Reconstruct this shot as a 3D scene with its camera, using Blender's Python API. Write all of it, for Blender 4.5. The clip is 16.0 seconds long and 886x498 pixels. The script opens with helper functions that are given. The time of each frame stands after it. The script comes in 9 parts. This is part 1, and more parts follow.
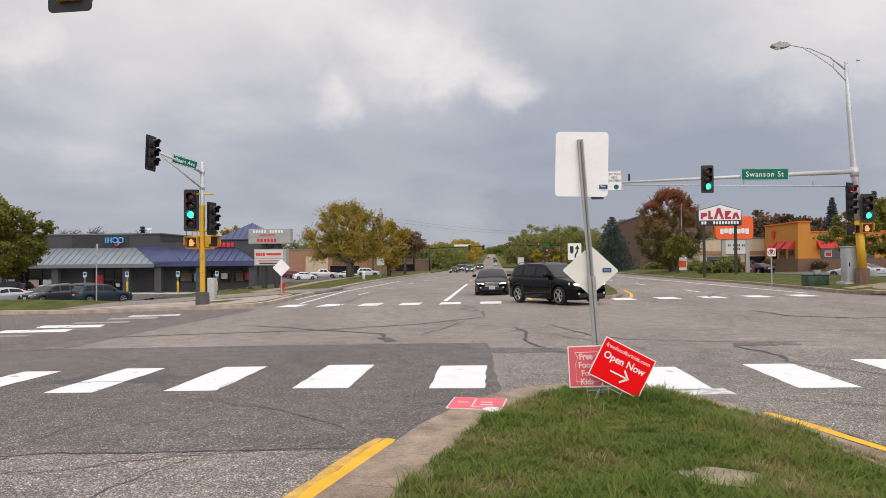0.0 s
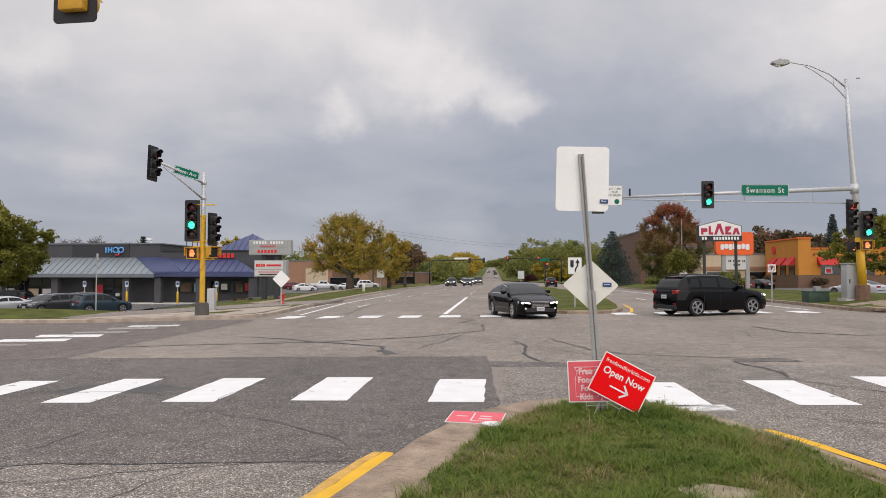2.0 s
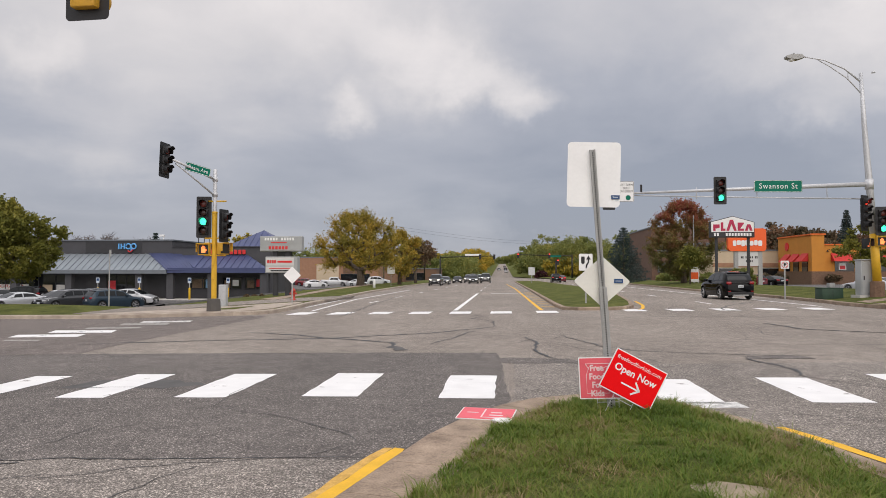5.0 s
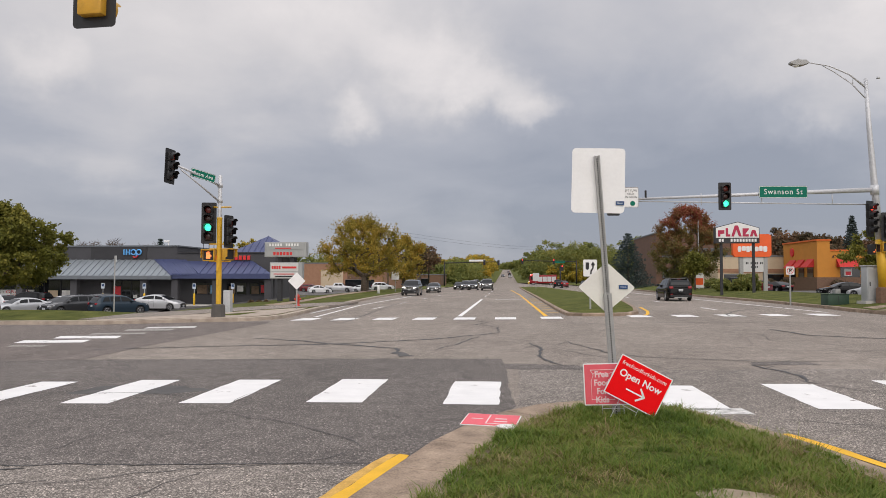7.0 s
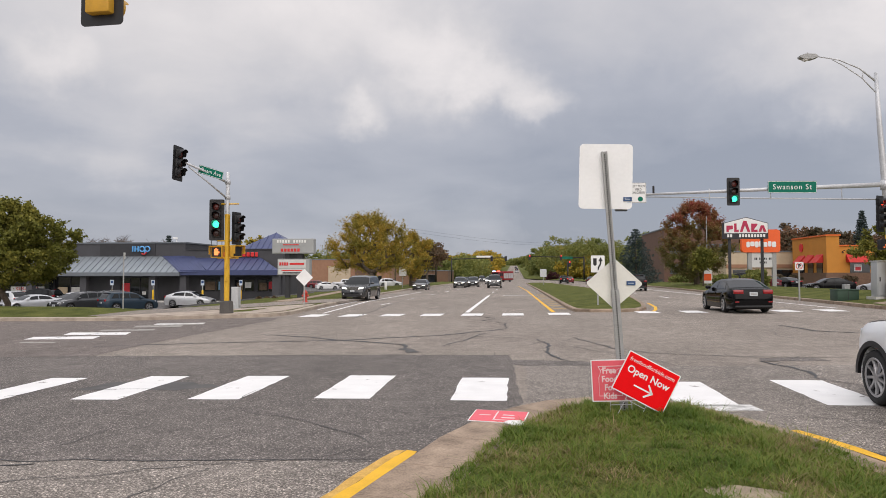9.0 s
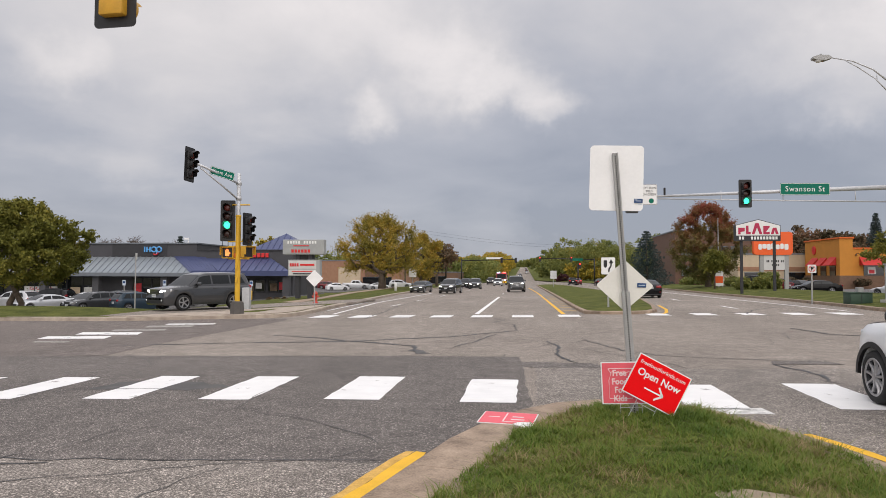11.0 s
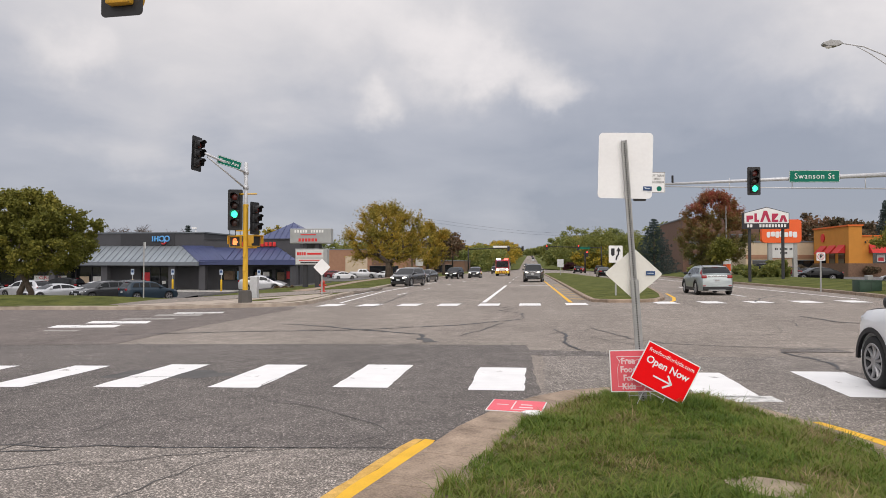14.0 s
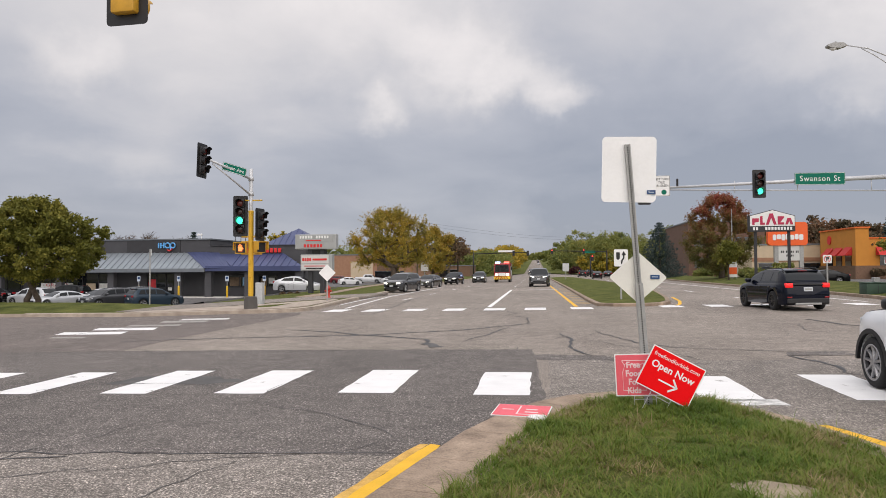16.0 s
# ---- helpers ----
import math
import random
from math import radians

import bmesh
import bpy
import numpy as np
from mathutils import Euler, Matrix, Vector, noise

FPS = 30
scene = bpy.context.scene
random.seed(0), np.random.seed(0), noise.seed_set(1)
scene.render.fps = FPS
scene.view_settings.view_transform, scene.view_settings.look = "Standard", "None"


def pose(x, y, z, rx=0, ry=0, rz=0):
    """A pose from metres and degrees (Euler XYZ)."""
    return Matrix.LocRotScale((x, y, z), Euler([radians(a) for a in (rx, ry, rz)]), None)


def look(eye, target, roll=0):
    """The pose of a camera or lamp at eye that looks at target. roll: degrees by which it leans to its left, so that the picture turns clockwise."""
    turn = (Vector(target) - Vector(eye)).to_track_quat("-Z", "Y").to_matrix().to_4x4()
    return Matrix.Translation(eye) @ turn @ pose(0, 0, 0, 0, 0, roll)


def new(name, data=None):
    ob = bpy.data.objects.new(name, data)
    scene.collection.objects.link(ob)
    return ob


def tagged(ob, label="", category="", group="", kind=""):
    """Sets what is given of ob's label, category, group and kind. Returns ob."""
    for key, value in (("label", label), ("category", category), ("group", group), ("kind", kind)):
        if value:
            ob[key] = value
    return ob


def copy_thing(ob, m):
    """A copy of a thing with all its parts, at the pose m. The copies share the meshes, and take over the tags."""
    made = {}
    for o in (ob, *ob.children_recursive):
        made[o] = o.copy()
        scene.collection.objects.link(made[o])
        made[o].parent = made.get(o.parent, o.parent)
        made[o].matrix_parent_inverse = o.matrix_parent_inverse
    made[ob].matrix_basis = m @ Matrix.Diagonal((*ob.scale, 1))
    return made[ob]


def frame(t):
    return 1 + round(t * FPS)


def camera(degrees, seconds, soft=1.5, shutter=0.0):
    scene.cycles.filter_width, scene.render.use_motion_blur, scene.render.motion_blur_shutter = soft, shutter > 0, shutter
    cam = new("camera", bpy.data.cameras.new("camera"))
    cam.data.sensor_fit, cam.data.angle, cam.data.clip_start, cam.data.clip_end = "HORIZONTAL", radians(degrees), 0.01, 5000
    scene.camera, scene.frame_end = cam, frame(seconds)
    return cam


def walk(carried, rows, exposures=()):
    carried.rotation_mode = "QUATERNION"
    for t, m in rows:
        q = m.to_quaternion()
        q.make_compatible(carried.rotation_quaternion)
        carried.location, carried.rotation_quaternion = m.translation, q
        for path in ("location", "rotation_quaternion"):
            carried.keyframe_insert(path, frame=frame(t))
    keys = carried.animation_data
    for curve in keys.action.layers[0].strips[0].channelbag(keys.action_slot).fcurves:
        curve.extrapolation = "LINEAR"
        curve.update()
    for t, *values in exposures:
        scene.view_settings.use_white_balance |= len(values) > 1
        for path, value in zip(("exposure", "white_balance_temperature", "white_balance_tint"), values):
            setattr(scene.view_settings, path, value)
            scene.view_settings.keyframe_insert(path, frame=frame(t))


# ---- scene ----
# ---------------- camera ----------------
# the plan below is drawn in units of 1.08 m; vehicles are built in metres
UNIT = 1.08
cam = camera(65.4, 16.0, soft=0.7)


def aim(yaw, pitch, roll, eye):
    """A pose at eye, yaw to the left of +Y, pitch upwards, in degrees."""
    return Matrix.Translation(Vector(eye) * UNIT) @ pose(0, 0, 0, 90 + pitch, 0, yaw) @ pose(0, 0, 0, 0, 0, roll)


walk(cam, [
    (0.0, aim(4.029, 1.103, -0.500, (0.000, 0.000, 1.620))),
    (0.5, aim(4.023, 1.276, -0.479, (0.002, -0.008, 1.622))),
    (1.0, aim(4.055, 1.592, -0.387, (0.001, -0.003, 1.619))),
    (1.5, aim(4.076, 1.915, -0.196, (0.001, -0.006, 1.623))),
    (2.0, aim(4.047, 2.165, 0.053, (0.000, -0.004, 1.623))),
    (2.5, aim(4.028, 2.169, 0.238, (-0.000, -0.003, 1.623))),
    (3.0, aim(4.075, 1.923, 0.263, (-0.001, 0.000, 1.621))),
    (3.5, aim(4.271, 1.638, 0.194, (-0.001, 0.008, 1.622))),
    (4.0, aim(4.560, 1.491, 0.145, (-0.003, 0.011, 1.621))),
    (6.5, aim(5.156, 2.546, 0.059, (-0.001, 0.010, 1.622))),
    (7.0, aim(5.265, 2.341, 0.092, (-0.005, 0.004, 1.623))),
    (7.5, aim(5.387, 2.097, 0.162, (-0.010, 0.008, 1.623))),
    (8.0, aim(5.513, 1.905, 0.247, (-0.009, 0.001, 1.622))),
    (8.5, aim(5.635, 1.877, 0.181, (-0.009, 0.002, 1.620))),
    (9.0, aim(5.864, 2.017, -0.015, (-0.005, 0.003, 1.627))),
    (11.5, aim(6.820, 2.130, 0.295, (-0.004, 0.006, 1.626))),
    (12.0, aim(6.911, 1.997, 0.326, (-0.005, 0.009, 1.629))),
    (12.5, aim(7.037, 1.929, 0.349, (-0.008, 0.016, 1.627))),
    (13.0, aim(7.170, 1.733, 0.330, (-0.012, 0.019, 1.625))),
    (13.5, aim(7.228, 1.433, 0.265, (-0.014, 0.026, 1.622))),
    (14.0, aim(7.245, 1.190, 0.077, (-0.021, 0.011, 1.623))),
    (14.5, aim(7.379, 1.155, -0.210, (-0.014, 0.012, 1.625))),
    (15.0, aim(7.509, 1.251, -0.379, (-0.015, 0.010, 1.623))),
    (15.5, aim(7.633, 1.400, -0.364, (-0.005, 0.011, 1.624))),
    (16.0, aim(7.672, 1.599, -0.287, (-0.009, -0.002, 1.624))),
], ((0.0, 0.07, 6780, 15), (1.5, 0.04, 6780, 15), (2.5, -0.04, 6780, 15), (3.5, 0.04, 6780, 15), (4.2, 0.03, 6780, 15), (6.3, -0.05, 6780, 15), (7.5, -0.03, 6780, 15), (8.5, 0.03, 6780, 15), (12.5, 0.02, 6780, 15), (14.5, 0.06, 6780, 15), (16.0, 0.06, 6780, 15)))

# ---------------- world and sun ----------------
world = bpy.data.worlds.new("overcast_sky")
scene.world = world
world.use_nodes = True
wn, wl = world.node_tree.nodes, world.node_tree.links
wn.clear()


def wnode(kind, **kw):
    n = wn.new(kind)
    for k, v in kw.items():
        n.inputs[k].default_value = v
    return n


def wmath(op, a, b=None):
    n = wn.new("ShaderNodeMath")
    n.operation = op
    for i, v in enumerate((a, b)):
        if v is None:
            continue
        if isinstance(v, (int, float)):
            n.inputs[i].default_value = v
        else:
            wl.new(v, n.inputs[i])
    return n.outputs[0]


sky = wn.new("ShaderNodeTexSky")
sky.sky_type = "NISHITA"
sky.sun_disc = False
sky.sun_elevation, sky.sun_rotation = radians(38), radians(200)
coord = wn.new("ShaderNodeTexCoord")
sep = wn.new("ShaderNodeSeparateXYZ")
wl.new(coord.outputs["Generated"], sep.inputs[0])
# clouds lie on a flat layer: direction divided by its rise
rise = wmath("ADD", wmath("MAXIMUM", sep.outputs[2], 0.0), 0.22)
flat = wn.new("ShaderNodeCombineXYZ")
wl.new(wmath("DIVIDE", sep.outputs[0], rise), flat.inputs[0])
wl.new(wmath("DIVIDE", sep.outputs[1], rise), flat.inputs[1])


def wnoise(scale, detail, rough, offset, distortion=0.0):
    m = wn.new("ShaderNodeMapping")
    m.inputs["Location"].default_value = offset
    wl.new(flat.outputs[0], m.inputs[0])
    n = wnode("ShaderNodeTexNoise", Scale=scale, Detail=detail, Roughness=rough, Distortion=distortion)
    wl.new(m.outputs[0], n.inputs["Vector"])
    return n.outputs["Fac"]


big = wnoise(0.8, 2, 0.45, (3.1, 0.4, 0))
fine = wnoise(2.1, 6, 0.52, (0.7, 5.2, 0), 0.25)
# broad bright breaks in the cloud deck: (direction, reach, strength)
BREAKS = [((-0.20, 0.92, 0.33), 0.24, 0.11), ((-0.02, 0.97, 0.26), 0.10, 0.20), ((0.025, 0.97, 0.225), 0.07, 0.20), ((-0.10, 0.95, 0.29), 0.15, 0.15), ((-0.21, 0.95, 0.22), 0.06, 0.17),
          ((-0.56, 0.79, 0.26), 0.09, 0.12), ((-0.51, 0.85, 0.15), 0.13, 0.09), ((0.45, 0.85, 0.30), 0.24, 0.26), ((0.39, 0.90, 0.20), 0.08, 0.15), ((0.26, 0.95, 0.12), 0.30, -0.15), ((0.10, 0.98, 0.10), 0.26, -0.08), ((0.37, 0.92, 0.12), 0.20, -0.09),
          ((0.10, 0.94, 0.32), 0.16, 0.05), ((-0.46, 0.83, 0.31), 0.34, 0.16), ((-0.07, 0.99, 0.04), 0.15, 0.10), ((-0.11, 0.99, 0.066), 0.06, -0.10), ((0.03, 0.99, 0.064), 0.07, -0.10)]
total = wmath("ADD", wmath("ADD", wmath("MULTIPLY", big, 0.22), 0.205), wmath("MULTIPLY", fine, 0.32))
warp = wn.new("ShaderNodeVectorMath")
warp.operation = "SCALE"
warp.inputs["Scale"].default_value = 0.16
wtex = wnode("ShaderNodeTexNoise", Scale=7.0, Detail=5.0, Roughness=0.6)
wl.new(coord.outputs["Generated"], wtex.inputs["Vector"])
wsub = wn.new("ShaderNodeVectorMath")
wsub.operation = "SUBTRACT"
wsub.inputs[1].default_value = (0.5, 0.5, 0.5)
wl.new(wtex.outputs["Color"], wsub.inputs[0])
wl.new(wsub.outputs[0], warp.inputs[0])
wadd = wn.new("ShaderNodeVectorMath")
wl.new(coord.outputs["Generated"], wadd.inputs[0])
wl.new(warp.outputs[0], wadd.inputs[1])
# clouds are wider than high
wflat = wn.new("ShaderNodeVectorMath")
wflat.operation = "MULTIPLY"
wflat.inputs[1].default_value = (1, 1, 1.6)
wl.new(wadd.outputs[0], wflat.inputs[0])
for way, reach, strength in BREAKS:
    dist = wn.new("ShaderNodeVectorMath")
    dist.operation = "DISTANCE"
    wl.new(wflat.outputs[0], dist.inputs[0])
    dist.inputs[1].default_value = Vector(way).normalized() * Vector((1, 1, 1.6))
    fall = wn.new("ShaderNodeMapRange")
    fall.interpolation_type = "SMOOTHSTEP"
    fall.inputs["From Min"].default_value, fall.inputs["From Max"].default_value = reach, 0.0
    wl.new(dist.outputs["Value"], fall.inputs["Value"])
    total = wmath("ADD", total, wmath("MULTIPLY", fall.outputs[0], strength))
high = wn.new("ShaderNodeMapRange")
high.inputs["From Min"].default_value, high.inputs["From Max"].default_value = 0.02, 0.42
high.inputs["To Min"].default_value, high.inputs["To Max"].default_value = -0.10, 0.13
wl.new(sep.outputs[2], high.inputs["Value"])
total = wmath("ADD", total, high.outputs[0])
ramp = wn.new("ShaderNodeValToRGB")
ramp.color_ramp.elements[0].position, ramp.color_ramp.elements[0].color = 0.28, (0.235, 0.268, 0.325, 1)
ramp.color_ramp.elements[1].position, ramp.color_ramp.elements[1].color = 0.98, (0.84, 0.82, 0.80, 1)
for pos, col in ((0.48, (0.325, 0.355, 0.405, 1)), (0.68, (0.51, 0.52, 0.535, 1))):
    e = ramp.color_ramp.elements.new(pos)
    e.color = col
wl.new(total, ramp.inputs[0])
skyback = wnode("ShaderNodeBackground", Strength=0.10)
wl.new(sky.outputs[0], skyback.inputs["Color"])
cloudback = wnode("ShaderNodeBackground", Strength=1.0)
wl.new(ramp.outputs[0], cloudback.inputs["Color"])
# an overcast sky grows brighter towards the zenith
zen = wn.new("ShaderNodeMapRange")
zen.interpolation_type = "SMOOTHSTEP"
zen.inputs["From Min"].default_value, zen.inputs["From Max"].default_value = 0.32, 0.95
zen.inputs["To Min"].default_value, zen.inputs["To Max"].default_value = 1.32, 3.0
wl.new(sep.outputs[2], zen.inputs["Value"])
wl.new(zen.outputs[0], cloudback.inputs["Strength"])
deck = wn.new("ShaderNodeMixShader")
deck.inputs[0].default_value = 0.93
wl.new(skyback.outputs[0], deck.inputs[1])
wl.new(cloudback.outputs[0], deck.inputs[2])
wout = wn.new("ShaderNodeOutputWorld")
wl.new(deck.outputs[0], wout.inputs[0])

sun_data = bpy.data.lights.new("sun", "SUN")
sun_data.energy, sun_data.angle, sun_data.color = 1.5, radians(75), (1.0, 0.96, 0.9)
sun = new("sun", sun_data)
sun.matrix_world = look((20, -60, 50), (0, 15, 0))


# ---------------- materials ----------------
def mat(name, color, rough=0.7, metal=0.0, spread=0.12, scale=8.0, fine_scale=60.0, bump=0.1, bump_scale=None, second=None, tint=0.0,
        emission=0.0, coat=0.0, spec=0.5, stain=0.0, per_object=0.0, alpha=None, bump_distance=0.02):
    """A two-scale procedural surface: broad stains, fine grain, relief."""
    m = bpy.data.materials.new(name)
    m.use_nodes = True
    nt = m.node_tree
    b = nt.nodes["Principled BSDF"]
    b.inputs["Roughness"].default_value, b.inputs["Metallic"].default_value = rough, metal
    b.inputs["Specular IOR Level"].default_value = spec
    b.inputs["Coat Weight"].default_value = coat
    b.inputs["Coat Roughness"].default_value = 0.05
    tc = nt.nodes.new("ShaderNodeTexCoord")
    n1, n2 = nt.nodes.new("ShaderNodeTexNoise"), nt.nodes.new("ShaderNodeTexNoise")
    n1.inputs["Scale"].default_value, n1.inputs["Detail"].default_value = scale, 5
    n2.inputs["Scale"].default_value, n2.inputs["Detail"].default_value = fine_scale, 3
    nt.links.new(tc.outputs["Object"], n1.inputs["Vector"])
    nt.links.new(tc.outputs["Object"], n2.inputs["Vector"])
    mixv = nt.nodes.new("ShaderNodeMath")
    mixv.operation = "ADD"
    half = nt.nodes.new("ShaderNodeMath")
    half.operation = "MULTIPLY"
    half.inputs[1].default_value = 0.6
    nt.links.new(n2.outputs["Fac"], half.inputs[0])
    nt.links.new(n1.outputs["Fac"], mixv.inputs[0])
    nt.links.new(half.outputs[0], mixv.inputs[1])
    r = nt.nodes.new("ShaderNodeMapRange")
    r.inputs["From Min"].default_value, r.inputs["From Max"].default_value = 0.5, 1.1
    r.inputs["To Min"].default_value, r.inputs["To Max"].default_value = 0, 1
    nt.links.new(mixv.outputs[0], r.inputs["Value"])
    c = nt.nodes.new("ShaderNodeMix")
    c.data_type = "RGBA"
    a_col = tuple(max(0.0, v * (1 - spread)) for v in color)
    b_col = tuple(min(1.0, v * (1 + spread)) for v in (second or color))
    c.inputs["A"].default_value, c.inputs["B"].default_value = (*a_col, 1), (*b_col, 1)
    nt.links.new(r.outputs[0], c.inputs["Factor"])
    out = c.outputs["Result"]
    if per_object:
        oi = nt.nodes.new("ShaderNodeObjectInfo")
        hsv = nt.nodes.new("ShaderNodeHueSaturation")
        rr = nt.nodes.new("ShaderNodeMapRange")
        rr.inputs["To Min"].default_value, rr.inputs["To Max"].default_value = 1 - per_object, 1 + per_object
        nt.links.new(oi.outputs["Random"], rr.inputs["Value"])
        nt.links.new(rr.outputs[0], hsv.inputs["Value"])
        nt.links.new(out, hsv.inputs["Color"])
        out = hsv.outputs[0]
    nt.links.new(out, b.inputs["Base Color"])
    if emission:
        b.inputs["Emission Color"].default_value = (*color, 1)
        b.inputs["Emission Strength"].default_value = emission
    if bump:
        bp = nt.nodes.new("ShaderNodeBump")
        bp.inputs["Strength"].default_value, bp.inputs["Distance"].default_value = bump, bump_distance
        if bump_scale:
            n3 = nt.nodes.new("ShaderNodeTexNoise")
            n3.inputs["Scale"].default_value, n3.inputs["Detail"].default_value = bump_scale, 4
            nt.links.new(tc.outputs["Object"], n3.inputs["Vector"])
            nt.links.new(n3.outputs["Fac"], bp.inputs["Height"])
        else:
            nt.links.new(n2.outputs["Fac"], bp.inputs["Height"])
        nt.links.new(bp.outputs[0], b.inputs["Normal"])
    return m


def asphalt(name, base, chip, chips, scale):
    """Asphalt: binder, pale aggregate chips, broad tyre-worn and damp stains."""
    m = bpy.data.materials.new(name)
    m.use_nodes = True
    nt = m.node_tree
    b = nt.nodes["Principled BSDF"]
    b.inputs["Roughness"].default_value = 0.86
    b.inputs["Specular IOR Level"].default_value = 0.3
    tc = nt.nodes.new("ShaderNodeTexCoord")
    vor = nt.nodes.new("ShaderNodeTexVoronoi")
    vor.inputs["Scale"].default_value = scale
    nt.links.new(tc.outputs["Object"], vor.inputs["Vector"])
    sepc = nt.nodes.new("ShaderNodeSeparateColor")
    nt.links.new(vor.outputs["Color"], sepc.inputs[0])
    pick = nt.nodes.new("ShaderNodeMapRange")
    pick.inputs["From Min"].default_value, pick.inputs["From Max"].default_value = 1 - chips, 1.0
    nt.links.new(sepc.outputs[0], pick.inputs["Value"])
    c = nt.nodes.new("ShaderNodeMix")
    c.data_type = "RGBA"
    c.inputs["A"].default_value, c.inputs["B"].default_value = (*base, 1), (*chip, 1)
    nt.links.new(pick.outputs[0], c.inputs["Factor"])
    # sparse larger stones, polished pale
    big_v = nt.nodes.new("ShaderNodeTexVoronoi")
    big_v.inputs["Scale"].default_value = scale * 0.42
    nt.links.new(tc.outputs["Object"], big_v.inputs["Vector"])
    big_c = nt.nodes.new("ShaderNodeSeparateColor")
    nt.links.new(big_v.outputs["Color"], big_c.inputs[0])
    some, near = nt.nodes.new("ShaderNodeMapRange"), nt.nodes.new("ShaderNodeMapRange")
    some.inputs["From Min"].default_value, some.inputs["From Max"].default_value = 0.80, 0.90
    near.inputs["From Min"].default_value, near.inputs["From Max"].default_value = 0.42, 0.30
    nt.links.new(big_c.outputs[1], some.inputs["Value"])
    nt.links.new(big_v.outputs["Distance"], near.inputs["Value"])
    both = nt.nodes.new("ShaderNodeMath")
    both.operation = "MULTIPLY"
    nt.links.new(some.outputs[0], both.inputs[0])
    nt.links.new(near.outputs[0], both.inputs[1])
    c2 = nt.nodes.new("ShaderNodeMix")
    c2.data_type = "RGBA"
    c2.inputs["B"].default_value = (*(min(0.75, v * 1.35) for v in chip), 1)
    nt.links.new(c.outputs["Result"], c2.inputs["A"])
    nt.links.new(both.outputs[0], c2.inputs["Factor"])
    col = c2.outputs["Result"]
    for sc, det, lo, hi, fmin, fmax, stretch in ((0.35, 6, 0.80, 1.14, 0.32, 0.68, 0.35), (2.6, 8, 0.80, 1.16, 0.3, 0.7, 1.0), (12.0, 5, 0.84, 1.14, 0.3, 0.7, 1.0), (42.0, 4, 0.50, 1.42, 0.32, 0.68, 1.0)):
        mp = nt.nodes.new("ShaderNodeMapping")
        mp.inputs["Scale"].default_value = (1, stretch, 1)
        nt.links.new(tc.outputs["Object"], mp.inputs[0])
        n = nt.nodes.new("ShaderNodeTexNoise")
        n.inputs["Scale"].default_value, n.inputs["Detail"].default_value, n.inputs["Roughness"].default_value = sc, det, 0.62
        nt.links.new(mp.outputs[0], n.inputs["Vector"])
        r = nt.nodes.new("ShaderNodeMapRange")
        r.inputs["From Min"].default_value, r.inputs["From Max"].default_value = fmin, fmax
        r.inputs["To Min"].default_value, r.inputs["To Max"].default_value = lo, hi
        nt.links.new(n.outputs["Fac"], r.inputs["Value"])
        mul = nt.nodes.new("ShaderNodeVectorMath")
        mul.operation = "SCALE"
        nt.links.new(col, mul.inputs[0])
        nt.links.new(r.outputs[0], mul.inputs["Scale"])
        col = mul.outputs[0]
    nt.links.new(col, b.inputs["Base Color"])
    bp = nt.nodes.new("ShaderNodeBump")
    bp.inputs["Strength"].default_value, bp.inputs["Distance"].default_value = 0.35, 0.006
    nt.links.new(vor.outputs["Distance"], bp.inputs["Height"])
    nt.links.new(bp.outputs[0], b.inputs["Normal"])
    return m


M = {}
M["asphalt"] = asphalt("asphalt_worn", (0.232, 0.199, 0.168), (0.46, 0.395, 0.34), 0.38, 120)
M["asphalt_coarse"] = asphalt("asphalt_coarse", (0.152, 0.133, 0.116), (0.50, 0.44, 0.385), 0.5, 105)
M["asphalt_new"] = asphalt("asphalt_patch", (0.118, 0.104, 0.094), (0.40, 0.355, 0.32), 0.25, 120)
M["asphalt_side"] = asphalt("asphalt_side_street", (0.150, 0.126, 0.112), (0.36, 0.31, 0.275), 0.32, 120)
M["tar"] = mat("crack_sealant", (0.035, 0.034, 0.034), 0.55, spread=0.4, scale=3)
M["tar_old"] = mat("crack_faded", (0.085, 0.081, 0.077), 0.8, spread=0.4, scale=3)
M["paint_white"] = mat("road_paint_white", (0.80, 0.79, 0.77), 0.75, spread=0.07, scale=3, fine_scale=90, bump=0.25, bump_distance=0.004)
M["paint_worn"] = mat("road_paint_worn", (0.42, 0.41, 0.39), 0.8, spread=0.35, scale=9, fine_scale=70, bump=0.2, second=(0.7, 0.69, 0.66))
M["paint_faint"] = mat("road_paint_faint", (0.20, 0.18, 0.16), 0.85, spread=0.2, scale=9, fine_scale=70, bump=0.2, second=(0.42, 0.40, 0.37))
M["hatch_faded"] = mat("hatching_paint_faded", (0.30, 0.20, 0.09), 0.85, spread=0.3, scale=6, fine_scale=70, bump=0.2, second=(0.42, 0.30, 0.15))
M["paint_yellow"] = mat("kerb_paint_yellow", (0.80, 0.44, 0.018), 0.7, spread=0.14, scale=4, fine_scale=70, bump=0.2, bump_distance=0.005)
M["paint_yellow_old"] = mat("kerb_paint_yellow_worn", (0.55, 0.30, 0.05), 0.8, spread=0.25, scale=6, fine_scale=70, bump=0.2, second=(0.66, 0.40, 0.10))
M["concrete"] = mat("concrete", (0.22, 0.158, 0.112), 0.9, spread=0.34, scale=3.2, fine_scale=60, bump=0.5, second=(0.34, 0.255, 0.185), bump_distance=0.005, per_object=0.07)
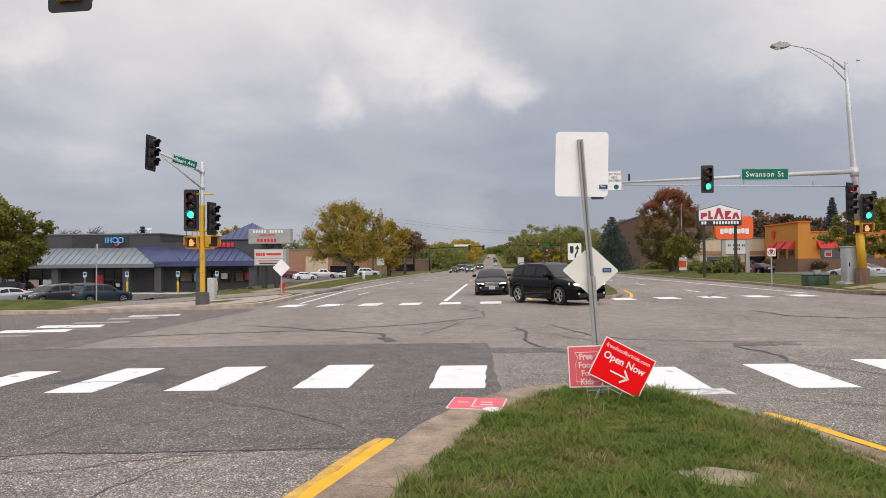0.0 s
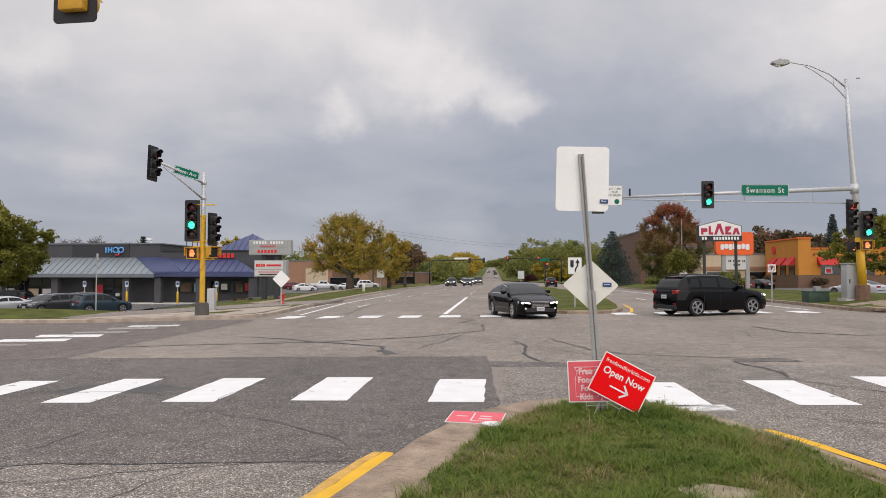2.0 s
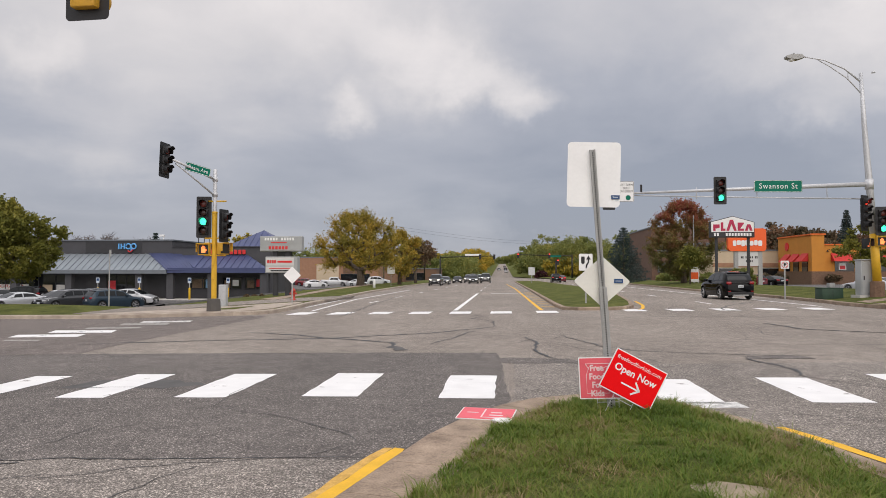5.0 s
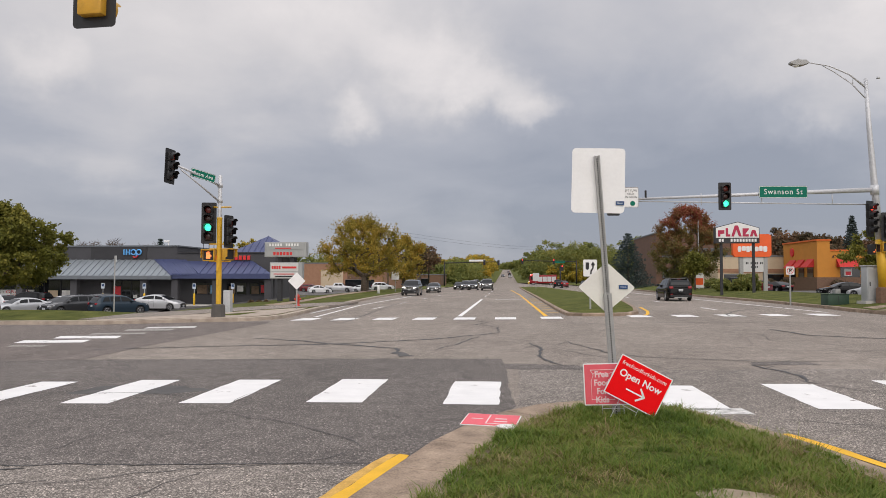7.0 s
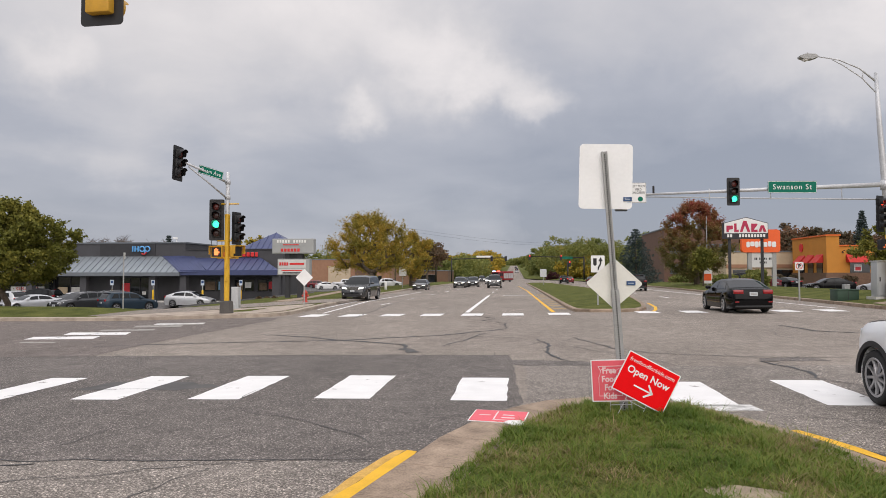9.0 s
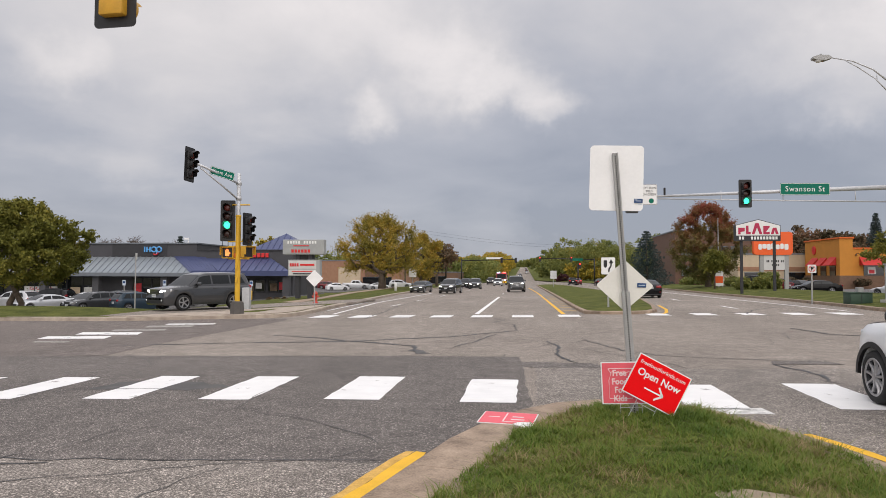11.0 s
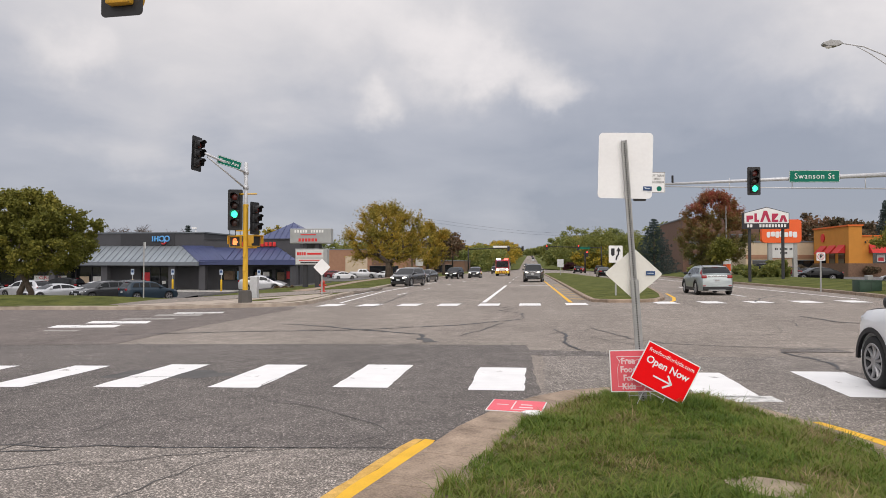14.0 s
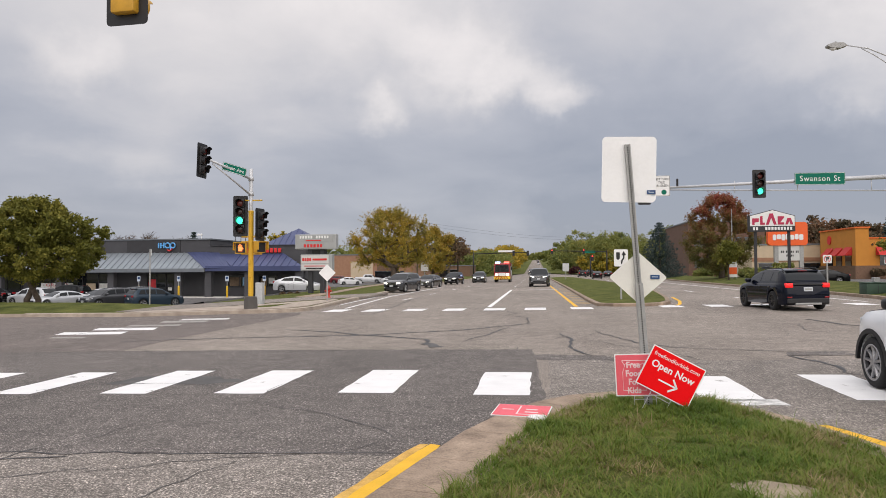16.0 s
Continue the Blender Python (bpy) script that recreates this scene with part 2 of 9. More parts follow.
M["concrete_pale"] = mat("concrete_weathered", (0.34, 0.27, 0.215), 0.9, spread=0.25, scale=2.2, fine_scale=50, bump=0.3, second=(0.44, 0.37, 0.30), per_object=0.06)
M["concrete_grey"] = mat("concrete_grey", (0.095, 0.088, 0.08), 0.9, spread=0.22, scale=3, fine_scale=60, bump=0.3)
M["pale_concrete"] = mat("pale_concrete", (0.52, 0.50, 0.46), 0.9, spread=0.12, scale=2, fine_scale=60)
M["grass"] = mat("grass_turf", (0.062, 0.088, 0.02), 0.95, spread=0.35, scale=0.9, fine_scale=14, bump=0.9, bump_scale=30, second=(0.135, 0.14, 0.04), bump_distance=0.08, spec=0.1)


def wear(m, scale, low, high, under, amount=1.0):
    """Flaked spots through which the surface below shows."""
    nt = m.node_tree
    b = nt.nodes["Principled BSDF"]
    old = b.inputs["Base Color"].links[0].from_socket
    tc, n = nt.nodes.new("ShaderNodeTexCoord"), nt.nodes.new("ShaderNodeTexNoise")
    n.inputs["Scale"].default_value, n.inputs["Detail"].default_value, n.inputs["Roughness"].default_value = scale, 9, 0.68
    nt.links.new(tc.outputs["Object"], n.inputs["Vector"])
    r = nt.nodes.new("ShaderNodeMapRange")
    r.inputs["From Min"].default_value, r.inputs["From Max"].default_value = low, high
    r.inputs["To Min"].default_value, r.inputs["To Max"].default_value = 0, amount
    nt.links.new(n.outputs["Fac"], r.inputs["Value"])
    c = nt.nodes.new("ShaderNodeMix")
    c.data_type = "RGBA"
    nt.links.new(r.outputs[0], c.inputs["Factor"])
    nt.links.new(old, c.inputs["A"])
    c.inputs["B"].default_value = (*under, 1)
    nt.links.new(c.outputs["Result"], b.inputs["Base Color"])


wear(M["paint_white"], 2.6, 0.62, 0.67, (0.22, 0.19, 0.165), 0.8)
wear(M["paint_yellow"], 3.0, 0.63, 0.68, (0.30, 0.22, 0.12), 0.7)
wear(M["concrete"], 9.0, 0.54, 0.70, (0.13, 0.095, 0.068), 0.6)
M["soil"] = mat("bare_soil", (0.36, 0.29, 0.215), 0.95, spread=0.3, scale=6, fine_scale=60, bump=0.6, spec=0.1)
M["lot"] = asphalt("lot_asphalt", (0.12, 0.115, 0.112), (0.22, 0.21, 0.20), 0.3, 60)


# ---------------- helpers for meshes ----------------
def finish(name, bm, material, smooth=False, auto=None):
    bmesh.ops.recalc_face_normals(bm, faces=bm.faces)
    me = bpy.data.meshes.new(name)
    bm.to_mesh(me)
    bm.free()
    for m in (material if isinstance(material, (list, tuple)) else [material]):
        me.materials.append(m)
    if smooth or auto:
        me.polygons.foreach_set("use_smooth", [True] * len(me.polygons))
    if auto:
        me.set_sharp_from_angle(angle=radians(auto))
    return me


def thing(name, bm, material, label, category, group="", kind="", at=None, smooth=False, auto=None):
    ob = new(name, finish(name, bm, material, smooth, auto))
    if at is not None:
        ob.matrix_world = at
    return tagged(ob, label, category, group, kind)


def base(name, m, label, category, group="", kind=""):
    ob = new(name)
    ob.empty_display_size = 0.2
    ob.matrix_world = m
    return tagged(ob, label, category, group, kind)


def part(name, bm, material, parent, label="", m=None, smooth=False, auto=None):
    ob = new(name, finish(name, bm, material, smooth, auto))
    ob.parent = parent
    if m is not None:
        ob.matrix_basis = m
    return tagged(ob, label) if label else ob


def pieces(name, bm, material, parent, label=""):
    """Each loose piece of a bmesh becomes a part of its own."""
    bm.faces.ensure_lookup_table()
    bm.faces.index_update()
    seen = set()
    for f in bm.faces:
        if f.index in seen:
            continue
        seen.add(f.index)
        stack, island = [f], []
        while stack:
            g = stack.pop()
            island.append(g)
            for e in g.edges:
                for h in e.link_faces:
                    if h.index not in seen:
                        seen.add(h.index)
                        stack.append(h)
        one, made = bmesh.new(), {}
        for g in island:
            one.faces.new([made.setdefault(v, None) or made.update({v: one.verts.new(v.co)}) or made[v] for v in g.verts])
        part(name, one, material, parent, label)
    bm.free()


def share(name, mesh, parent, m=None, label=""):
    ob = new(name, mesh)
    ob.parent = parent
    if m is not None:
        ob.matrix_basis = m
    return tagged(ob, label) if label else ob


def box(bm, x0, x1, y0, y1, z0, z1, bevel=0.0, m=None, mi=0):
    vs = [bm.verts.new((x, y, z)) for x in (x0, x1) for y in (y0, y1) for z in (z0, z1)]
    fs = [bm.faces.new([vs[i] for i in f]) for f in ((0, 1, 3, 2), (4, 6, 7, 5), (0, 4, 5, 1), (2, 3, 7, 6), (0, 2, 6, 4), (1, 5, 7, 3))]
    for f in fs:
        f.material_index = mi
    if m is not None:
        bmesh.ops.transform(bm, matrix=m, verts=vs)
    if bevel:
        es = list({e for f in fs for e in f.edges})
        bmesh.ops.bevel(bm, geom=es, offset=bevel, segments=2, affect="EDGES", profile=0.5, clamp_overlap=True)
    return bm


def tube(bm, pts, radii, n=10, cap=True, mi=0):
    """A round bar along a polyline."""
    pts = [Vector(p) for p in pts]
    radii = radii if isinstance(radii, (list, tuple)) else [radii] * len(pts)
    rings = []
    ref = Vector((0, 0, 1)) if abs((pts[-1] - pts[0]).normalized().z) < 0.9 else Vector((1, 0, 0))
    for i, p in enumerate(pts):
        d = (pts[min(i + 1, len(pts) - 1)] - pts[max(i - 1, 0)]).normalized()
        u = d.cross(ref).normalized()
        v = d.cross(u)
        rings.append([bm.verts.new(p + (u * math.cos(a) + v * math.sin(a)) * radii[i]) for a in (2 * math.pi * k / n for k in range(n))])
    for a, b in zip(rings, rings[1:]):
        for k in range(n):
            bm.faces.new((a[k], a[(k + 1) % n], b[(k + 1) % n], b[k])).material_index = mi
    if cap:
        bm.faces.new(rings[0][::-1]).material_index = mi
        bm.faces.new(rings[-1]).material_index = mi
    return bm


def lathe(bm, prof, n=24, axis="z", mi=0, cap=True):
    """Spins (radius, height) points about an axis."""
    rings = []
    for r, h in prof:
        ring = []
        for k in range(n):
            a = 2 * math.pi * k / n
            c, s = r * math.cos(a), r * math.sin(a)
            ring.append(bm.verts.new({"z": (c, s, h), "y": (c, h, s), "x": (h, c, s)}[axis]))
        rings.append(ring)
    for a, b in zip(rings, rings[1:]):
        for k in range(n):
            bm.faces.new((a[k], a[(k + 1) % n], b[(k + 1) % n], b[k])).material_index = mi
    if cap:
        bm.faces.new(rings[0]).material_index = mi
        bm.faces.new(rings[-1]).material_index = mi
    return bm


def prism(bm, outline, y0, y1, mi=0, plane="xz"):
    """Extrudes a flat outline. plane xz: along y; plane xy: along z."""
    def put(p, d):
        return (p[0], d, p[1]) if plane == "xz" else (p[0], p[1], d)
    a = [bm.verts.new(put(p, y0)) for p in outline]
    b = [bm.verts.new(put(p, y1)) for p in outline]
    n = len(a)
    bm.faces.new(a).material_index = mi
    bm.faces.new(b[::-1]).material_index = mi
    for i in range(n):
        bm.faces.new((a[i], b[i], b[(i + 1) % n], a[(i + 1) % n])).material_index = mi
    return bm


def rounded(w, h, r, n=5, cx=0.0, cz=0.0):
    pts = []
    for sx, sz, a0 in ((1, 1, 0), (-1, 1, 90), (-1, -1, 180), (1, -1, 270)):
        for k in range(n + 1):
            a = radians(a0 + 90 * k / n)
            pts.append((cx + sx * (w / 2 - r) + r * math.cos(a), cz + sz * (h / 2 - r) + r * math.sin(a)))
    return pts


def writing(name, text, size, material, parent, m, depth=0.004, width=None, label="", bold=0.0, spacing=1.0):
    """Raised letters in the built-in font, turned into a mesh, centred on m; they read along local x and face local -y."""
    cu = bpy.data.curves.new(name, "FONT")
    cu.body, cu.size, cu.extrude, cu.align_x, cu.align_y, cu.offset, cu.resolution_u, cu.space_character = text, size, depth, "CENTER", "CENTER", bold, 3, spacing
    tmp = bpy.data.objects.new(name, cu)
    me = bpy.data.meshes.new_from_object(tmp)
    bpy.data.objects.remove(tmp)
    if width:
        xs = [v.co.x for v in me.vertices]
        k = width / (max(xs) - min(xs))
        me.transform(Matrix.Diagonal((k, 1, 1, 1)))
    me.transform(pose(0, 0, 0, 90, 0, 0))
    me.materials.clear()
    me.materials.append(material)
    ob = new(name, me)
    ob.parent = parent
    ob.matrix_basis = m
    if label:
        tagged(ob, label)
    return ob


def clamp(v, a, b):
    return max(a, min(b, v))


def smooth(a, b, v):
    k = clamp((v - a) / (b - a), 0, 1)
    return k * k * (3 - 2 * k)


def gz(x, y):
    """Height of the carriageways: a gentle cross fall, a dip, then the far hill."""
    z = 0.012 * clamp(x, -45, 45) - 0.0045 * clamp(y - 25, 0, 125)
    if y > 230:
        z += 0.0205 * min(y - 230, 500)
    return z


# ---------------- ground and carriageways ----------------
def lerp_line(rows, v):
    for (a, p), (b, q) in zip(rows, rows[1:]):
        if v <= b:
            return p + (q - p) * clamp((v - a) / (b - a), 0, 1)
    return rows[-1][1]


KERB_W = [(27, -9.5), (29, -9.4), (36, -10.1), (41, -10.5), (63, -12.0), (95, -13.3), (150, -13.3), (195, -12.5), (236, -4.0), (900, -3.6)]
KERB_E = [(30, 14.6), (34, 15.2), (44, 15.8), (60, 15.8), (103, 17.5), (190, 15.5), (236, 3.6), (900, 3.0)]
YS = [-60, -20, -5, 0, 4, 8, 12, 16, 20, 24, 27, 30, 34, 40, 50, 63, 80, 95, 120, 150, 190, 195, 212, 224, 236, 260, 320, 420, 560, 730, 900]


def sheet(name, xs_of, ys, height, material, label, category, cols=10):
    bm = bmesh.new()
    rows = []
    for y in ys:
        x0, x1 = xs_of(y)
        rows.append([bm.verts.new((x, y, height(x, y))) for x in (x0 + (x1 - x0) * k / cols for k in range(cols + 1))])
    for a, b in zip(rows, rows[1:]):
        for k in range(cols):
            bm.faces.new((a[k], a[k + 1], b[k + 1], b[k]))
    return thing(name, bm, material, label, category, kind="structure")


# the junction and both carriageways are one sheet, the wide land lies under it
JY = [-60, -20, -5, 0, 4, 8, 12, 16, 20, 24, 28.5]
bm = bmesh.new()
jx = [-130, -90, -60, -45, -30, -20, -13, -9, -5, 0, 5, 9, 15, 20, 30, 45, 60, 90, 130]
grid = [[bm.verts.new((x, y, gz(x, y))) for x in jx] for y in JY]
for a, b in zip(grid, grid[1:]):
    for k in range(len(jx) - 1):
        bm.faces.new((a[k], a[k + 1], b[k + 1], b[k]))
thing("road_junction", bm, M["asphalt"], "worn grey asphalt junction with sealed cracks", "road", kind="structure")
sheet("road", lambda y: (lerp_line(KERB_W, y) - 0.3, lerp_line(KERB_E, y) + 0.3), [28.5] + [y for y in YS if y > 28.5], gz, M["asphalt"],
      "long grey asphalt avenue climbing a far hill", "road", 8)

bm = bmesh.new()
gx = [-2500, -900, -400, -200, -140, -100, -70, -45, -25, 0, 25, 45, 70, 100, 140, 200, 400, 900, 2500]
gy = [-2500, -800, -300, -100, -40, 0, 30, 60, 100, 150, 230, 300, 420, 560, 730, 1000, 1600, 2500]
grid = [[bm.verts.new((x, y, gz(x, y) - 2.2 + (0 if abs(x) < 50 else 0.0))) for x in gx] for y in gy]
for a, b in zip(grid, grid[1:]):
    for k in range(len(gx) - 1):
        bm.faces.new((a[k], a[k + 1], b[k + 1], b[k]))
thing("ground", bm, M["grass"], "wide green land reaching the horizon", "ground", kind="structure")


# the north kerb of the side street, by x
KERB_S = [(-400, 25.05), (-24, 25.05), (-19, 24.95), (-15, 24.75), (-12.2, 25.9), (-10.4, 26.6), (-9.5, 27.4)]


def west_z(x, y):
    """The north-west land: a kerb-high verge that falls to the restaurant's car park."""
    far = min(max(0, lerp_line(KERB_W, y) - x), max(0, y - lerp_line(KERB_S, x)))
    return gz(max(x, -20), y) + 0.13 + 0.05 * smooth(0, 3, far) + 0.2 * smooth(0.5, 4.5, far) * smooth(-15.5, -20, x) - 1.0 * smooth(4.5, 13, far) * smooth(-8, -26, x) - 0.45 * clamp((y - 40) / 4, 0, 1) * clamp((65 - y) / 10, 0, 1) * clamp((-24 - x) / 4, 0, 1)


def east_z(x, y):
    far = min(max(0, x - lerp_line(KERB_E, y)), max(0, y - 27))
    return gz(x, y) + 0.13 + 0.28 * smooth(0, 4, far) - 0.8 * smooth(6, 13, far)


def quarter(name, side, kerb, corner, height, material, label):
    """Land beyond a street corner: strips that follow the kerb round the corner, then out to the distance."""
    bm = bmesh.new()
    fr = [0, 0.03, 0.08, 0.16, 0.3, 0.5, 0.75, 1.0]
    rows = []
    for p, q in kerb:
        rows.append([bm.verts.new((p[0] + (q[0] - p[0]) * f, p[1] + (q[1] - p[1]) * f, 0)) for f in fr])
    for a, b in zip(rows, rows[1:]):
        for k in range(len(fr) - 1):
            if (a[k].co - b[k].co).length < 1e-5:
                bm.faces.new((a[k], a[k + 1], b[k + 1]))
            elif (a[k + 1].co - b[k + 1].co).length < 1e-5:
                bm.faces.new((a[k], a[k + 1], b[k]))
            else:
                bm.faces.new((a[k], a[k + 1], b[k + 1], b[k]))
    cx, cy = corner
    xs = [cx + side * d for d in (0, 4, 9, 15, 25, 40, 60, 90, 140, 220, 400)]
    ys = [cy + d for d in (0, 4, 9, 15, 25, 40, 60, 90, 130, 180, 230, 300, 420, 560, 730, 860)]
    g = [[bm.verts.new((x, y, 0)) for x in xs] for y in ys]
    for a, b in zip(g, g[1:]):
        for k in range(len(xs) - 1):
            bm.faces.new((a[k], a[k + 1], b[k + 1], b[k]))
    bmesh.ops.remove_doubles(bm, verts=bm.verts, dist=0.001)
    for v in bm.verts:
        v.co.z = height(v.co.x, v.co.y)
    return thing(name, bm, material, label, "grass", kind="structure", smooth=True)


WY = [27.6, 29, 32, 36, 41, 50, 63, 80, 95, 120, 150, 190, 240, 300, 420, 560, 730, 895]
WC = (-24.0, 40.0)
west_kerb = [((x, lerp_line(KERB_S, x)), (x, WC[1])) for x in (-400, -220, -130, -90, -60, -45, -35, -28, -24)]
west_kerb += [((x, y), WC) for x, y in ((-19, 24.95), (-15, 24.75), (-12.2, 25.9), (-10.6, 26.5), (-9.9, 27.0), (-9.55, 27.6))]
west_kerb += [((lerp_line(KERB_W, y), y), (WC[0], max(y, WC[1]))) for y in WY[1:]]
quarter("verge_northwest", -1, west_kerb, WC, west_z, M["grass"], "mown grass verge falling towards a car park")
EC = (29.0, 42.0)
east_kerb = [((x, 22.0), (x, EC[1])) for x in (400, 220, 130, 90, 60, 45, 35, 29)]
east_kerb += [((x, y), EC) for x, y in ((24, 22.2), (20, 23.0), (17.5, 24.5), (15.8, 27), (14.9, 30))]
east_kerb += [((lerp_line(KERB_E, y), y), (EC[0], max(y, EC[1]))) for y in (32, 34, 38, 44, 52, 60, 80, 103, 130, 170, 240, 300, 420, 560, 730, 895)]
quarter("verge_northeast", 1, east_kerb, EC, east_z, M["grass"], "mown grass verge beside the avenue")


def kerb_run(name, pts, width, height, parent_label, inner=None, material=None, step=1.5, reach=90):
    """Kerb stones along a line on the carriageway, each its own block with a rounded top edge. The stone lies to the left of the way."""
    holder = base(name, pose(0, 0, 0), parent_label, "kerb", kind="structure")
    path = [Vector((*p, 0)) for p in pts]
    marks = []
    for a, b in zip(path, path[1:]):
        n = max(1, round((b - a).length / step))
        marks += [a.lerp(b, k / n) for k in range(n)]
    marks.append(path[-1])
    for i, (a, b) in enumerate(zip(marks, marks[1:])):
        d = (b - a).normalized()
        nrm = Vector((-d.y, d.x, 0))
        prev = (a - marks[i - 1]).normalized() if i else d
        nxt = (marks[i + 2] - b).normalized() if i + 2 < len(marks) else d
        bmx = bmesh.new()
        ends = []
        for p, dd, s in ((a, (d + prev).normalized(), 0.004), (b, (d + nxt).normalized(), -0.004)):
            side = Vector((-dd.y, dd.x, 0))
            q = p + d * s
            z = gz(q.x, q.y)
            wd = width(q.x, q.y) if callable(width) else width
            ht = height(q.x, q.y) if callable(height) else height
            prof = ((0, -0.06), (0, ht - 0.035), (0.012, ht - 0.012), (0.035, ht), (wd, ht + 0.004), (wd, -0.06))
            ends.append([bmx.verts.new(q + side * w + Vector((0, 0, z + h))) for w, h in prof])
        n = len(ends[0])
        for k in range(n - 1):
            bmx.faces.new((ends[0][k], ends[0][k + 1], ends[1][k + 1], ends[1][k]))
        bmx.faces.new(ends[0])
        bmx.faces.new(ends[1][::-1])
        part("kerb_stone", bmx, material or M["concrete"], holder)
    return holder
# ---------------- kerbs, islands, markings ----------------
wk = [p for p, q in west_kerb if p[0] > -60 and p[1] < 160]
kerb_run("kerb_northwest", [(x, y) for x, y in wk], 0.32, 0.14, "weathered tan concrete kerb round the street corner", step=2.4, material=M["concrete_pale"])
ek = [p for p, q in east_kerb if p[0] < 60 and p[1] < 130]
kerb_run("kerb_northeast", [(x, y) for x, y in reversed(ek)], 0.32, 0.14, "weathered concrete kerb beside the avenue", step=3)


# near median: west kerb line, rounded nose, east kerb line
NEAR_KERB = [(-2.55, -6.0), (-1.78, 1.0), (-1.33, 4.0), (-0.95, 5.6), (-0.72, 6.55), (-0.42, 7.35), (-0.05, 8.0), (0.35, 8.45), (0.9, 8.72), (1.5, 8.75),
             (2.05, 8.5), (2.45, 8.05), (2.72, 7.45), (2.95, 6.7), (3.2, 5.6), (3.6, 3.5), (4.1, 0.5), (5.2, -6.0)]
def near_height(x, y):
    return 0.10 - 0.075 * smooth(1.5, 2.6, x)


def near_width(x, y):
    return 0.70 - 0.25 * smooth(0.6, 2.4, x) if x < 2.6 else 0.32


kerb_run("kerb_near_median", [p for p in reversed(NEAR_KERB)], near_width, near_height, "broad worn tan concrete kerb round the grass median", step=0.9)


def inset(pts, d):
    out = []
    for i, p in enumerate(pts):
        a, b = Vector(pts[max(i - 1, 0)]), Vector(pts[min(i + 1, len(pts) - 1)])
        t = (b - a).normalized()
        dd = d(*p) - 0.03 if callable(d) else d
        out.append((p[0] + t.y * dd, p[1] - t.x * dd))
    return out


def near_z(x, y):
    e = min(abs(x - lerp_line([(p[1], p[0]) for p in NEAR_KERB[:8]], y)), abs(lerp_line([(p[1], p[0]) for p in reversed(NEAR_KERB[10:])], y) - x), max(0.0, 8.6 - y))
    return gz(x, y) + 0.005 + near_height(x, y) + 0.075 * smooth(0.35, 1.6, e) + 0.012 * noise.noise(Vector((x * 1.3, y * 1.3, 0)))


inner = inset(NEAR_KERB, near_width)
bm = bmesh.new()
half_n = len(inner) // 2
left_side, right_side = inner[:half_n], inner[half_n:][::-1]
cols = 26


def resample(pts, ys):
    line = sorted((p[1], p[0]) for p in pts)
    return [lerp_line(line, y) for y in ys]


ny = [-6, -3, 0, 1.5, 3, 4, 4.6, 5.2, 5.8, 6.4, 7.0, 7.3, 7.5, 7.7, 7.85, 7.95, 8.0]
lx, rx = resample(left_side, ny), resample(right_side, ny)
rows = [[bm.verts.new((a + (b - a) * k / cols, y, near_z(a + (b - a) * k / cols, y))) for k in range(cols + 1)] for a, b, y in zip(lx, rx, ny)]
for a, b in zip(rows, rows[1:]):
    for k in range(cols):
        bm.faces.new((a[k], a[k + 1], b[k + 1], b[k]))
thing("median_near", bm, M["grass"], "grassy median island with a bare patch of soil", "grass", kind="structure", smooth=True)

# far median
FAR_KERB = [(2.45, 140), (2.5, 80), (2.5, 60), (2.45, 45), (2.42, 33), (2.5, 29.6), (3.1, 29.0), (4.4, 28.9), (5.2, 29.5), (5.75, 31), (6.4, 35), (7.2, 42), (8.2, 52), (8.6, 62), (8.6, 80), (7.5, 140)]
kerb_run("kerb_far_median", FAR_KERB, 0.2, 0.13, "narrow concrete kerb round the far grass median", step=2.6)
fin = inset(FAR_KERB, -0.18)
half_n = 7
fy = [29.12, 29.5, 30, 31.5, 34, 38, 44, 52, 62, 80, 110, 140]
flx = [lerp_line(sorted((p[1], p[0]) for p in fin[:half_n]), y) for y in fy]
frx = [lerp_line(sorted((p[1], p[0]) for p in fin[half_n:]), y) for y in fy]
bm = bmesh.new()
rows = [[bm.verts.new((a + (b - a) * k / 6, y, gz(a + (b - a) * k / 6, y) + 0.132 + 0.1 * smooth(29.1, 31.8, y) * math.sin(math.pi * k / 6))) for k in range(7)] for a, b, y in zip(flx, frx, fy)]
for a, b in zip(rows, rows[1:]):
    for k in range(6):
        bm.faces.new((a[k], a[k + 1], b[k + 1], b[k]))
thing("median_far", bm, M["grass"], "narrow mown grass median in the avenue", "grass", kind="structure", smooth=True)


def paint(name, pts, label, material=None, lift=0.006, group="", ragged=0.0, thick=0.0):
    """A painted shape on the carriageway: an outline with slightly uneven edges, over the road's own height."""
    bm = bmesh.new()
    out = []
    for a, b in zip(pts, pts[1:] + pts[:1]):
        n = max(1, int(math.dist(a, b) / 0.22)) if ragged else max(1, int(math.dist(a, b) / 12))
        for k in range(n):
            x, y = a[0] + (b[0] - a[0]) * k / n, a[1] + (b[1] - a[1]) * k / n
            out.append((x + random.uniform(-ragged, ragged), y + random.uniform(-ragged, ragged)))
    bm.faces.new([bm.verts.new((x, y, gz(x, y) + lift)) for x, y in out])
    ob = thing(name, bm, material or M["paint_white"], label, "road marking", group, "structure")
    return ob


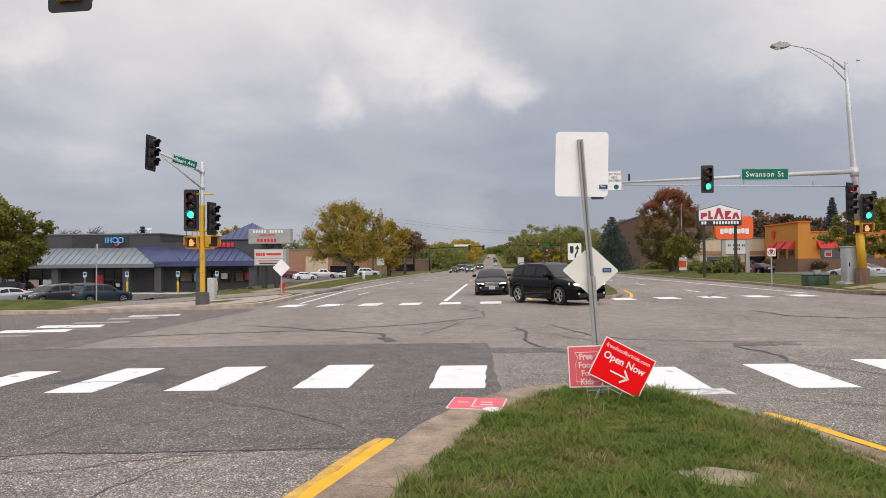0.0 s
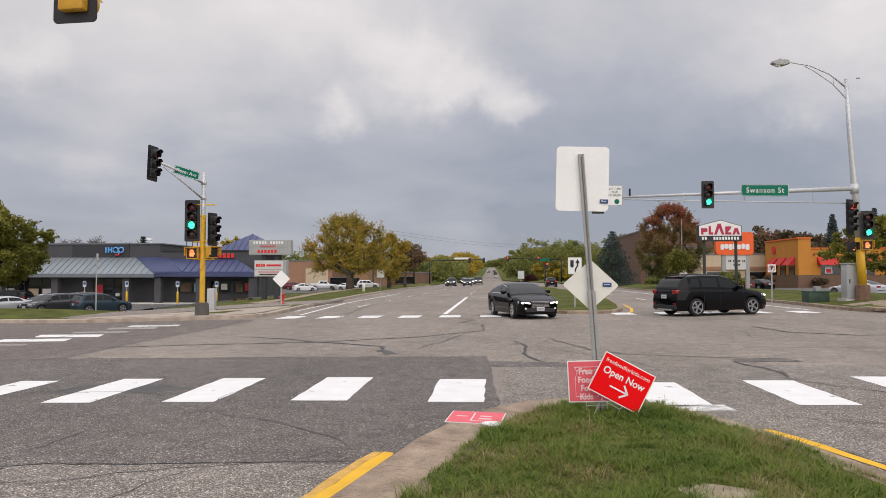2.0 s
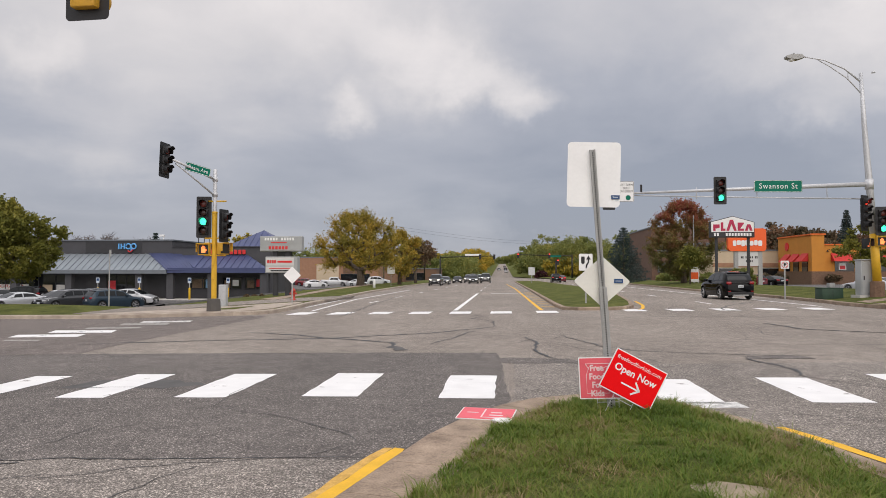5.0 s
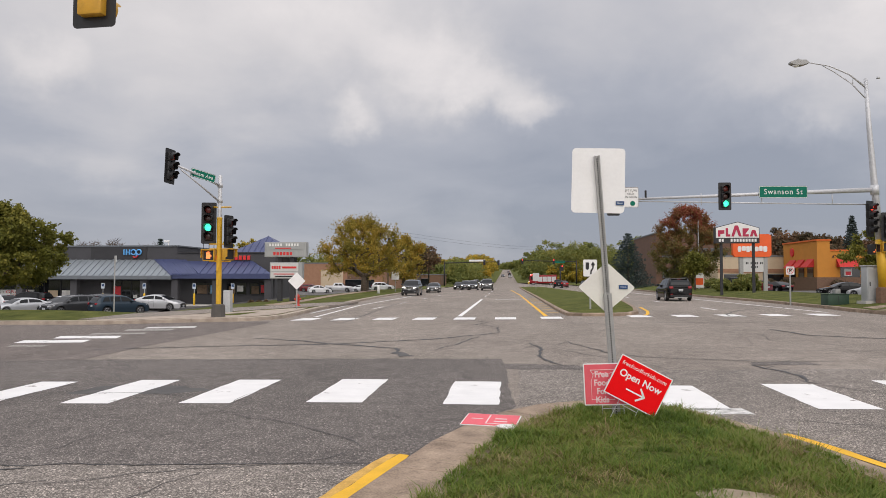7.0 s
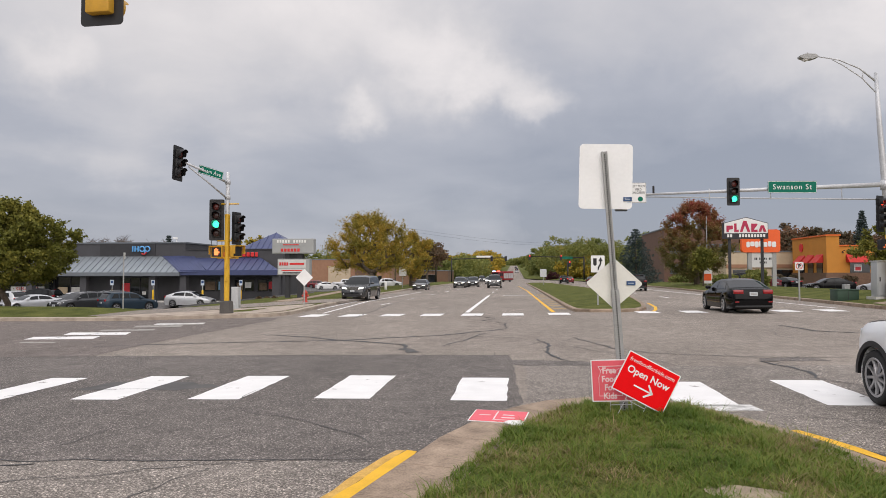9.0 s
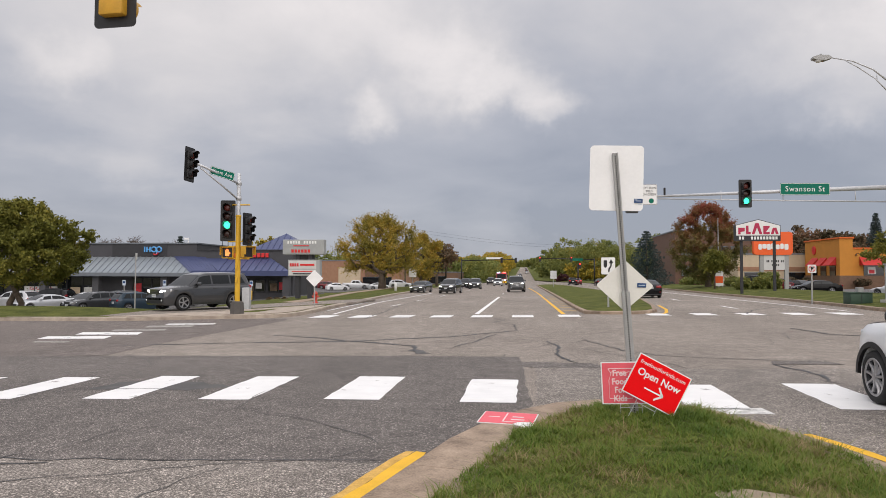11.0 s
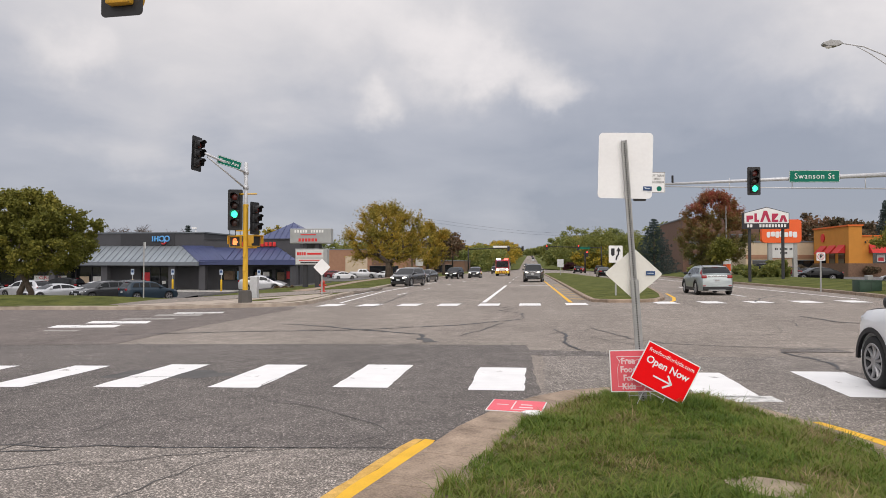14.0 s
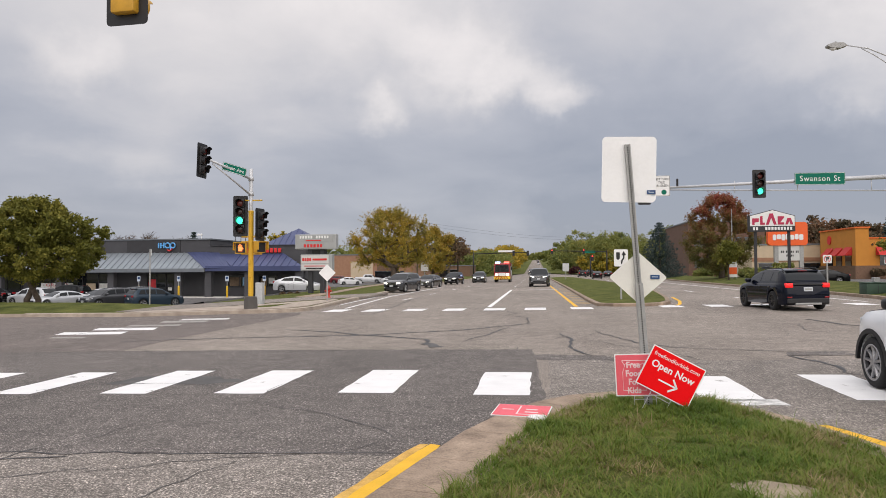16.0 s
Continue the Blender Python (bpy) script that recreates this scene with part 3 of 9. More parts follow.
# near crosswalk
NEAR_BARS = [(-9.15, -8.5, 8.6, 10.6), (-7.54, -6.92, 8.68, 10.68), (-5.96, -5.29, 8.78, 10.9), (-4.34, -3.63, 8.86, 10.96), (-2.65, -1.9, 8.98, 11.04), (-0.82, -0.1, 8.89, 10.84), (1.98, 2.7, 8.62, 10.5), (3.73, 4.47, 8.73, 10.7), (5.48, 6.24, 9.0, 11.08), (7.3, 8.1, 9.0, 11.1)]
for a, b, y0, y1 in NEAR_BARS:
    paint("crosswalk_bar", [(a, y0), (b, y0), (b, y1), (a, y1)], "white crosswalk bar on dark asphalt", group="near crosswalk bars", ragged=0.012)
paint("worn_paint", [(2.3, 8.35), (2.85, 8.4), (2.86, 8.72), (2.1, 8.72)], "flaked remains of old white paint", M["paint_worn"], ragged=0.03)
# far crosswalks
for k in range(6):
    a = -8.15 + 1.62 * k if k < 5 else -0.05
    paint("crosswalk_bar", [(a - 0.42, 26.9 - 0.15 * (k < 2)), (a + 0.42, 26.9), (a + 0.42, 28.6), (a - 0.42, 28.6)], "white crosswalk bar across the avenue", group="far crosswalk bars")
paint("crosswalk_bar", [(1.35, 27.2), (2.2, 27.2), (2.2, 28.7), (1.35, 28.7)], "white crosswalk bar across the avenue", group="far crosswalk bars")
for k in range(5):
    a = 5.35 + 1.82 * k
    paint("crosswalk_bar", [(a - 0.42, 28.0 + 0.1 * k), (a + 0.42, 28.0 + 0.1 * k), (a + 0.42, 29.6 + 0.1 * k), (a - 0.42, 29.6 + 0.1 * k)], "white crosswalk bar across the avenue", group="far crosswalk bars")
# crosswalk of the side street, seen end on
for k, (xa, xb, sk, y0, y1, tilt) in enumerate(((-13.28, -11.4, 0.28, 17.4, 18.2, 0.13), (-13.14, -11.22, 0.34, 18.78, 19.64, 0.0), (-12.82, -11.16, 0.2, 20.1, 20.65, 0.2), (-12.6, -11.04, 0.28, 21.55, 22.35, 0.18), (-12.45, -10.8, 0.24, 22.6, 23.35, 0.3), (-12.62, -11.66, 0.05, 16.45, 16.72, 0.0))):
    paint("crosswalk_bar", [(xa - sk / 2, y1), (xb - sk / 2, y1 + tilt), (xb + sk / 2, y0 + tilt), (xa + sk / 2, y0)], "white crosswalk bar across the side street", (M["paint_white"], M["paint_white"], M["paint_faint"], M["paint_faint"], M["paint_worn"], M["paint_faint"])[k], group="side crosswalk bars")
# lane lines
paint("lane_line", [(-8.35, 29.4), (-8.2, 29.4), (-9.35, 44), (-9.55, 72), (-9.7, 72), (-9.5, 44)], "long solid white edge line")
paint("lane_line", [(-9.6, 33), (-9.48, 33), (-10.4, 48), (-10.55, 48)], "solid white line of the turning bay")
for y in (38, 47, 59, 71, 84, 98, 114, 132):
    x = -7.45 + 0.012 * (y - 40)
    paint("lane_dash", [(x, y), (x + 0.13, y), (x + 0.16, y + 3), (x + 0.03, y + 3)], "short white lane dash", group="lane dashes")
paint("lane_line", [(-2.1, 29.4), (-1.9, 29.4), (-1.9, 56), (-2.1, 56)], "solid white line between lanes")
for y in (66, 80, 94, 110, 128):
    paint("lane_dash", [(-2.1, y), (-1.95, y), (-1.95, y + 3), (-2.1, y + 3)], "short white lane dash", group="lane dashes")
paint("stop_line", [(-0.9, 55.2), (1.6, 55.2), (1.6, 55.9), (-0.9, 55.9)], "faded white bar on the carriageway", M["paint_worn"])
paint("edge_line", [(1.55, 29.2), (1.72, 29.2), (1.42, 72), (0.75, 107), (0.6, 107), (1.27, 72)], "yellow edge line beside the far median", M["paint_yellow"])
for k in range(9):
    y = 32 + 3.2 * k
    paint("hatch_bar", [(1.78, y), (2.38, y - 0.5), (2.38, y + 0.7), (1.78, y + 1.2)], "faded yellow hatching bar", M["hatch_faded"], group="hatching bars")
paint("edge_line", [(13.6, 31), (13.75, 31), (13.8, 74), (15.2, 120), (15.05, 120), (13.62, 74)], "long solid white edge line")
for y in (34, 46, 58, 70, 84, 98):
    paint("lane_dash", [(9.9, y), (10.05, y), (10.1, y + 3), (9.95, y + 3)], "short white lane dash", group="lane dashes")
paint("edge_line", [(5.55, 29.2), (5.75, 29.3), (6.1, 30.4), (6.65, 33.2), (7.2, 38), (7.06, 38), (6.5, 33.2), (5.95, 30.4)], "yellow line round the far median's nose", M["paint_yellow"])
# yellow kerb paint of the near median
paint("edge_line", [(-1.62, 3.0), (-1.5, 3.0), (-1.2, 4.7), (-0.93, 5.95), (-0.9, 6.33), (-1.0, 6.36), (-1.08, 6.1), (-1.38, 4.7)], "bright yellow paint along the median", M["paint_yellow"], 0.012, ragged=0.012)
paint("edge_line", [(-1.7, 3.0), (-1.62, 3.0), (-1.38, 4.7), (-1.08, 6.1), (-1.0, 6.36), (-1.1, 6.36), (-1.18, 6.1), (-1.48, 4.7)], "older faded yellow paint", M["paint_yellow_old"], 0.009, ragged=0.012)
paint("edge_line", [(2.76, 7.36), (2.86, 7.38), (3.11, 6.66), (3.36, 5.6), (3.76, 3.5), (3.95, 2.5), (3.86, 2.5), (3.66, 3.5), (3.26, 5.6), (3.01, 6.55)], "yellow paint along the median's east side", M["paint_yellow"], 0.009, ragged=0.01)

# dark resurfaced patch and the coarse strip
paint("asphalt_patch", [(-20, 5.4), (-4.4, 5.85), (-2.2, 5.98), (-1.14, 5.96), (-0.92, 6.12), (-0.72, 6.6), (-0.42, 7.4), (-0.02, 8.1), (0.1, 8.8), (0.02, 10.3), (-0.02, 12.6), (-0.11, 13.89), (-4.52, 13.87), (-8.94, 13.69), (-20, 12.6)],
      "darker resurfaced asphalt patch", M["asphalt_new"], 0.003, ragged=0.015)
paint("asphalt_coarse", [(-20, -6), (-2.6, -6), (-1.78, 1.0), (-1.33, 4.0), (-0.95, 5.6), (-0.9, 5.9), (-1.14, 5.95), (-2.2, 5.97), (-4.4, 5.84), (-20, 5.39)], "coarse pale asphalt strip", M["asphalt_coarse"], 0.003)
paint("asphalt_coarse", [(2.45, 8.1), (2.75, 7.4), (3.0, 6.7), (3.2, 5.6), (3.6, 3.5), (4.1, 0.5), (5.2, -6), (22, -6), (22, 12.5), (8, 12.6), (2.5, 12.2), (1.2, 12.6), (0.2, 12.4), (0.15, 8.8), (0.9, 8.8), (1.5, 8.83), (2.05, 8.6)], "coarse pale asphalt", M["asphalt_coarse"], 0.003, ragged=0.02)
paint("asphalt_patch", [(-0.02, 12.3), (0.9, 12.2), (2.1, 12.4), (1.2, 12.9), (-0.05, 13.1)], "dark smear of patching tar", M["asphalt_new"], 0.006, ragged=0.1)
paint("asphalt_patch", [(4.35, 12.9), (5.6, 12.95), (5.5, 13.35), (4.5, 13.4)], "dark smear of patching tar", M["asphalt_new"], 0.007, ragged=0.05)
paint("asphalt_patch", [(-6.4, 9.6), (-5.0, 9.5), (-4.3, 9.9), (-4.9, 10.3), (-6.3, 10.2)], "dark tyre-worn smear", M["tar_old"], 0.0045, ragged=0.1)
paint("asphalt_side", [(-8.79, 13.73), (-8.95, 16.3), (-8.93, 19.9), (-8.85, 25.0), (-44, 25.0), (-44, 10.9), (-20, 12.62), (-8.94, 13.71)], "darker asphalt of the side street", M["asphalt_side"], 0.0045)
paint("asphalt_side", [(-8.85, 25.02), (-9.2, 26.3), (-12.4, 25.9), (-14.5, 25.02)], "darker asphalt of the side street", M["asphalt_side"], 0.0045)
paint("asphalt_pale", [(-8.5, 13.25), (-3.8, 14.05), (-0.2, 14.1), (2, 15), (-1, 22), (-9, 24.5), (-9.2, 22)], "paler worn asphalt of the main lanes", M["asphalt"], 0.002)


def crack(pts, width, material, lift=0.008):
    """A sealed or open crack: a thin uneven ribbon that wanders along its line."""
    bm = bmesh.new()
    prev = None
    path = []
    for a, b in zip(pts, pts[1:]):
        n = max(2, int(math.dist(a, b) / 0.18))
        for k in range(n):
            path.append((a[0] + (b[0] - a[0]) * k / n, a[1] + (b[1] - a[1]) * k / n))
    path.append(pts[-1])
    w0 = 0.0
    for i, (x, y) in enumerate(path):
        w0 = w0 * 0.7 + random.uniform(-0.05, 0.05)
        a, b = path[max(0, i - 1)], path[min(len(path) - 1, i + 1)]
        t = Vector((b[0] - a[0], b[1] - a[1])).normalized()
        w = width * random.uniform(0.45, 1.15) * (0.35 + 0.65 * math.sin(math.pi * (i + 0.5) / len(path)) ** 0.4)
        cx, cy = x - t.y * w0, y + t.x * w0
        pair = [bm.verts.new((cx - t.y * w * s, cy + t.x * w * s, gz(cx, cy) + lift)) for s in (-0.5, 0.5)]
        if prev:
            bm.faces.new((prev[0], prev[1], pair[1], pair[0]))
        prev = pair
    return thing("road_crack", bm, material, "dark sealed crack in the asphalt", "crack", "cracks in the road", "structure")


for pts, w, key in (
        ([(-7.0, 18.7), (-5.5, 17.9), (-4.2, 16.9), (-2.6, 15.9), (-2.2, 14.5)], 0.16, "tar"), ([(-2.4, 15.1), (-2.05, 14.3)], 0.4, "tar_old"),
        ([(-10, 15.6), (-7.4, 16.4), (-4.6, 16.9), (-2.0, 18.2), (-0.2, 20.4)], 0.14, "tar"), ([(-1.6, 15.6), (-1.1, 17.2), (-0.7, 19.0)], 0.07, "tar_old"),
        ([(-0.3, 20.4), (-0.25, 22.6), (-1.1, 24.0), (-0.7, 25.0), (-1.5, 27)], 0.07, "tar_old"), ([(0.55, 17.2), (0.75, 15.6), (0.7, 14.2), (0.95, 12.9)], 0.08, "tar"),
        ([(1.5, 17.5), (2.0, 15.2), (2.6, 14.2), (4.0, 13.6), (6.0, 13.4)], 0.05, "tar"), ([(4.4, 12.9), (4.55, 12.2), (4.65, 11.4), (4.5, 10.9)], 0.09, "tar"),
        ([(4.5, 10.9), (5.0, 10.0), (5.6, 9.1), (7.5, 7.5)], 0.035, "tar"), ([(7.7, 21.3), (8.0, 19.3), (9.2, 18.2), (10.0, 18.3)], 0.16, "tar_old"),
        ([(-7.9, 25.3), (-4.0, 28.2), (-1.0, 28.4), (1.3, 27.6)], 0.06, "tar_old"), ([(-6, 25), (-6.8, 36), (-7.3, 47), (-7.0, 60)], 0.07, "tar_old"), ([(1.8, 24), (6, 24.6), (12, 24.2)], 0.06, "tar_old"),
        ([(10.2, 26), (8.8, 28.8), (10.0, 32), (12.6, 36)], 0.09, "tar_old"), ([(-6.8, 5.2), (-5.0, 5.6), (-4.2, 5.75)], 0.05, "tar"), ([(-20, 5.4), (-4.4, 5.86), (-1.2, 5.97)], 0.03, "tar"),
        ([(-3.4, 3.2), (-3.0, 4.6), (-2.6, 5.7)], 0.02, "tar_old"), ([(-5.5, 3.2), (-4.6, 5.0)], 0.025, "tar_old"), ([(-0.95, 5.9), (-0.6, 7.0), (-0.1, 7.9)], 0.035, "tar"),
        ([(-1.37, 4.6), (-1.15, 5.3), (-0.94, 6.0)], 0.02, "tar"), ([(-2.0, 13.98), (-6, 13.55), (-8.6, 13.1)], 0.03, "tar_old"), ([(3.1, 6.8), (3.5, 5.0), (4.0, 3)], 0.03, "tar"),
        ([(2.9, 8.1), (4.5, 7.6), (6.5, 6.6), (9, 6.2)], 0.02, "tar_old"), ([(3, 16), (7, 15.2), (11, 15.4)], 0.03, "tar_old"), ([(-13, 16), (-12, 20), (-11.4, 24)], 0.05, "tar_old")):
    crack(pts, w, M[key])


# fine hairline cracks over the near lanes
crng = random.Random(12)
for _ in range(26):
    x, y = crng.uniform(-9, 11), crng.choice((crng.uniform(13.5, 25), crng.uniform(3.5, 5.6), crng.uniform(6.5, 13)))
    if -1.2 < x < 3.4 and y < 9.2:
        continue
    pts, an = [(x, y)], crng.uniform(0, 6.28)
    for _k in range(crng.randint(3, 6)):
        an += crng.uniform(-0.7, 0.7)
        pts.append((pts[-1][0] + 0.7 * math.cos(an), pts[-1][1] + 0.7 * math.sin(an)))
    if all(p[1] > 3 and not (-1.3 < p[0] < 3.5 and p[1] < 9.2) for p in pts):
        crack(pts, crng.uniform(0.012, 0.03), M["tar_old"])


# pavement on the north-west corner, sloped to the road
def paving(name, pts, height, lift, label, material, step=None):
    bm = bmesh.new()
    top = [bm.verts.new((x, y, height(x, y) + lift)) for x, y in pts]
    low = [bm.verts.new((x, y, height(x, y) - 0.1)) for x, y in pts]
    bm.faces.new(top)
    for k in range(len(pts)):
        bm.faces.new((top[k], low[k], low[(k + 1) % len(pts)], top[(k + 1) % len(pts)]))
    return thing(name, bm, material, label, "pavement", kind="structure")


paving("pavement_corner", [(-16.0, 25.15), (-15, 25.1), (-12.4, 26.2), (-10.8, 26.85), (-10.15, 27.4), (-9.9, 29), (-10.3, 34), (-10.7, 36.5), (-11.4, 34), (-12.3, 30.5), (-13.6, 27.6)], west_z, 0.03, "cracked tan concrete corner island round the signal pole", M["concrete_pale"])
slip = [(-10.7, 47), (-11.6, 41), (-13.1, 35.6), (-14.4, 31.4), (-15.0, 28.6), (-15.3, 25.6)]
sl = [Vector(p) for p in slip]
lft, rgt = [], []
for k, p in enumerate(sl):
    d = (sl[min(k + 1, len(sl) - 1)] - sl[max(k - 1, 0)]).normalized()
    nrm = Vector((-d.y, d.x))
    hw_ = 0.5 if k == 0 else 1.45
    lft.append(tuple(p + nrm * hw_))
    rgt.append(tuple(p - nrm * hw_))
paving("slip_lane", lft + rgt[::-1], west_z, 0.02, "narrow asphalt slip lane behind the corner island", M["asphalt"])
paving("pavement_walk", [(-14.4, 40), (-13.2, 40), (-14.4, 50), (-16.4, 66), (-18, 96), (-18.9, 96), (-17.2, 66), (-15.2, 50)], west_z, 0.02, "tan concrete walkway across the verge", M["concrete"])
paving("car_park_store", [(-62, 104), (-25.5, 104), (-25.5, 148), (-62, 148)], west_z, 0.03, "dark asphalt car park before the brick store", M["lot"])
paving("pavement_east", [(15.2, 28.5), (16.4, 26.6), (18.6, 26.8), (21.5, 28.5), (21, 31.5), (17.6, 32.4), (15.6, 32)], east_z, 0.02, "tan concrete pavement at the signal pole", M["concrete"])
# ---------------- more materials ----------------
M["galv"] = mat("galvanised_steel", (0.56, 0.57, 0.58), 0.45, 0.35, spread=0.14, scale=9, fine_scale=70, bump=0.05)
M["galv_dull"] = mat("dull_steel", (0.36, 0.36, 0.35), 0.6, 0.4, spread=0.15, scale=12, fine_scale=80, bump=0.08)
M["signal_yellow"] = mat("signal_yellow_paint", (0.70, 0.40, 0.025), 0.55, spread=0.1, scale=5, fine_scale=40, bump=0.05)
M["signal_amber"] = mat("signal_housing_amber", (0.62, 0.33, 0.03), 0.5, spread=0.12, scale=7, fine_scale=40, bump=0.05)
M["signal_black"] = mat("signal_black", (0.014, 0.014, 0.015), 0.5, spread=0.3, scale=6, bump=0.04)
M["lens_off"] = mat("dark_lens", (0.05, 0.022, 0.018), 0.25, spread=0.2, bump=0.0)
M["lens_red_off"] = mat("unlit_red_lens", (0.12, 0.02, 0.015), 0.3, spread=0.2, bump=0.0)
M["lens_green"] = mat("green_light", (0.03, 0.95, 0.50), 0.3, spread=0.02, emission=1.6, bump=0)
M["lens_red"] = mat("red_light", (1.0, 0.06, 0.03), 0.3, spread=0.02, emission=1.4, bump=0)
M["hand_orange"] = mat("orange_hand_light", (1.0, 0.22, 0.06), 0.3, spread=0.02, emission=1.5, bump=0)
M["sign_green"] = mat("sign_green", (0.003, 0.155, 0.10), 0.5, spec=0.15, spread=0.06, scale=4, bump=0)
M["sign_white"] = mat("sign_white", (0.80, 0.80, 0.78), 0.4, spread=0.04, scale=4, bump=0)
M["sign_back"] = mat("bare_sign_back", (0.87, 0.87, 0.86), 0.45, 0.0, spread=0.05, scale=3, fine_scale=30, bump=0.02)
M["sign_cream"] = mat("weathered_sign_back", (0.76, 0.745, 0.68), 0.5, 0.0, spread=0.06, scale=3, fine_scale=30, bump=0.02)
M["sticker_blue"] = mat("sticker_blue", (0.015, 0.06, 0.17), 0.4, spread=0.1, bump=0)
M["sticker_pale"] = mat("sticker_pale", (0.55, 0.62, 0.7), 0.4, spread=0.1, bump=0)
M["black"] = mat("black_paint", (0.012, 0.012, 0.013), 0.5, spread=0.2, bump=0)
M["red_plastic"] = mat("yard_sign_red", (0.90, 0.007, 0.009), 0.6, spec=0.08, spread=0.05, scale=5, bump=0.02)
M["pink_plastic"] = mat("yard_sign_faded", (0.78, 0.11, 0.14), 0.5, spread=0.08, scale=5, bump=0.02)
M["pink_line"] = mat("yard_sign_pale_ink", (0.82, 0.62, 0.62), 0.5, spread=0.05, bump=0)
M["wall_dark"] = mat("dark_grey_stucco", (0.066, 0.066, 0.072), 0.85, spread=0.12, scale=1.2, fine_scale=30, bump=0.1)
M["wall_char"] = mat("charcoal_paint", (0.040, 0.040, 0.044), 0.8, spread=0.12, scale=1.5, fine_scale=30, bump=0.08)
M["roof_grey"] = mat("grey_metal_roof", (0.25, 0.28, 0.30), 0.42, 0.35, spread=0.12, scale=0.8, fine_scale=18, bump=0.03)
M["roof_blue"] = mat("blue_metal_roof", (0.060, 0.075, 0.165), 0.42, 0.2, spread=0.14, scale=0.8, fine_scale=18, bump=0.03)
M["fascia"] = mat("grey_fascia", (0.17, 0.19, 0.21), 0.6, 0.2, spread=0.1, scale=1.5)
M["glass_dark"] = mat("dark_shop_glass", (0.012, 0.014, 0.016), 0.06, spread=0.2, scale=1.0, bump=0.0, spec=0.6)
M["shop_inside"] = mat("shop_interior", (0.16, 0.11, 0.07), 0.8, spread=0.5, scale=1.6, fine_scale=6, bump=0)
M["poster_blue"] = mat("poster_blue", (0.22, 0.42, 0.62), 0.6, spread=0.3, scale=2, bump=0)
M["poster_red"] = mat("poster_red", (0.55, 0.03, 0.04), 0.6, spread=0.25, scale=2, bump=0)
M["poster_white"] = mat("poster_white", (0.7, 0.7, 0.68), 0.6, spread=0.15, scale=4, bump=0)
M["logo_blue"] = mat("logo_light_blue", (0.12, 0.42, 0.80), 0.4, spread=0.05, bump=0)
M["logo_red"] = mat("logo_red", (0.68, 0.03, 0.03), 0.4, spread=0.05, bump=0)
M["sign_grey"] = mat("sign_cabinet_grey", (0.36, 0.37, 0.365), 0.55, spread=0.08, scale=2, bump=0.03)
M["sign_face"] = mat("sign_face_white", (0.60, 0.60, 0.58), 0.4, spread=0.06, scale=2, bump=0)
M["orange"] = mat("sign_orange", (0.86, 0.115, 0.012), 0.4, spread=0.05, scale=2, bump=0)
M["plaza_red"] = mat("sign_letter_red", (0.46, 0.012, 0.065), 0.4, spread=0.08, bump=0)
M["stucco_orange"] = mat("orange_stucco", (0.55, 0.225, 0.035), 0.85, spread=0.08, scale=1.0, fine_scale=30, bump=0.08)
M["trim_orange"] = mat("orange_trim", (0.70, 0.14, 0.02), 0.7, spread=0.08, bump=0)
M["awning_red"] = mat("red_awning", (0.52, 0.025, 0.02), 0.7, spread=0.12, scale=3, bump=0.05)
M["stone_base"] = mat("brown_stone_base", (0.17, 0.10, 0.065), 0.9, spread=0.3, scale=6, fine_scale=30, bump=0.3)
M["brick_tan"] = mat("tan_brick_wall", (0.34, 0.185, 0.115), 0.9, spread=0.15, scale=1.5, fine_scale=24, bump=0.1)
M["brick_brown"] = mat("brown_office_brick", (0.15, 0.085, 0.062), 0.9, spread=0.18, scale=1.5, fine_scale=20, bump=0.1)
M["cabinet_grey"] = mat("cabinet_painted_grey", (0.40, 0.41, 0.41), 0.45, 0.0, spread=0.06, scale=2.0, fine_scale=30, bump=0.02)
M["beige"] = mat("beige_panel", (0.55, 0.44, 0.31), 0.8, spread=0.1, scale=1, bump=0.03)
M["bollard"] = mat("bollard_yellow", (0.78, 0.47, 0.02), 0.5, spread=0.1, scale=5)
M["utility_green"] = mat("utility_green", (0.022, 0.055, 0.032), 0.6, spread=0.2, scale=4)
M["bark"] = mat("bark", (0.085, 0.062, 0.045), 0.95, spread=0.35, scale=7, fine_scale=40, bump=0.7, second=(0.13, 0.10, 0.075))
M["twig"] = mat("bare_twigs", (0.12, 0.09, 0.07), 0.95, spread=0.3, scale=7, bump=0.2)
M["hydrant"] = mat("hydrant_red", (0.5, 0.05, 0.03), 0.5, spread=0.15, scale=6)
M["dark_metal"] = mat("dark_signal_bronze", (0.02, 0.018, 0.017), 0.5, 0.2, spread=0.15, bump=0)


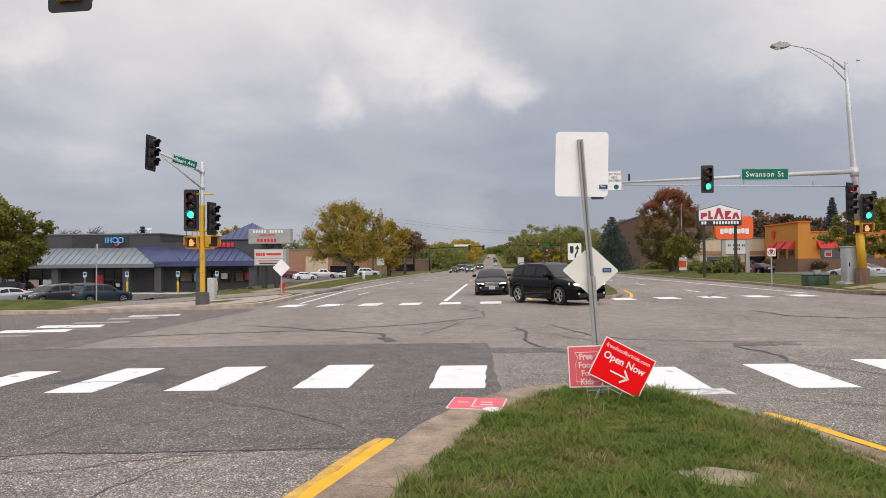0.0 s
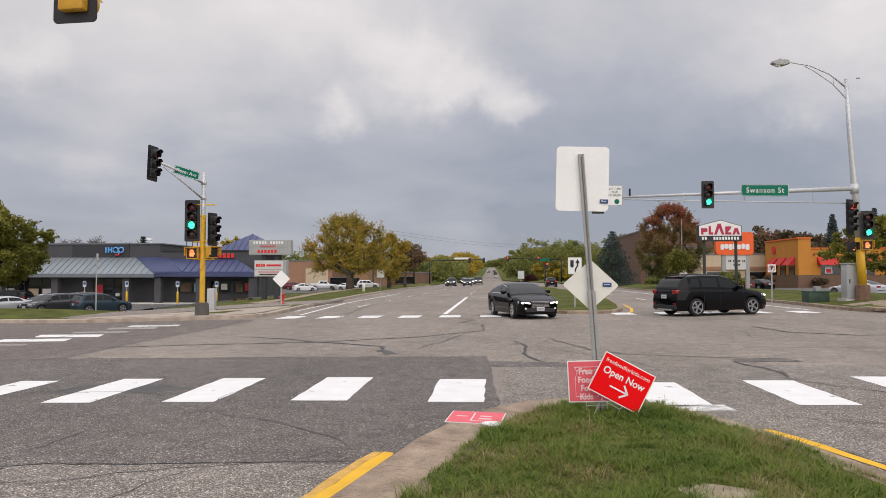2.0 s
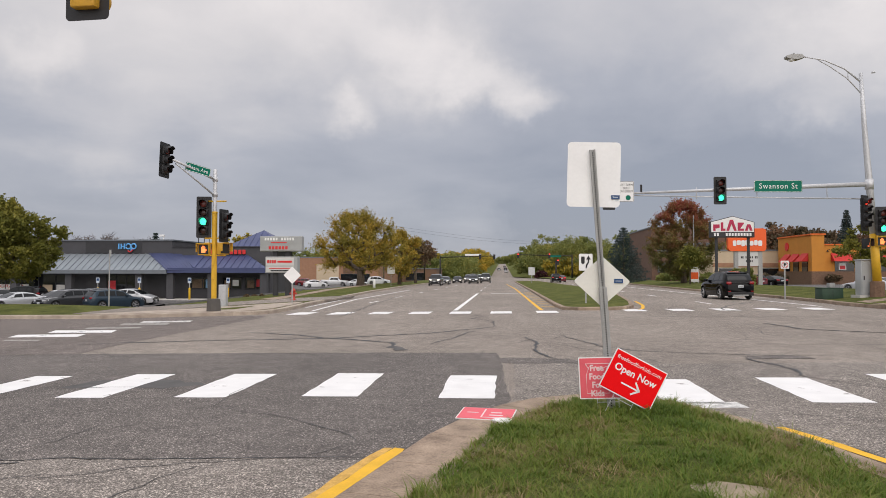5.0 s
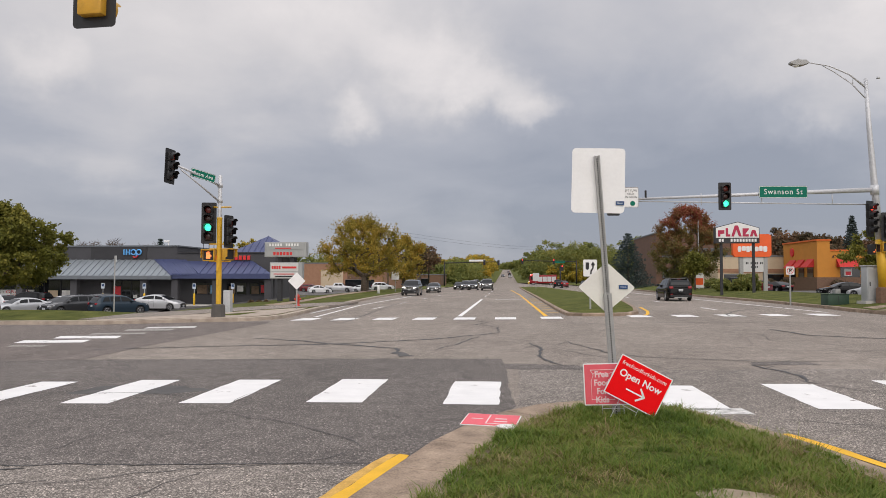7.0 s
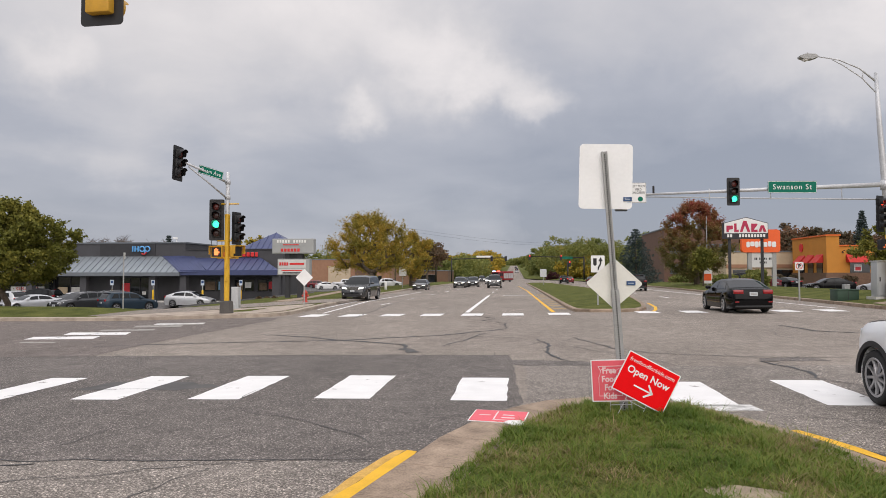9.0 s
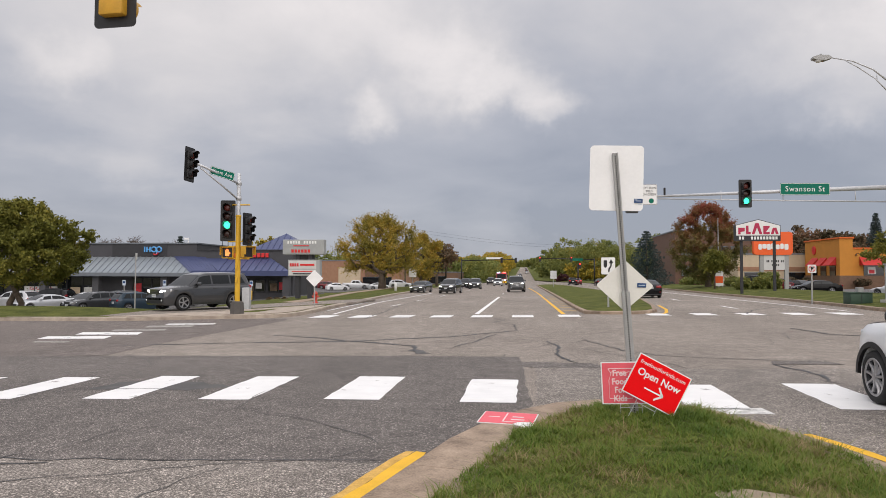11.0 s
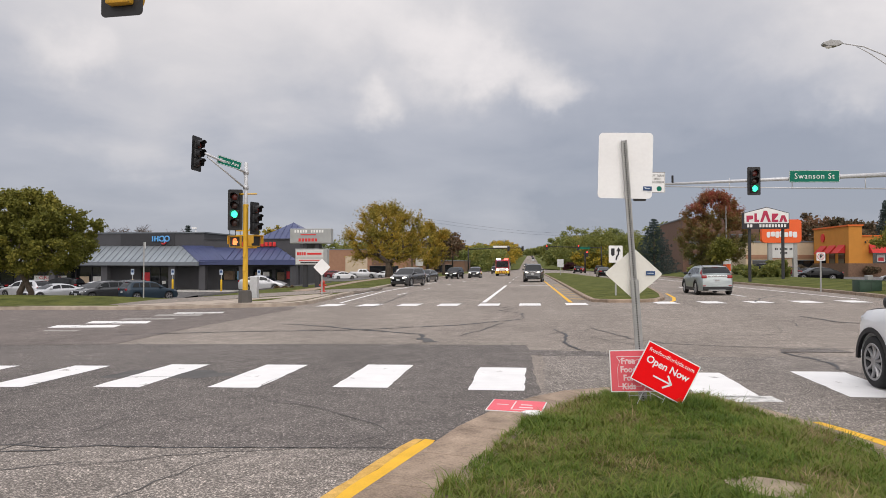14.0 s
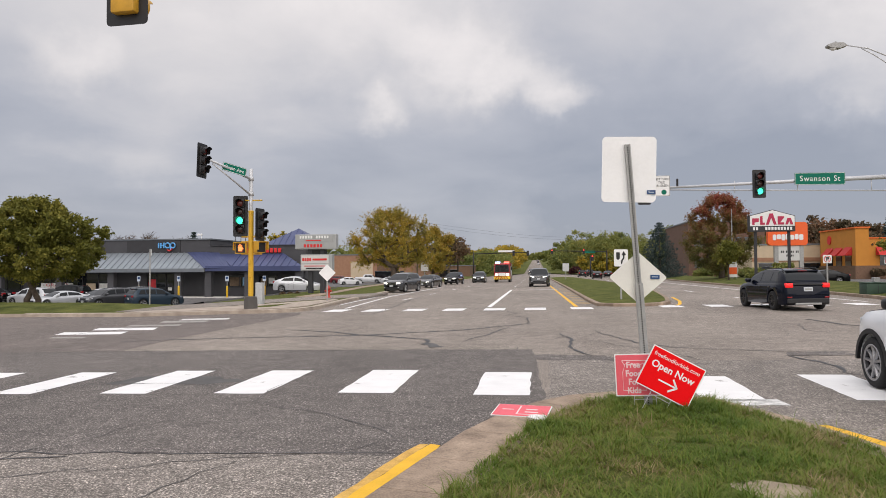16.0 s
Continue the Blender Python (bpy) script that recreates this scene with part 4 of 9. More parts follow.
def foliage(name, stops, rough=0.65, translucent=0.25, scale=0.45, tops=None):
    """Leaves: each takes its own tint between the stops."""
    m = bpy.data.materials.new(name)
    m.use_nodes = True
    nt = m.node_tree
    b = nt.nodes["Principled BSDF"]
    b.inputs["Roughness"].default_value = rough
    b.inputs["Specular IOR Level"].default_value = 0.2
    b.inputs["Subsurface Weight"].default_value = 0.0
    geo = nt.nodes.new("ShaderNodeNewGeometry")
    tc = nt.nodes.new("ShaderNodeTexCoord")
    n = nt.nodes.new("ShaderNodeTexNoise")
    n.inputs["Scale"].default_value, n.inputs["Detail"].default_value = scale, 3
    nt.links.new(tc.outputs["Object"], n.inputs["Vector"])
    add = nt.nodes.new("ShaderNodeMath")
    add.operation = "MULTIPLY_ADD"
    add.inputs[1].default_value = 0.45
    nt.links.new(geo.outputs["Random Per Island"], add.inputs[0])
    shift = nt.nodes.new("ShaderNodeMapRange")
    shift.inputs["From Min"].default_value, shift.inputs["From Max"].default_value = 0.3, 0.7
    shift.inputs["To Min"].default_value, shift.inputs["To Max"].default_value = 0.0, 0.55
    nt.links.new(n.outputs["Fac"], shift.inputs["Value"])
    nt.links.new(shift.outputs[0], add.inputs[2])
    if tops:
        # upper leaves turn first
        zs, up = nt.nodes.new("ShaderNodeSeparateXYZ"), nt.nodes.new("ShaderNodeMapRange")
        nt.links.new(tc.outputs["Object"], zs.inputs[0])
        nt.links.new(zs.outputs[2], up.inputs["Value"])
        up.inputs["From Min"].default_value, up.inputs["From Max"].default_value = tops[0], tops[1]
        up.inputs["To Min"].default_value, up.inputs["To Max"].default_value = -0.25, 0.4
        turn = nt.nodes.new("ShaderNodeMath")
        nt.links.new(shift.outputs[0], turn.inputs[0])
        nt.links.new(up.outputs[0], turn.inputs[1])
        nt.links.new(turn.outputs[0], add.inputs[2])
    r = nt.nodes.new("ShaderNodeValToRGB")
    els = r.color_ramp.elements
    while len(els) < len(stops):
        els.new(0.5)
    for e, (p, c) in zip(els, stops):
        e.position, e.color = p, (*c, 1)
    nt.links.new(add.outputs[0], r.inputs[0])
    nt.links.new(r.outputs[0], b.inputs["Base Color"])
    tr = nt.nodes.new("ShaderNodeBsdfTranslucent")
    nt.links.new(r.outputs[0], tr.inputs["Color"])
    mx = nt.nodes.new("ShaderNodeMixShader")
    mx.inputs[0].default_value = translucent
    nt.links.new(b.outputs[0], mx.inputs[1])
    nt.links.new(tr.outputs[0], mx.inputs[2])
    nt.links.new(mx.outputs[0], nt.nodes["Material Output"].inputs["Surface"])
    return m


M["leaf_green"] = foliage("leaf_olive_green", [(0.0, (0.075, 0.086, 0.016)), (0.5, (0.165, 0.165, 0.032)), (0.85, (0.28, 0.24, 0.046)), (1.0, (0.43, 0.29, 0.048))], translucent=0.22)
M["leaf_gold"] = foliage("leaf_golden", [(0.0, (0.16, 0.16, 0.035)), (0.4, (0.30, 0.245, 0.05)), (0.8, (0.52, 0.34, 0.055)), (1.0, (0.62, 0.37, 0.06))], translucent=0.35)
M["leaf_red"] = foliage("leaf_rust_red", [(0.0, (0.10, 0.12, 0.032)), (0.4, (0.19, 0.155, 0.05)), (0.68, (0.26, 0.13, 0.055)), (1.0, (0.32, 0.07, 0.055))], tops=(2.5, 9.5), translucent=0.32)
M["leaf_mid"] = foliage("leaf_far_green", [(0.0, (0.115, 0.145, 0.045)), (0.5, (0.21, 0.235, 0.07)), (0.85, (0.35, 0.32, 0.085)), (1.0, (0.48, 0.36, 0.08))], scale=0.11, translucent=0.35)
M["leaf_far_gold"] = foliage("leaf_far_gold", [(0.0, (0.12, 0.14, 0.03)), (0.35, (0.25, 0.22, 0.04)), (0.65, (0.50, 0.35, 0.045)), (1.0, (0.64, 0.36, 0.05))], scale=0.11)
M["leaf_brown"] = foliage("leaf_far_russet", [(0.0, (0.06, 0.06, 0.035)), (0.5, (0.14, 0.10, 0.06)), (1.0, (0.27, 0.13, 0.07))], scale=0.12)
M["needle"] = foliage("spruce_needles", [(0.0, (0.024, 0.038, 0.034)), (0.6, (0.055, 0.078, 0.072)), (1.0, (0.11, 0.145, 0.14))])
M["leaf_purple"] = foliage("leaf_dark_purple", [(0.0, (0.03, 0.012, 0.014)), (0.6, (0.07, 0.022, 0.026)), (1.0, (0.12, 0.035, 0.035))])
M["blade"] = foliage("grass_blades", [(0.0, (0.044, 0.086, 0.013)), (0.34, (0.115, 0.185, 0.028)), (0.62, (0.205, 0.245, 0.05)), (0.78, (0.265, 0.20, 0.095)), (1.0, (0.54, 0.40, 0.25))], translucent=0.35, scale=1.1)


# ---------------- trees ----------------
def leaf_mesh(name, centres, spread, per, size, rng, material, flat=0.0, shape=1.0):
    """Many small folded leaves scattered round clump centres."""
    c = np.repeat(np.asarray(centres, dtype=float), per, axis=0)
    n = len(c)
    sp = np.repeat(np.asarray(spread, dtype=float), per)[:, None] if np.ndim(spread) else spread
    c = c + np.clip(rng.normal(size=(n, 3)), -1.7, 1.7) * sp * np.array([1, 1, 0.75])
    u = rng.normal(size=(n, 3))
    u /= np.linalg.norm(u, axis=1)[:, None]
    w = rng.normal(size=(n, 3))
    v = np.cross(u, w)
    v /= np.linalg.norm(v, axis=1)[:, None]
    s = (size * rng.uniform(0.6, 1.35, n))[:, None]
    verts = np.stack([c - u * s, c + v * s * 0.55 * shape, c + u * s, c - v * s * 0.55 * shape], axis=1).reshape(-1, 3)
    me = bpy.data.meshes.new(name)
    me.vertices.add(len(verts))
    me.vertices.foreach_set("co", verts.ravel())
    me.loops.add(4 * n)
    me.loops.foreach_set("vertex_index", np.arange(4 * n))
    me.polygons.add(n)
    me.polygons.foreach_set("loop_start", np.arange(0, 4 * n, 4))
    me.update(calc_edges=True)
    me.materials.append(material)
    return me


def grow(rng, height, spread, trunk_h, limbs, trunk_r, lean=0.0, forks=3, flatness=0.6):
    """Trunk and limb polylines, and the tips where leaves sit."""
    lines, tips = [], []
    top = Vector((lean, 0, trunk_h))
    lines.append(([Vector((0, 0, -0.3)), Vector((lean * 0.3, 0, trunk_h * 0.5)), top], [trunk_r * 1.25, trunk_r, trunk_r * 0.85]))
    for i in range(limbs):
        a = 2 * math.pi * (i + rng.uniform(-0.3, 0.3)) / limbs
        up = rng.uniform(0.25, 1.0)
        reach = spread * (1.1 - 0.75 * up ** 2) * rng.uniform(0.75, 1.0)
        end = Vector((lean + reach * math.cos(a), reach * math.sin(a), trunk_h + (height - trunk_h) * (0.18 + 0.72 * up)))
        mid = top.lerp(end, 0.5) + Vector((0, 0, 0.12 * (height - trunk_h)))
        lines.append(([top - Vector((0, 0, trunk_h * 0.1)), mid, end], [trunk_r * 0.5, trunk_r * 0.27, trunk_r * 0.07]))
        tips.append(end)
        for j in range(forks):
            f = rng.uniform(0.35, 0.95)
            s = top.lerp(mid, f * 2) if f < 0.5 else mid.lerp(end, f * 2 - 1)
            d = Vector((rng.uniform(-1, 1), rng.uniform(-1, 1), rng.uniform(-0.35, 0.8))) * spread * 0.42
            e = s + d
            lines.append(([s, s.lerp(e, 0.5) + Vector((0, 0, 0.1)), e], [trunk_r * 0.2, trunk_r * 0.12, trunk_r * 0.04]))
            tips.append(e)
            tips.append(s.lerp(e, 0.6))
    return lines, tips


def tree(m, seed, height, spread, trunk_h, trunk_r, material, label, leaf=0.16, per=60, limbs=9, extra=60, clump=0.5, lean=0.0, group="trees", forks=4, low=0.0, name="tree", shape=1.0):
    rng = np.random.default_rng(seed)
    t = base(name, m, label, "tree", group)
    lines, tips = grow(rng, height, spread, trunk_h, limbs, trunk_r, lean, forks)
    bm = bmesh.new()
    for pts, rad in lines:
        tube(bm, pts, rad, 7)
    part("trunk", bm, M["bark"], t, "rough dark brown bark", smooth=True)
    # clumps fill an uneven dome round the limb tips
    cs = [tuple(p) for p in tips]
    mid_z, half_h = (height + trunk_h * (1 - low)) / 2, (height - trunk_h * (1 - low)) / 2
    while len(cs) < len(tips) + extra:
        d = rng.normal(size=3)
        d /= np.linalg.norm(d)
        lump = 0.80 + 0.28 * noise.noise(Vector(d * 2.3) + Vector((seed, 0, 0)))
        r = rng.uniform(0.35, 1.0) ** 0.45 * lump
        cs.append((lean + d[0] * spread * r, d[1] * spread * r, mid_z + d[2] * half_h * r))
    spreads = rng.uniform(0.6, 1.3, len(cs)) * clump
    share("crown", leaf_mesh("crown", cs, spreads, per, leaf, rng, material, shape=shape), t)
    return t


def leafy_tree(m, seed, profile, spread, bottom, height, trunk_h, trunk_r, material, label, nodes=150, twigs=6, twig=0.9, per=12, leaf=0.11, jitter=0.09, stems=1, lift=0.3, squash=1.0):
    """A tree grown to fill a crown: points of the crown join their nearest inner branch, leaves sit along outward twigs."""
    rng = np.random.default_rng(seed)
    t = base("tree", m, label, "tree", "trees")
    us, rs = [p[0] for p in profile], [p[1] for p in profile]
    pts = []
    while len(pts) < nodes:
        u, a = rng.uniform(0.0, 1.0), rng.uniform(0, 2 * math.pi)
        lump = 0.90 + 0.30 * noise.noise(Vector((math.cos(a) * 1.7 + seed, math.sin(a) * 1.7, u * 3.2)))
        r = spread * float(np.interp(u, us, rs)) * lump * math.sqrt(rng.uniform(0.06, 1.0))
        pts.append((r * math.cos(a), r * math.sin(a) * squash, bottom + (height - bottom) * u * (0.93 + 0.07 * lump)))
    fork = np.array((0.0, 0.0, trunk_h))
    pts = sorted(pts, key=lambda p: float(np.linalg.norm(np.array(p) - fork)))
    skel, up = [fork], [-1]
    for k in range(stems):
        a = 2 * math.pi * k / max(stems, 1) + 0.4
        skel.append(fork + np.array((math.cos(a) * spread * 0.16 * (stems > 1), math.sin(a) * spread * 0.16 * (stems > 1), (height - trunk_h) * 0.22)))
        up.append(0)
    for p in pts:
        q = np.array(p)
        arr = np.array(skel)
        cost = np.linalg.norm(arr - q, axis=1) + 0.25 * np.linalg.norm(arr - fork, axis=1) + 0.6 * np.maximum(0, arr[:, 2] - q[2])
        k = int(np.argmin(cost))
        mid_p = arr[k] * 0.45 + q * 0.55 + np.array((0, 0, 0.06 * np.linalg.norm(arr[k] - q)))
        skel.append(mid_p)
        up.append(k)
        skel.append(q)
        up.append(len(skel) - 2)
    load = [1] * len(skel)
    for k in range(len(skel) - 1, 0, -1):
        load[up[k]] += load[k]
    rad = [max(0.011, trunk_r * 0.95 * (w / load[0]) ** 0.5) for w in load]
    bm = bmesh.new()
    if stems > 1:
        for k in range(stems):
            foot = Vector(((k - (stems - 1) / 2) * trunk_r * 2.6, 0, -0.3))
            tube(bm, [foot, foot * 1.3 + Vector((0, 0, trunk_h * 0.55)), Vector(skel[1 + k])], [trunk_r * 0.95, trunk_r * 0.75, trunk_r * 0.5], 8)
    else:
        tube(bm, [(0, 0, -0.3), (0.02, 0, trunk_h * 0.5), Vector(fork)], [trunk_r * 1.3, trunk_r, trunk_r * 0.9], 9)
    for k in range(1, len(skel)):
        if (Vector(skel[k]) - Vector(skel[up[k]])).length > 0.03:
            tube(bm, [Vector(skel[up[k]]), Vector(skel[k])], [min(rad[up[k]], rad[k] * 1.5), rad[k]], 5)
    part("trunk", bm, M["bark"], t, "rough dark brown bark and limbs", smooth=True)
    heads = np.array(skel[1 + stems:])
    heart = np.array((0, 0, bottom + 0.3 * (height - bottom)))
    way = heads - heart
    way /= np.linalg.norm(way, axis=1)[:, None] + 1e-6
    h = np.repeat(heads, twigs, axis=0)
    w = np.repeat(way, twigs, axis=0) + rng.normal(size=(len(heads) * twigs, 3)) * 0.55 + np.array((0, 0, lift))
    w /= np.linalg.norm(w, axis=1)[:, None]
    ln = twig * rng.uniform(0.35, 1.2, len(h))
    f = rng.uniform(0.0, 1.0, (len(h), per))
    c = (h[:, None, :] + w[:, None, :] * (ln[:, None] * f)[:, :, None]).reshape(-1, 3)
    share("crown", leaf_mesh("crown", c, jitter, 1, leaf, rng, material), t)
    return t


def spruce(m, seed, height, radius, label, leaf=0.22, per=26, name="spruce_tree"):
    rng = np.random.default_rng(seed)
    t = base(name, m, label, "tree", "trees")
    bm = bmesh.new()
    tube(bm, [(0, 0, -0.3), (0, 0, height * 0.97)], [0.2, 0.02], 8)
    part("trunk", bm, M["bark"], t, smooth=True)
    cs, sp = [], []
    layers = int(height * 2.6)
    for i in range(layers):
        f = i / layers
        z = height * (0.05 + 0.94 * f)
        r = radius * (1 - f) ** 0.85 * rng.uniform(0.82, 1.1) + 0.05
        k = max(4, int(16 * (1 - f)) + 3)
        a0 = rng.uniform(0, 6.28)
        for j in range(k):
            a = a0 + 2 * math.pi * j / k
            rr = r * rng.uniform(0.8, 1.12)
            for q in (0.45, 0.75, 1.0):
                cs.append((rr * q * math.cos(a), rr * q * math.sin(a), z - 0.28 * q * rr * 0.6 + 0.1 * q * q * rr))
                sp.append(0.10 + 0.10 * radius * (1 - f) * (1.1 - q))
    share("crown", leaf_mesh("crown", cs, np.array(sp), per, leaf * 0.55, rng, M["needle"], shape=0.55), t)
    return t


def woods(name, seed, spots, material, label, leaf=0.6, per=60, category="woods"):
    """A distant stand of trees, one object: clumps heaped into uneven crowns on trunks."""
    rng = np.random.default_rng(seed)
    cs, sp = [], []
    for x, y, z, h, r in spots:
        lean_h = rng.uniform(0.85, 1.1)
        for _ in range(34):
            d = rng.normal(size=3)
            d /= np.linalg.norm(d)
            lump = 0.82 + 0.36 * noise.noise(Vector(d * 2.1) + Vector((x, y, 0)))
            q = rng.uniform(0.35, 1.0) ** 0.5 * lump
            cs.append((x + d[0] * r * q * (1.05 - 0.25 * d[2]), y + d[1] * r * q, z + h * lean_h * (0.54 + 0.46 * d[2] * q)))
            sp.append(r * rng.uniform(0.08, 0.17))
    me = leaf_mesh(name, cs, np.array(sp), per, leaf, rng, material)
    return tagged(new(name, me), label, category, kind="stuff")


# ---------------- signals and signs ----------------
def signal_head(parent, m, lit, sections=("red", "amber", "green"), backplate=True, housing="signal_black", label=""):
    """A traffic signal head, facing local -y: housing, each lens under its visor. lit: colours that glow."""
    n = len(sections)
    s = 0.355
    h = n * s
    bm = bmesh.new()
    for k in range(n):
        box(bm, -0.17, 0.17, 0.0, 0.2, h / 2 - (k + 1) * s + 0.006, h / 2 - k * s - 0.006, 0.025)
    head = part("signal_head", bm, M[housing], parent, label, m, auto=35)
    if backplate:
        bm = bmesh.new()
        prism(bm, rounded(0.60, h + 0.26, 0.06), 0.08, 0.09)
        part("backplate", bm, M["signal_black"], head)
    for k, c in enumerate(sections):
        z = h / 2 - (k + 0.5) * s
        bm = bmesh.new()
        lathe(bm, [(0.148, -0.004), (0.12, -0.028), (0.06, -0.042), (0.002, -0.046)], 20, "y")
        part("lens", bm, M["lens_" + c] if c in lit else M["lens_red_off" if c == "red" else "lens_off"], head, "glowing %s lens" % c if c in lit else "", pose(0, 0, z), smooth=True)
        bm = bmesh.new()
        N = 18
        inner_r, outer_r = 0.155, 0.166
        rings = []
        for i in range(N + 1):
            a = radians(-40 + 260 * i / N)
            d = 0.26 if 30 < -40 + 260 * i / N < 150 else 0.16
            rings.append([bm.verts.new((r * math.cos(a), y, r * math.sin(a))) for r, y in ((outer_r, 0.0), (outer_r, -d), (inner_r, -d), (inner_r, 0.0))])
        for a, b in zip(rings, rings[1:]):
            for j in range(4):
                bm.faces.new((a[j], a[(j + 1) % 4], b[(j + 1) % 4], b[j]))
        part("visor", bm, M["signal_black" if housing == "signal_black" else housing], head, "", pose(0, 0, z), auto=40)
    return head


def ped_head(parent, m, housing, hand=True):
    bm = bmesh.new()
    box(bm, -0.24, 0.24, 0, 0.2, -0.23, 0.23, 0.03)
    head = part("pedestrian_signal", bm, M[housing], parent, "pedestrian signal showing an orange hand" if hand else "", m, auto=35)
    bm = bmesh.new()
    box(bm, -0.2, 0.2, -0.008, 0.0, -0.19, 0.19)
    part("screen", bm, M["black"], head)
    if hand:
        bm = bmesh.new()
        box(bm, -0.085, 0.075, -0.016, -0.009, -0.13, 0.03)
        for k, (x, t) in enumerate(((-0.085, 0.11), (-0.043, 0.15), (-0.001, 0.155), (0.041, 0.12))):
            box(bm, x, x + 0.03, -0.016, -0.009, 0.025, t)
        box(bm, 0.07, 0.12, -0.016, -0.009, -0.05, 0.02)
        part("hand_symbol", bm, M["hand_orange"], head)
    bm = bmesh.new()
    box(bm, -0.26, 0.26, -0.16, 0.0, 0.225, 0.245)
    box(bm, -0.26, -0.245, -0.16, 0.0, -0.1, 0.225)
    box(bm, 0.245, 0.26, -0.16, 0.0, -0.1, 0.225)
    part("visor", bm, M[housing], head)
    return head


def plate_sign(parent, name, w, h, m, face, edge=None, thick=0.008, r=0.04, label=""):
    bm = bmesh.new()
    prism(bm, rounded(w, h, r), 0, thick)
    ob = part(name, bm, face, parent, label, m)
    if edge is not None:
        bm = bmesh.new()
        o, i = rounded(w - 0.02, h - 0.02, r * 0.9), rounded(w - 0.05, h - 0.05, r * 0.75)
        a = [bm.verts.new((p[0], -0.003, p[1])) for p in o]
        b = [bm.verts.new((p[0], -0.003, p[1])) for p in i]
        for k in range(len(a)):
            bm.faces.new((a[k], a[(k + 1) % len(a)], b[(k + 1) % len(a)], b[k]))
        part("border", bm, edge, ob)
    return ob


# north-west pole: short curved arm, four-section head, two pedestrian heads
sp = base("traffic_signal_pole", pose(-11.6, 27.0, 0.0), "yellow signal pole with a short steel arm and green light", "traffic signal")
bm = bmesh.new()
lathe(bm, [(0.30, -0.12), (0.28, 0.42), (0.25, 0.50), (0.12, 0.52)], 8)
part("footing", bm, M["concrete_grey"], sp, "grey tapered metal base", auto=30)
bm = bmesh.new()
lathe(bm, [(0.105, 0.5), (0.105, 3.95), (0.115, 3.96), (0.115, 4.02), (0.1, 4.03)], 16)
part("post", bm, M["signal_yellow"], sp, "yellow painted post", auto=40)
bm = bmesh.new()
lathe(bm, [(0.085, 4.03), (0.08, 5.72), (0.05, 5.76)], 16)
part("mast", bm, M["galv"], sp, auto=40)
bm = bmesh.new()
tube(bm, [(0, -0.02, 5.33), (-0.36, -1.0, 5.58), (-0.78, -2.05, 5.82)], [0.055, 0.05, 0.045], 10)
tube(bm, [(0, 0, 4.66), (-0.32, -0.85, 5.13), (-0.74, -1.9, 5.70)], [0.04, 0.035, 0.03], 8)
for z in (5.34, 4.72):
    tube(bm, [(0, 0, z - 0.08), (0, 0, z + 0.08)], 0.11, 12)
part("arm", bm, M["galv"], sp, "bent steel arm with a brace", smooth=True)
signal_head(sp, pose(-1.0, -2.1, 5.80, 0, 3, 80), (), label="signal head seen almost side on")
signal_head(sp, pose(-0.42, -0.12, 3.80, 0, 0, 10), ("green",), ("red", "amber", "green", "off"), label="four-section signal head showing green")
signal_head(sp, pose(0.48, -0.05, 3.45, 0, 0, 76), (), label="signal head turned to the side street")
ped_head(sp, pose(-0.40, -0.12, 2.49, 0, 0, 6), "signal_yellow")
ped_head(sp, pose(0.46, -0.05, 2.52, 0, 0, 62), "signal_amber", False)
for z in (2.25, 2.75, 2.95, 4.45):
    bm = bmesh.new()
    tube(bm, [(-0.4, -0.02, z), (0.48, 0.0, z)], 0.028, 8)
    part("bracket", bm, M["signal_yellow"], sp, smooth=True)
for z in (1.3, 1.85):
    bm = bmesh.new()
    box(bm, -0.05, 0.05, -0.16, -0.1, z, z + 0.18, 0.01)
    part("push_button", bm, M["signal_yellow"], sp)
ss = plate_sign(sp, "street_sign", 1.02, 0.33, pose(-0.25, -1.02, 5.60, 0, 11, 50), M["sign_green"], M["sign_white"], 0.02, 0.03, "green street name sign with white letters")
writing("lettering", "Beam Ave", 0.21, M["sign_white"], ss, pose(0, -0.004, 0), 0.002, 0.8, "white letters")

# north-east pole: long mast arm, luminaire
ne = base("traffic_signal_pole", pose(17.5, 34.0, 0.32), "tall steel signal pole with mast arm and street light", "traffic signal")
bm = bmesh.new()
lathe(bm, [(0.34, -0.3), (0.32, 0.75), (0.30, 0.85), (0.2, 0.87)], 8)
part("footing", bm, M["stone_base"], ne, "dark brown pole base", auto=30)
bm = bmesh.new()
tube(bm, [(0, 0, 0.85), (-0.12, 0, 3.1)], [0.19, 0.18], 16)
part("post", bm, M["signal_yellow"], ne, "yellow lower post", smooth=True)
bm = bmesh.new()
tube(bm, [(-0.12, 0, 3.1), (-0.28, 0, 5.6), (-0.45, 0, 8.2), (-0.57, 0, 10.72)], [0.165, 0.15, 0.115, 0.08], 16)
lathe(bm, [(0.0, 10.7), (0.09, 10.72), (0.06, 10.8)], 10)
part("mast", bm, M["galv"], ne, smooth=True)
bm = bmesh.new()
tube(bm, [(-0.57, 0, 10.3), (-1.3, 0, 10.95), (-2.2, 0, 11.38), (-3.2, 0, 11.58)], [0.045, 0.04, 0.036, 0.03], 8)
tube(bm, [(-0.52, 0, 9.7), (-1.2, 0, 10.5), (-2.0, 0, 11.1), (-2.5, 0, 11.40)], 0.028, 8)
for a, b in (((-1.15, 0, 10.45), (-1.15, 0, 10.83)),):
    tube(bm, [a, b], 0.02, 6)
part("lamp_arm", bm, M["galv"], ne, smooth=True)
bm = bmesh.new()
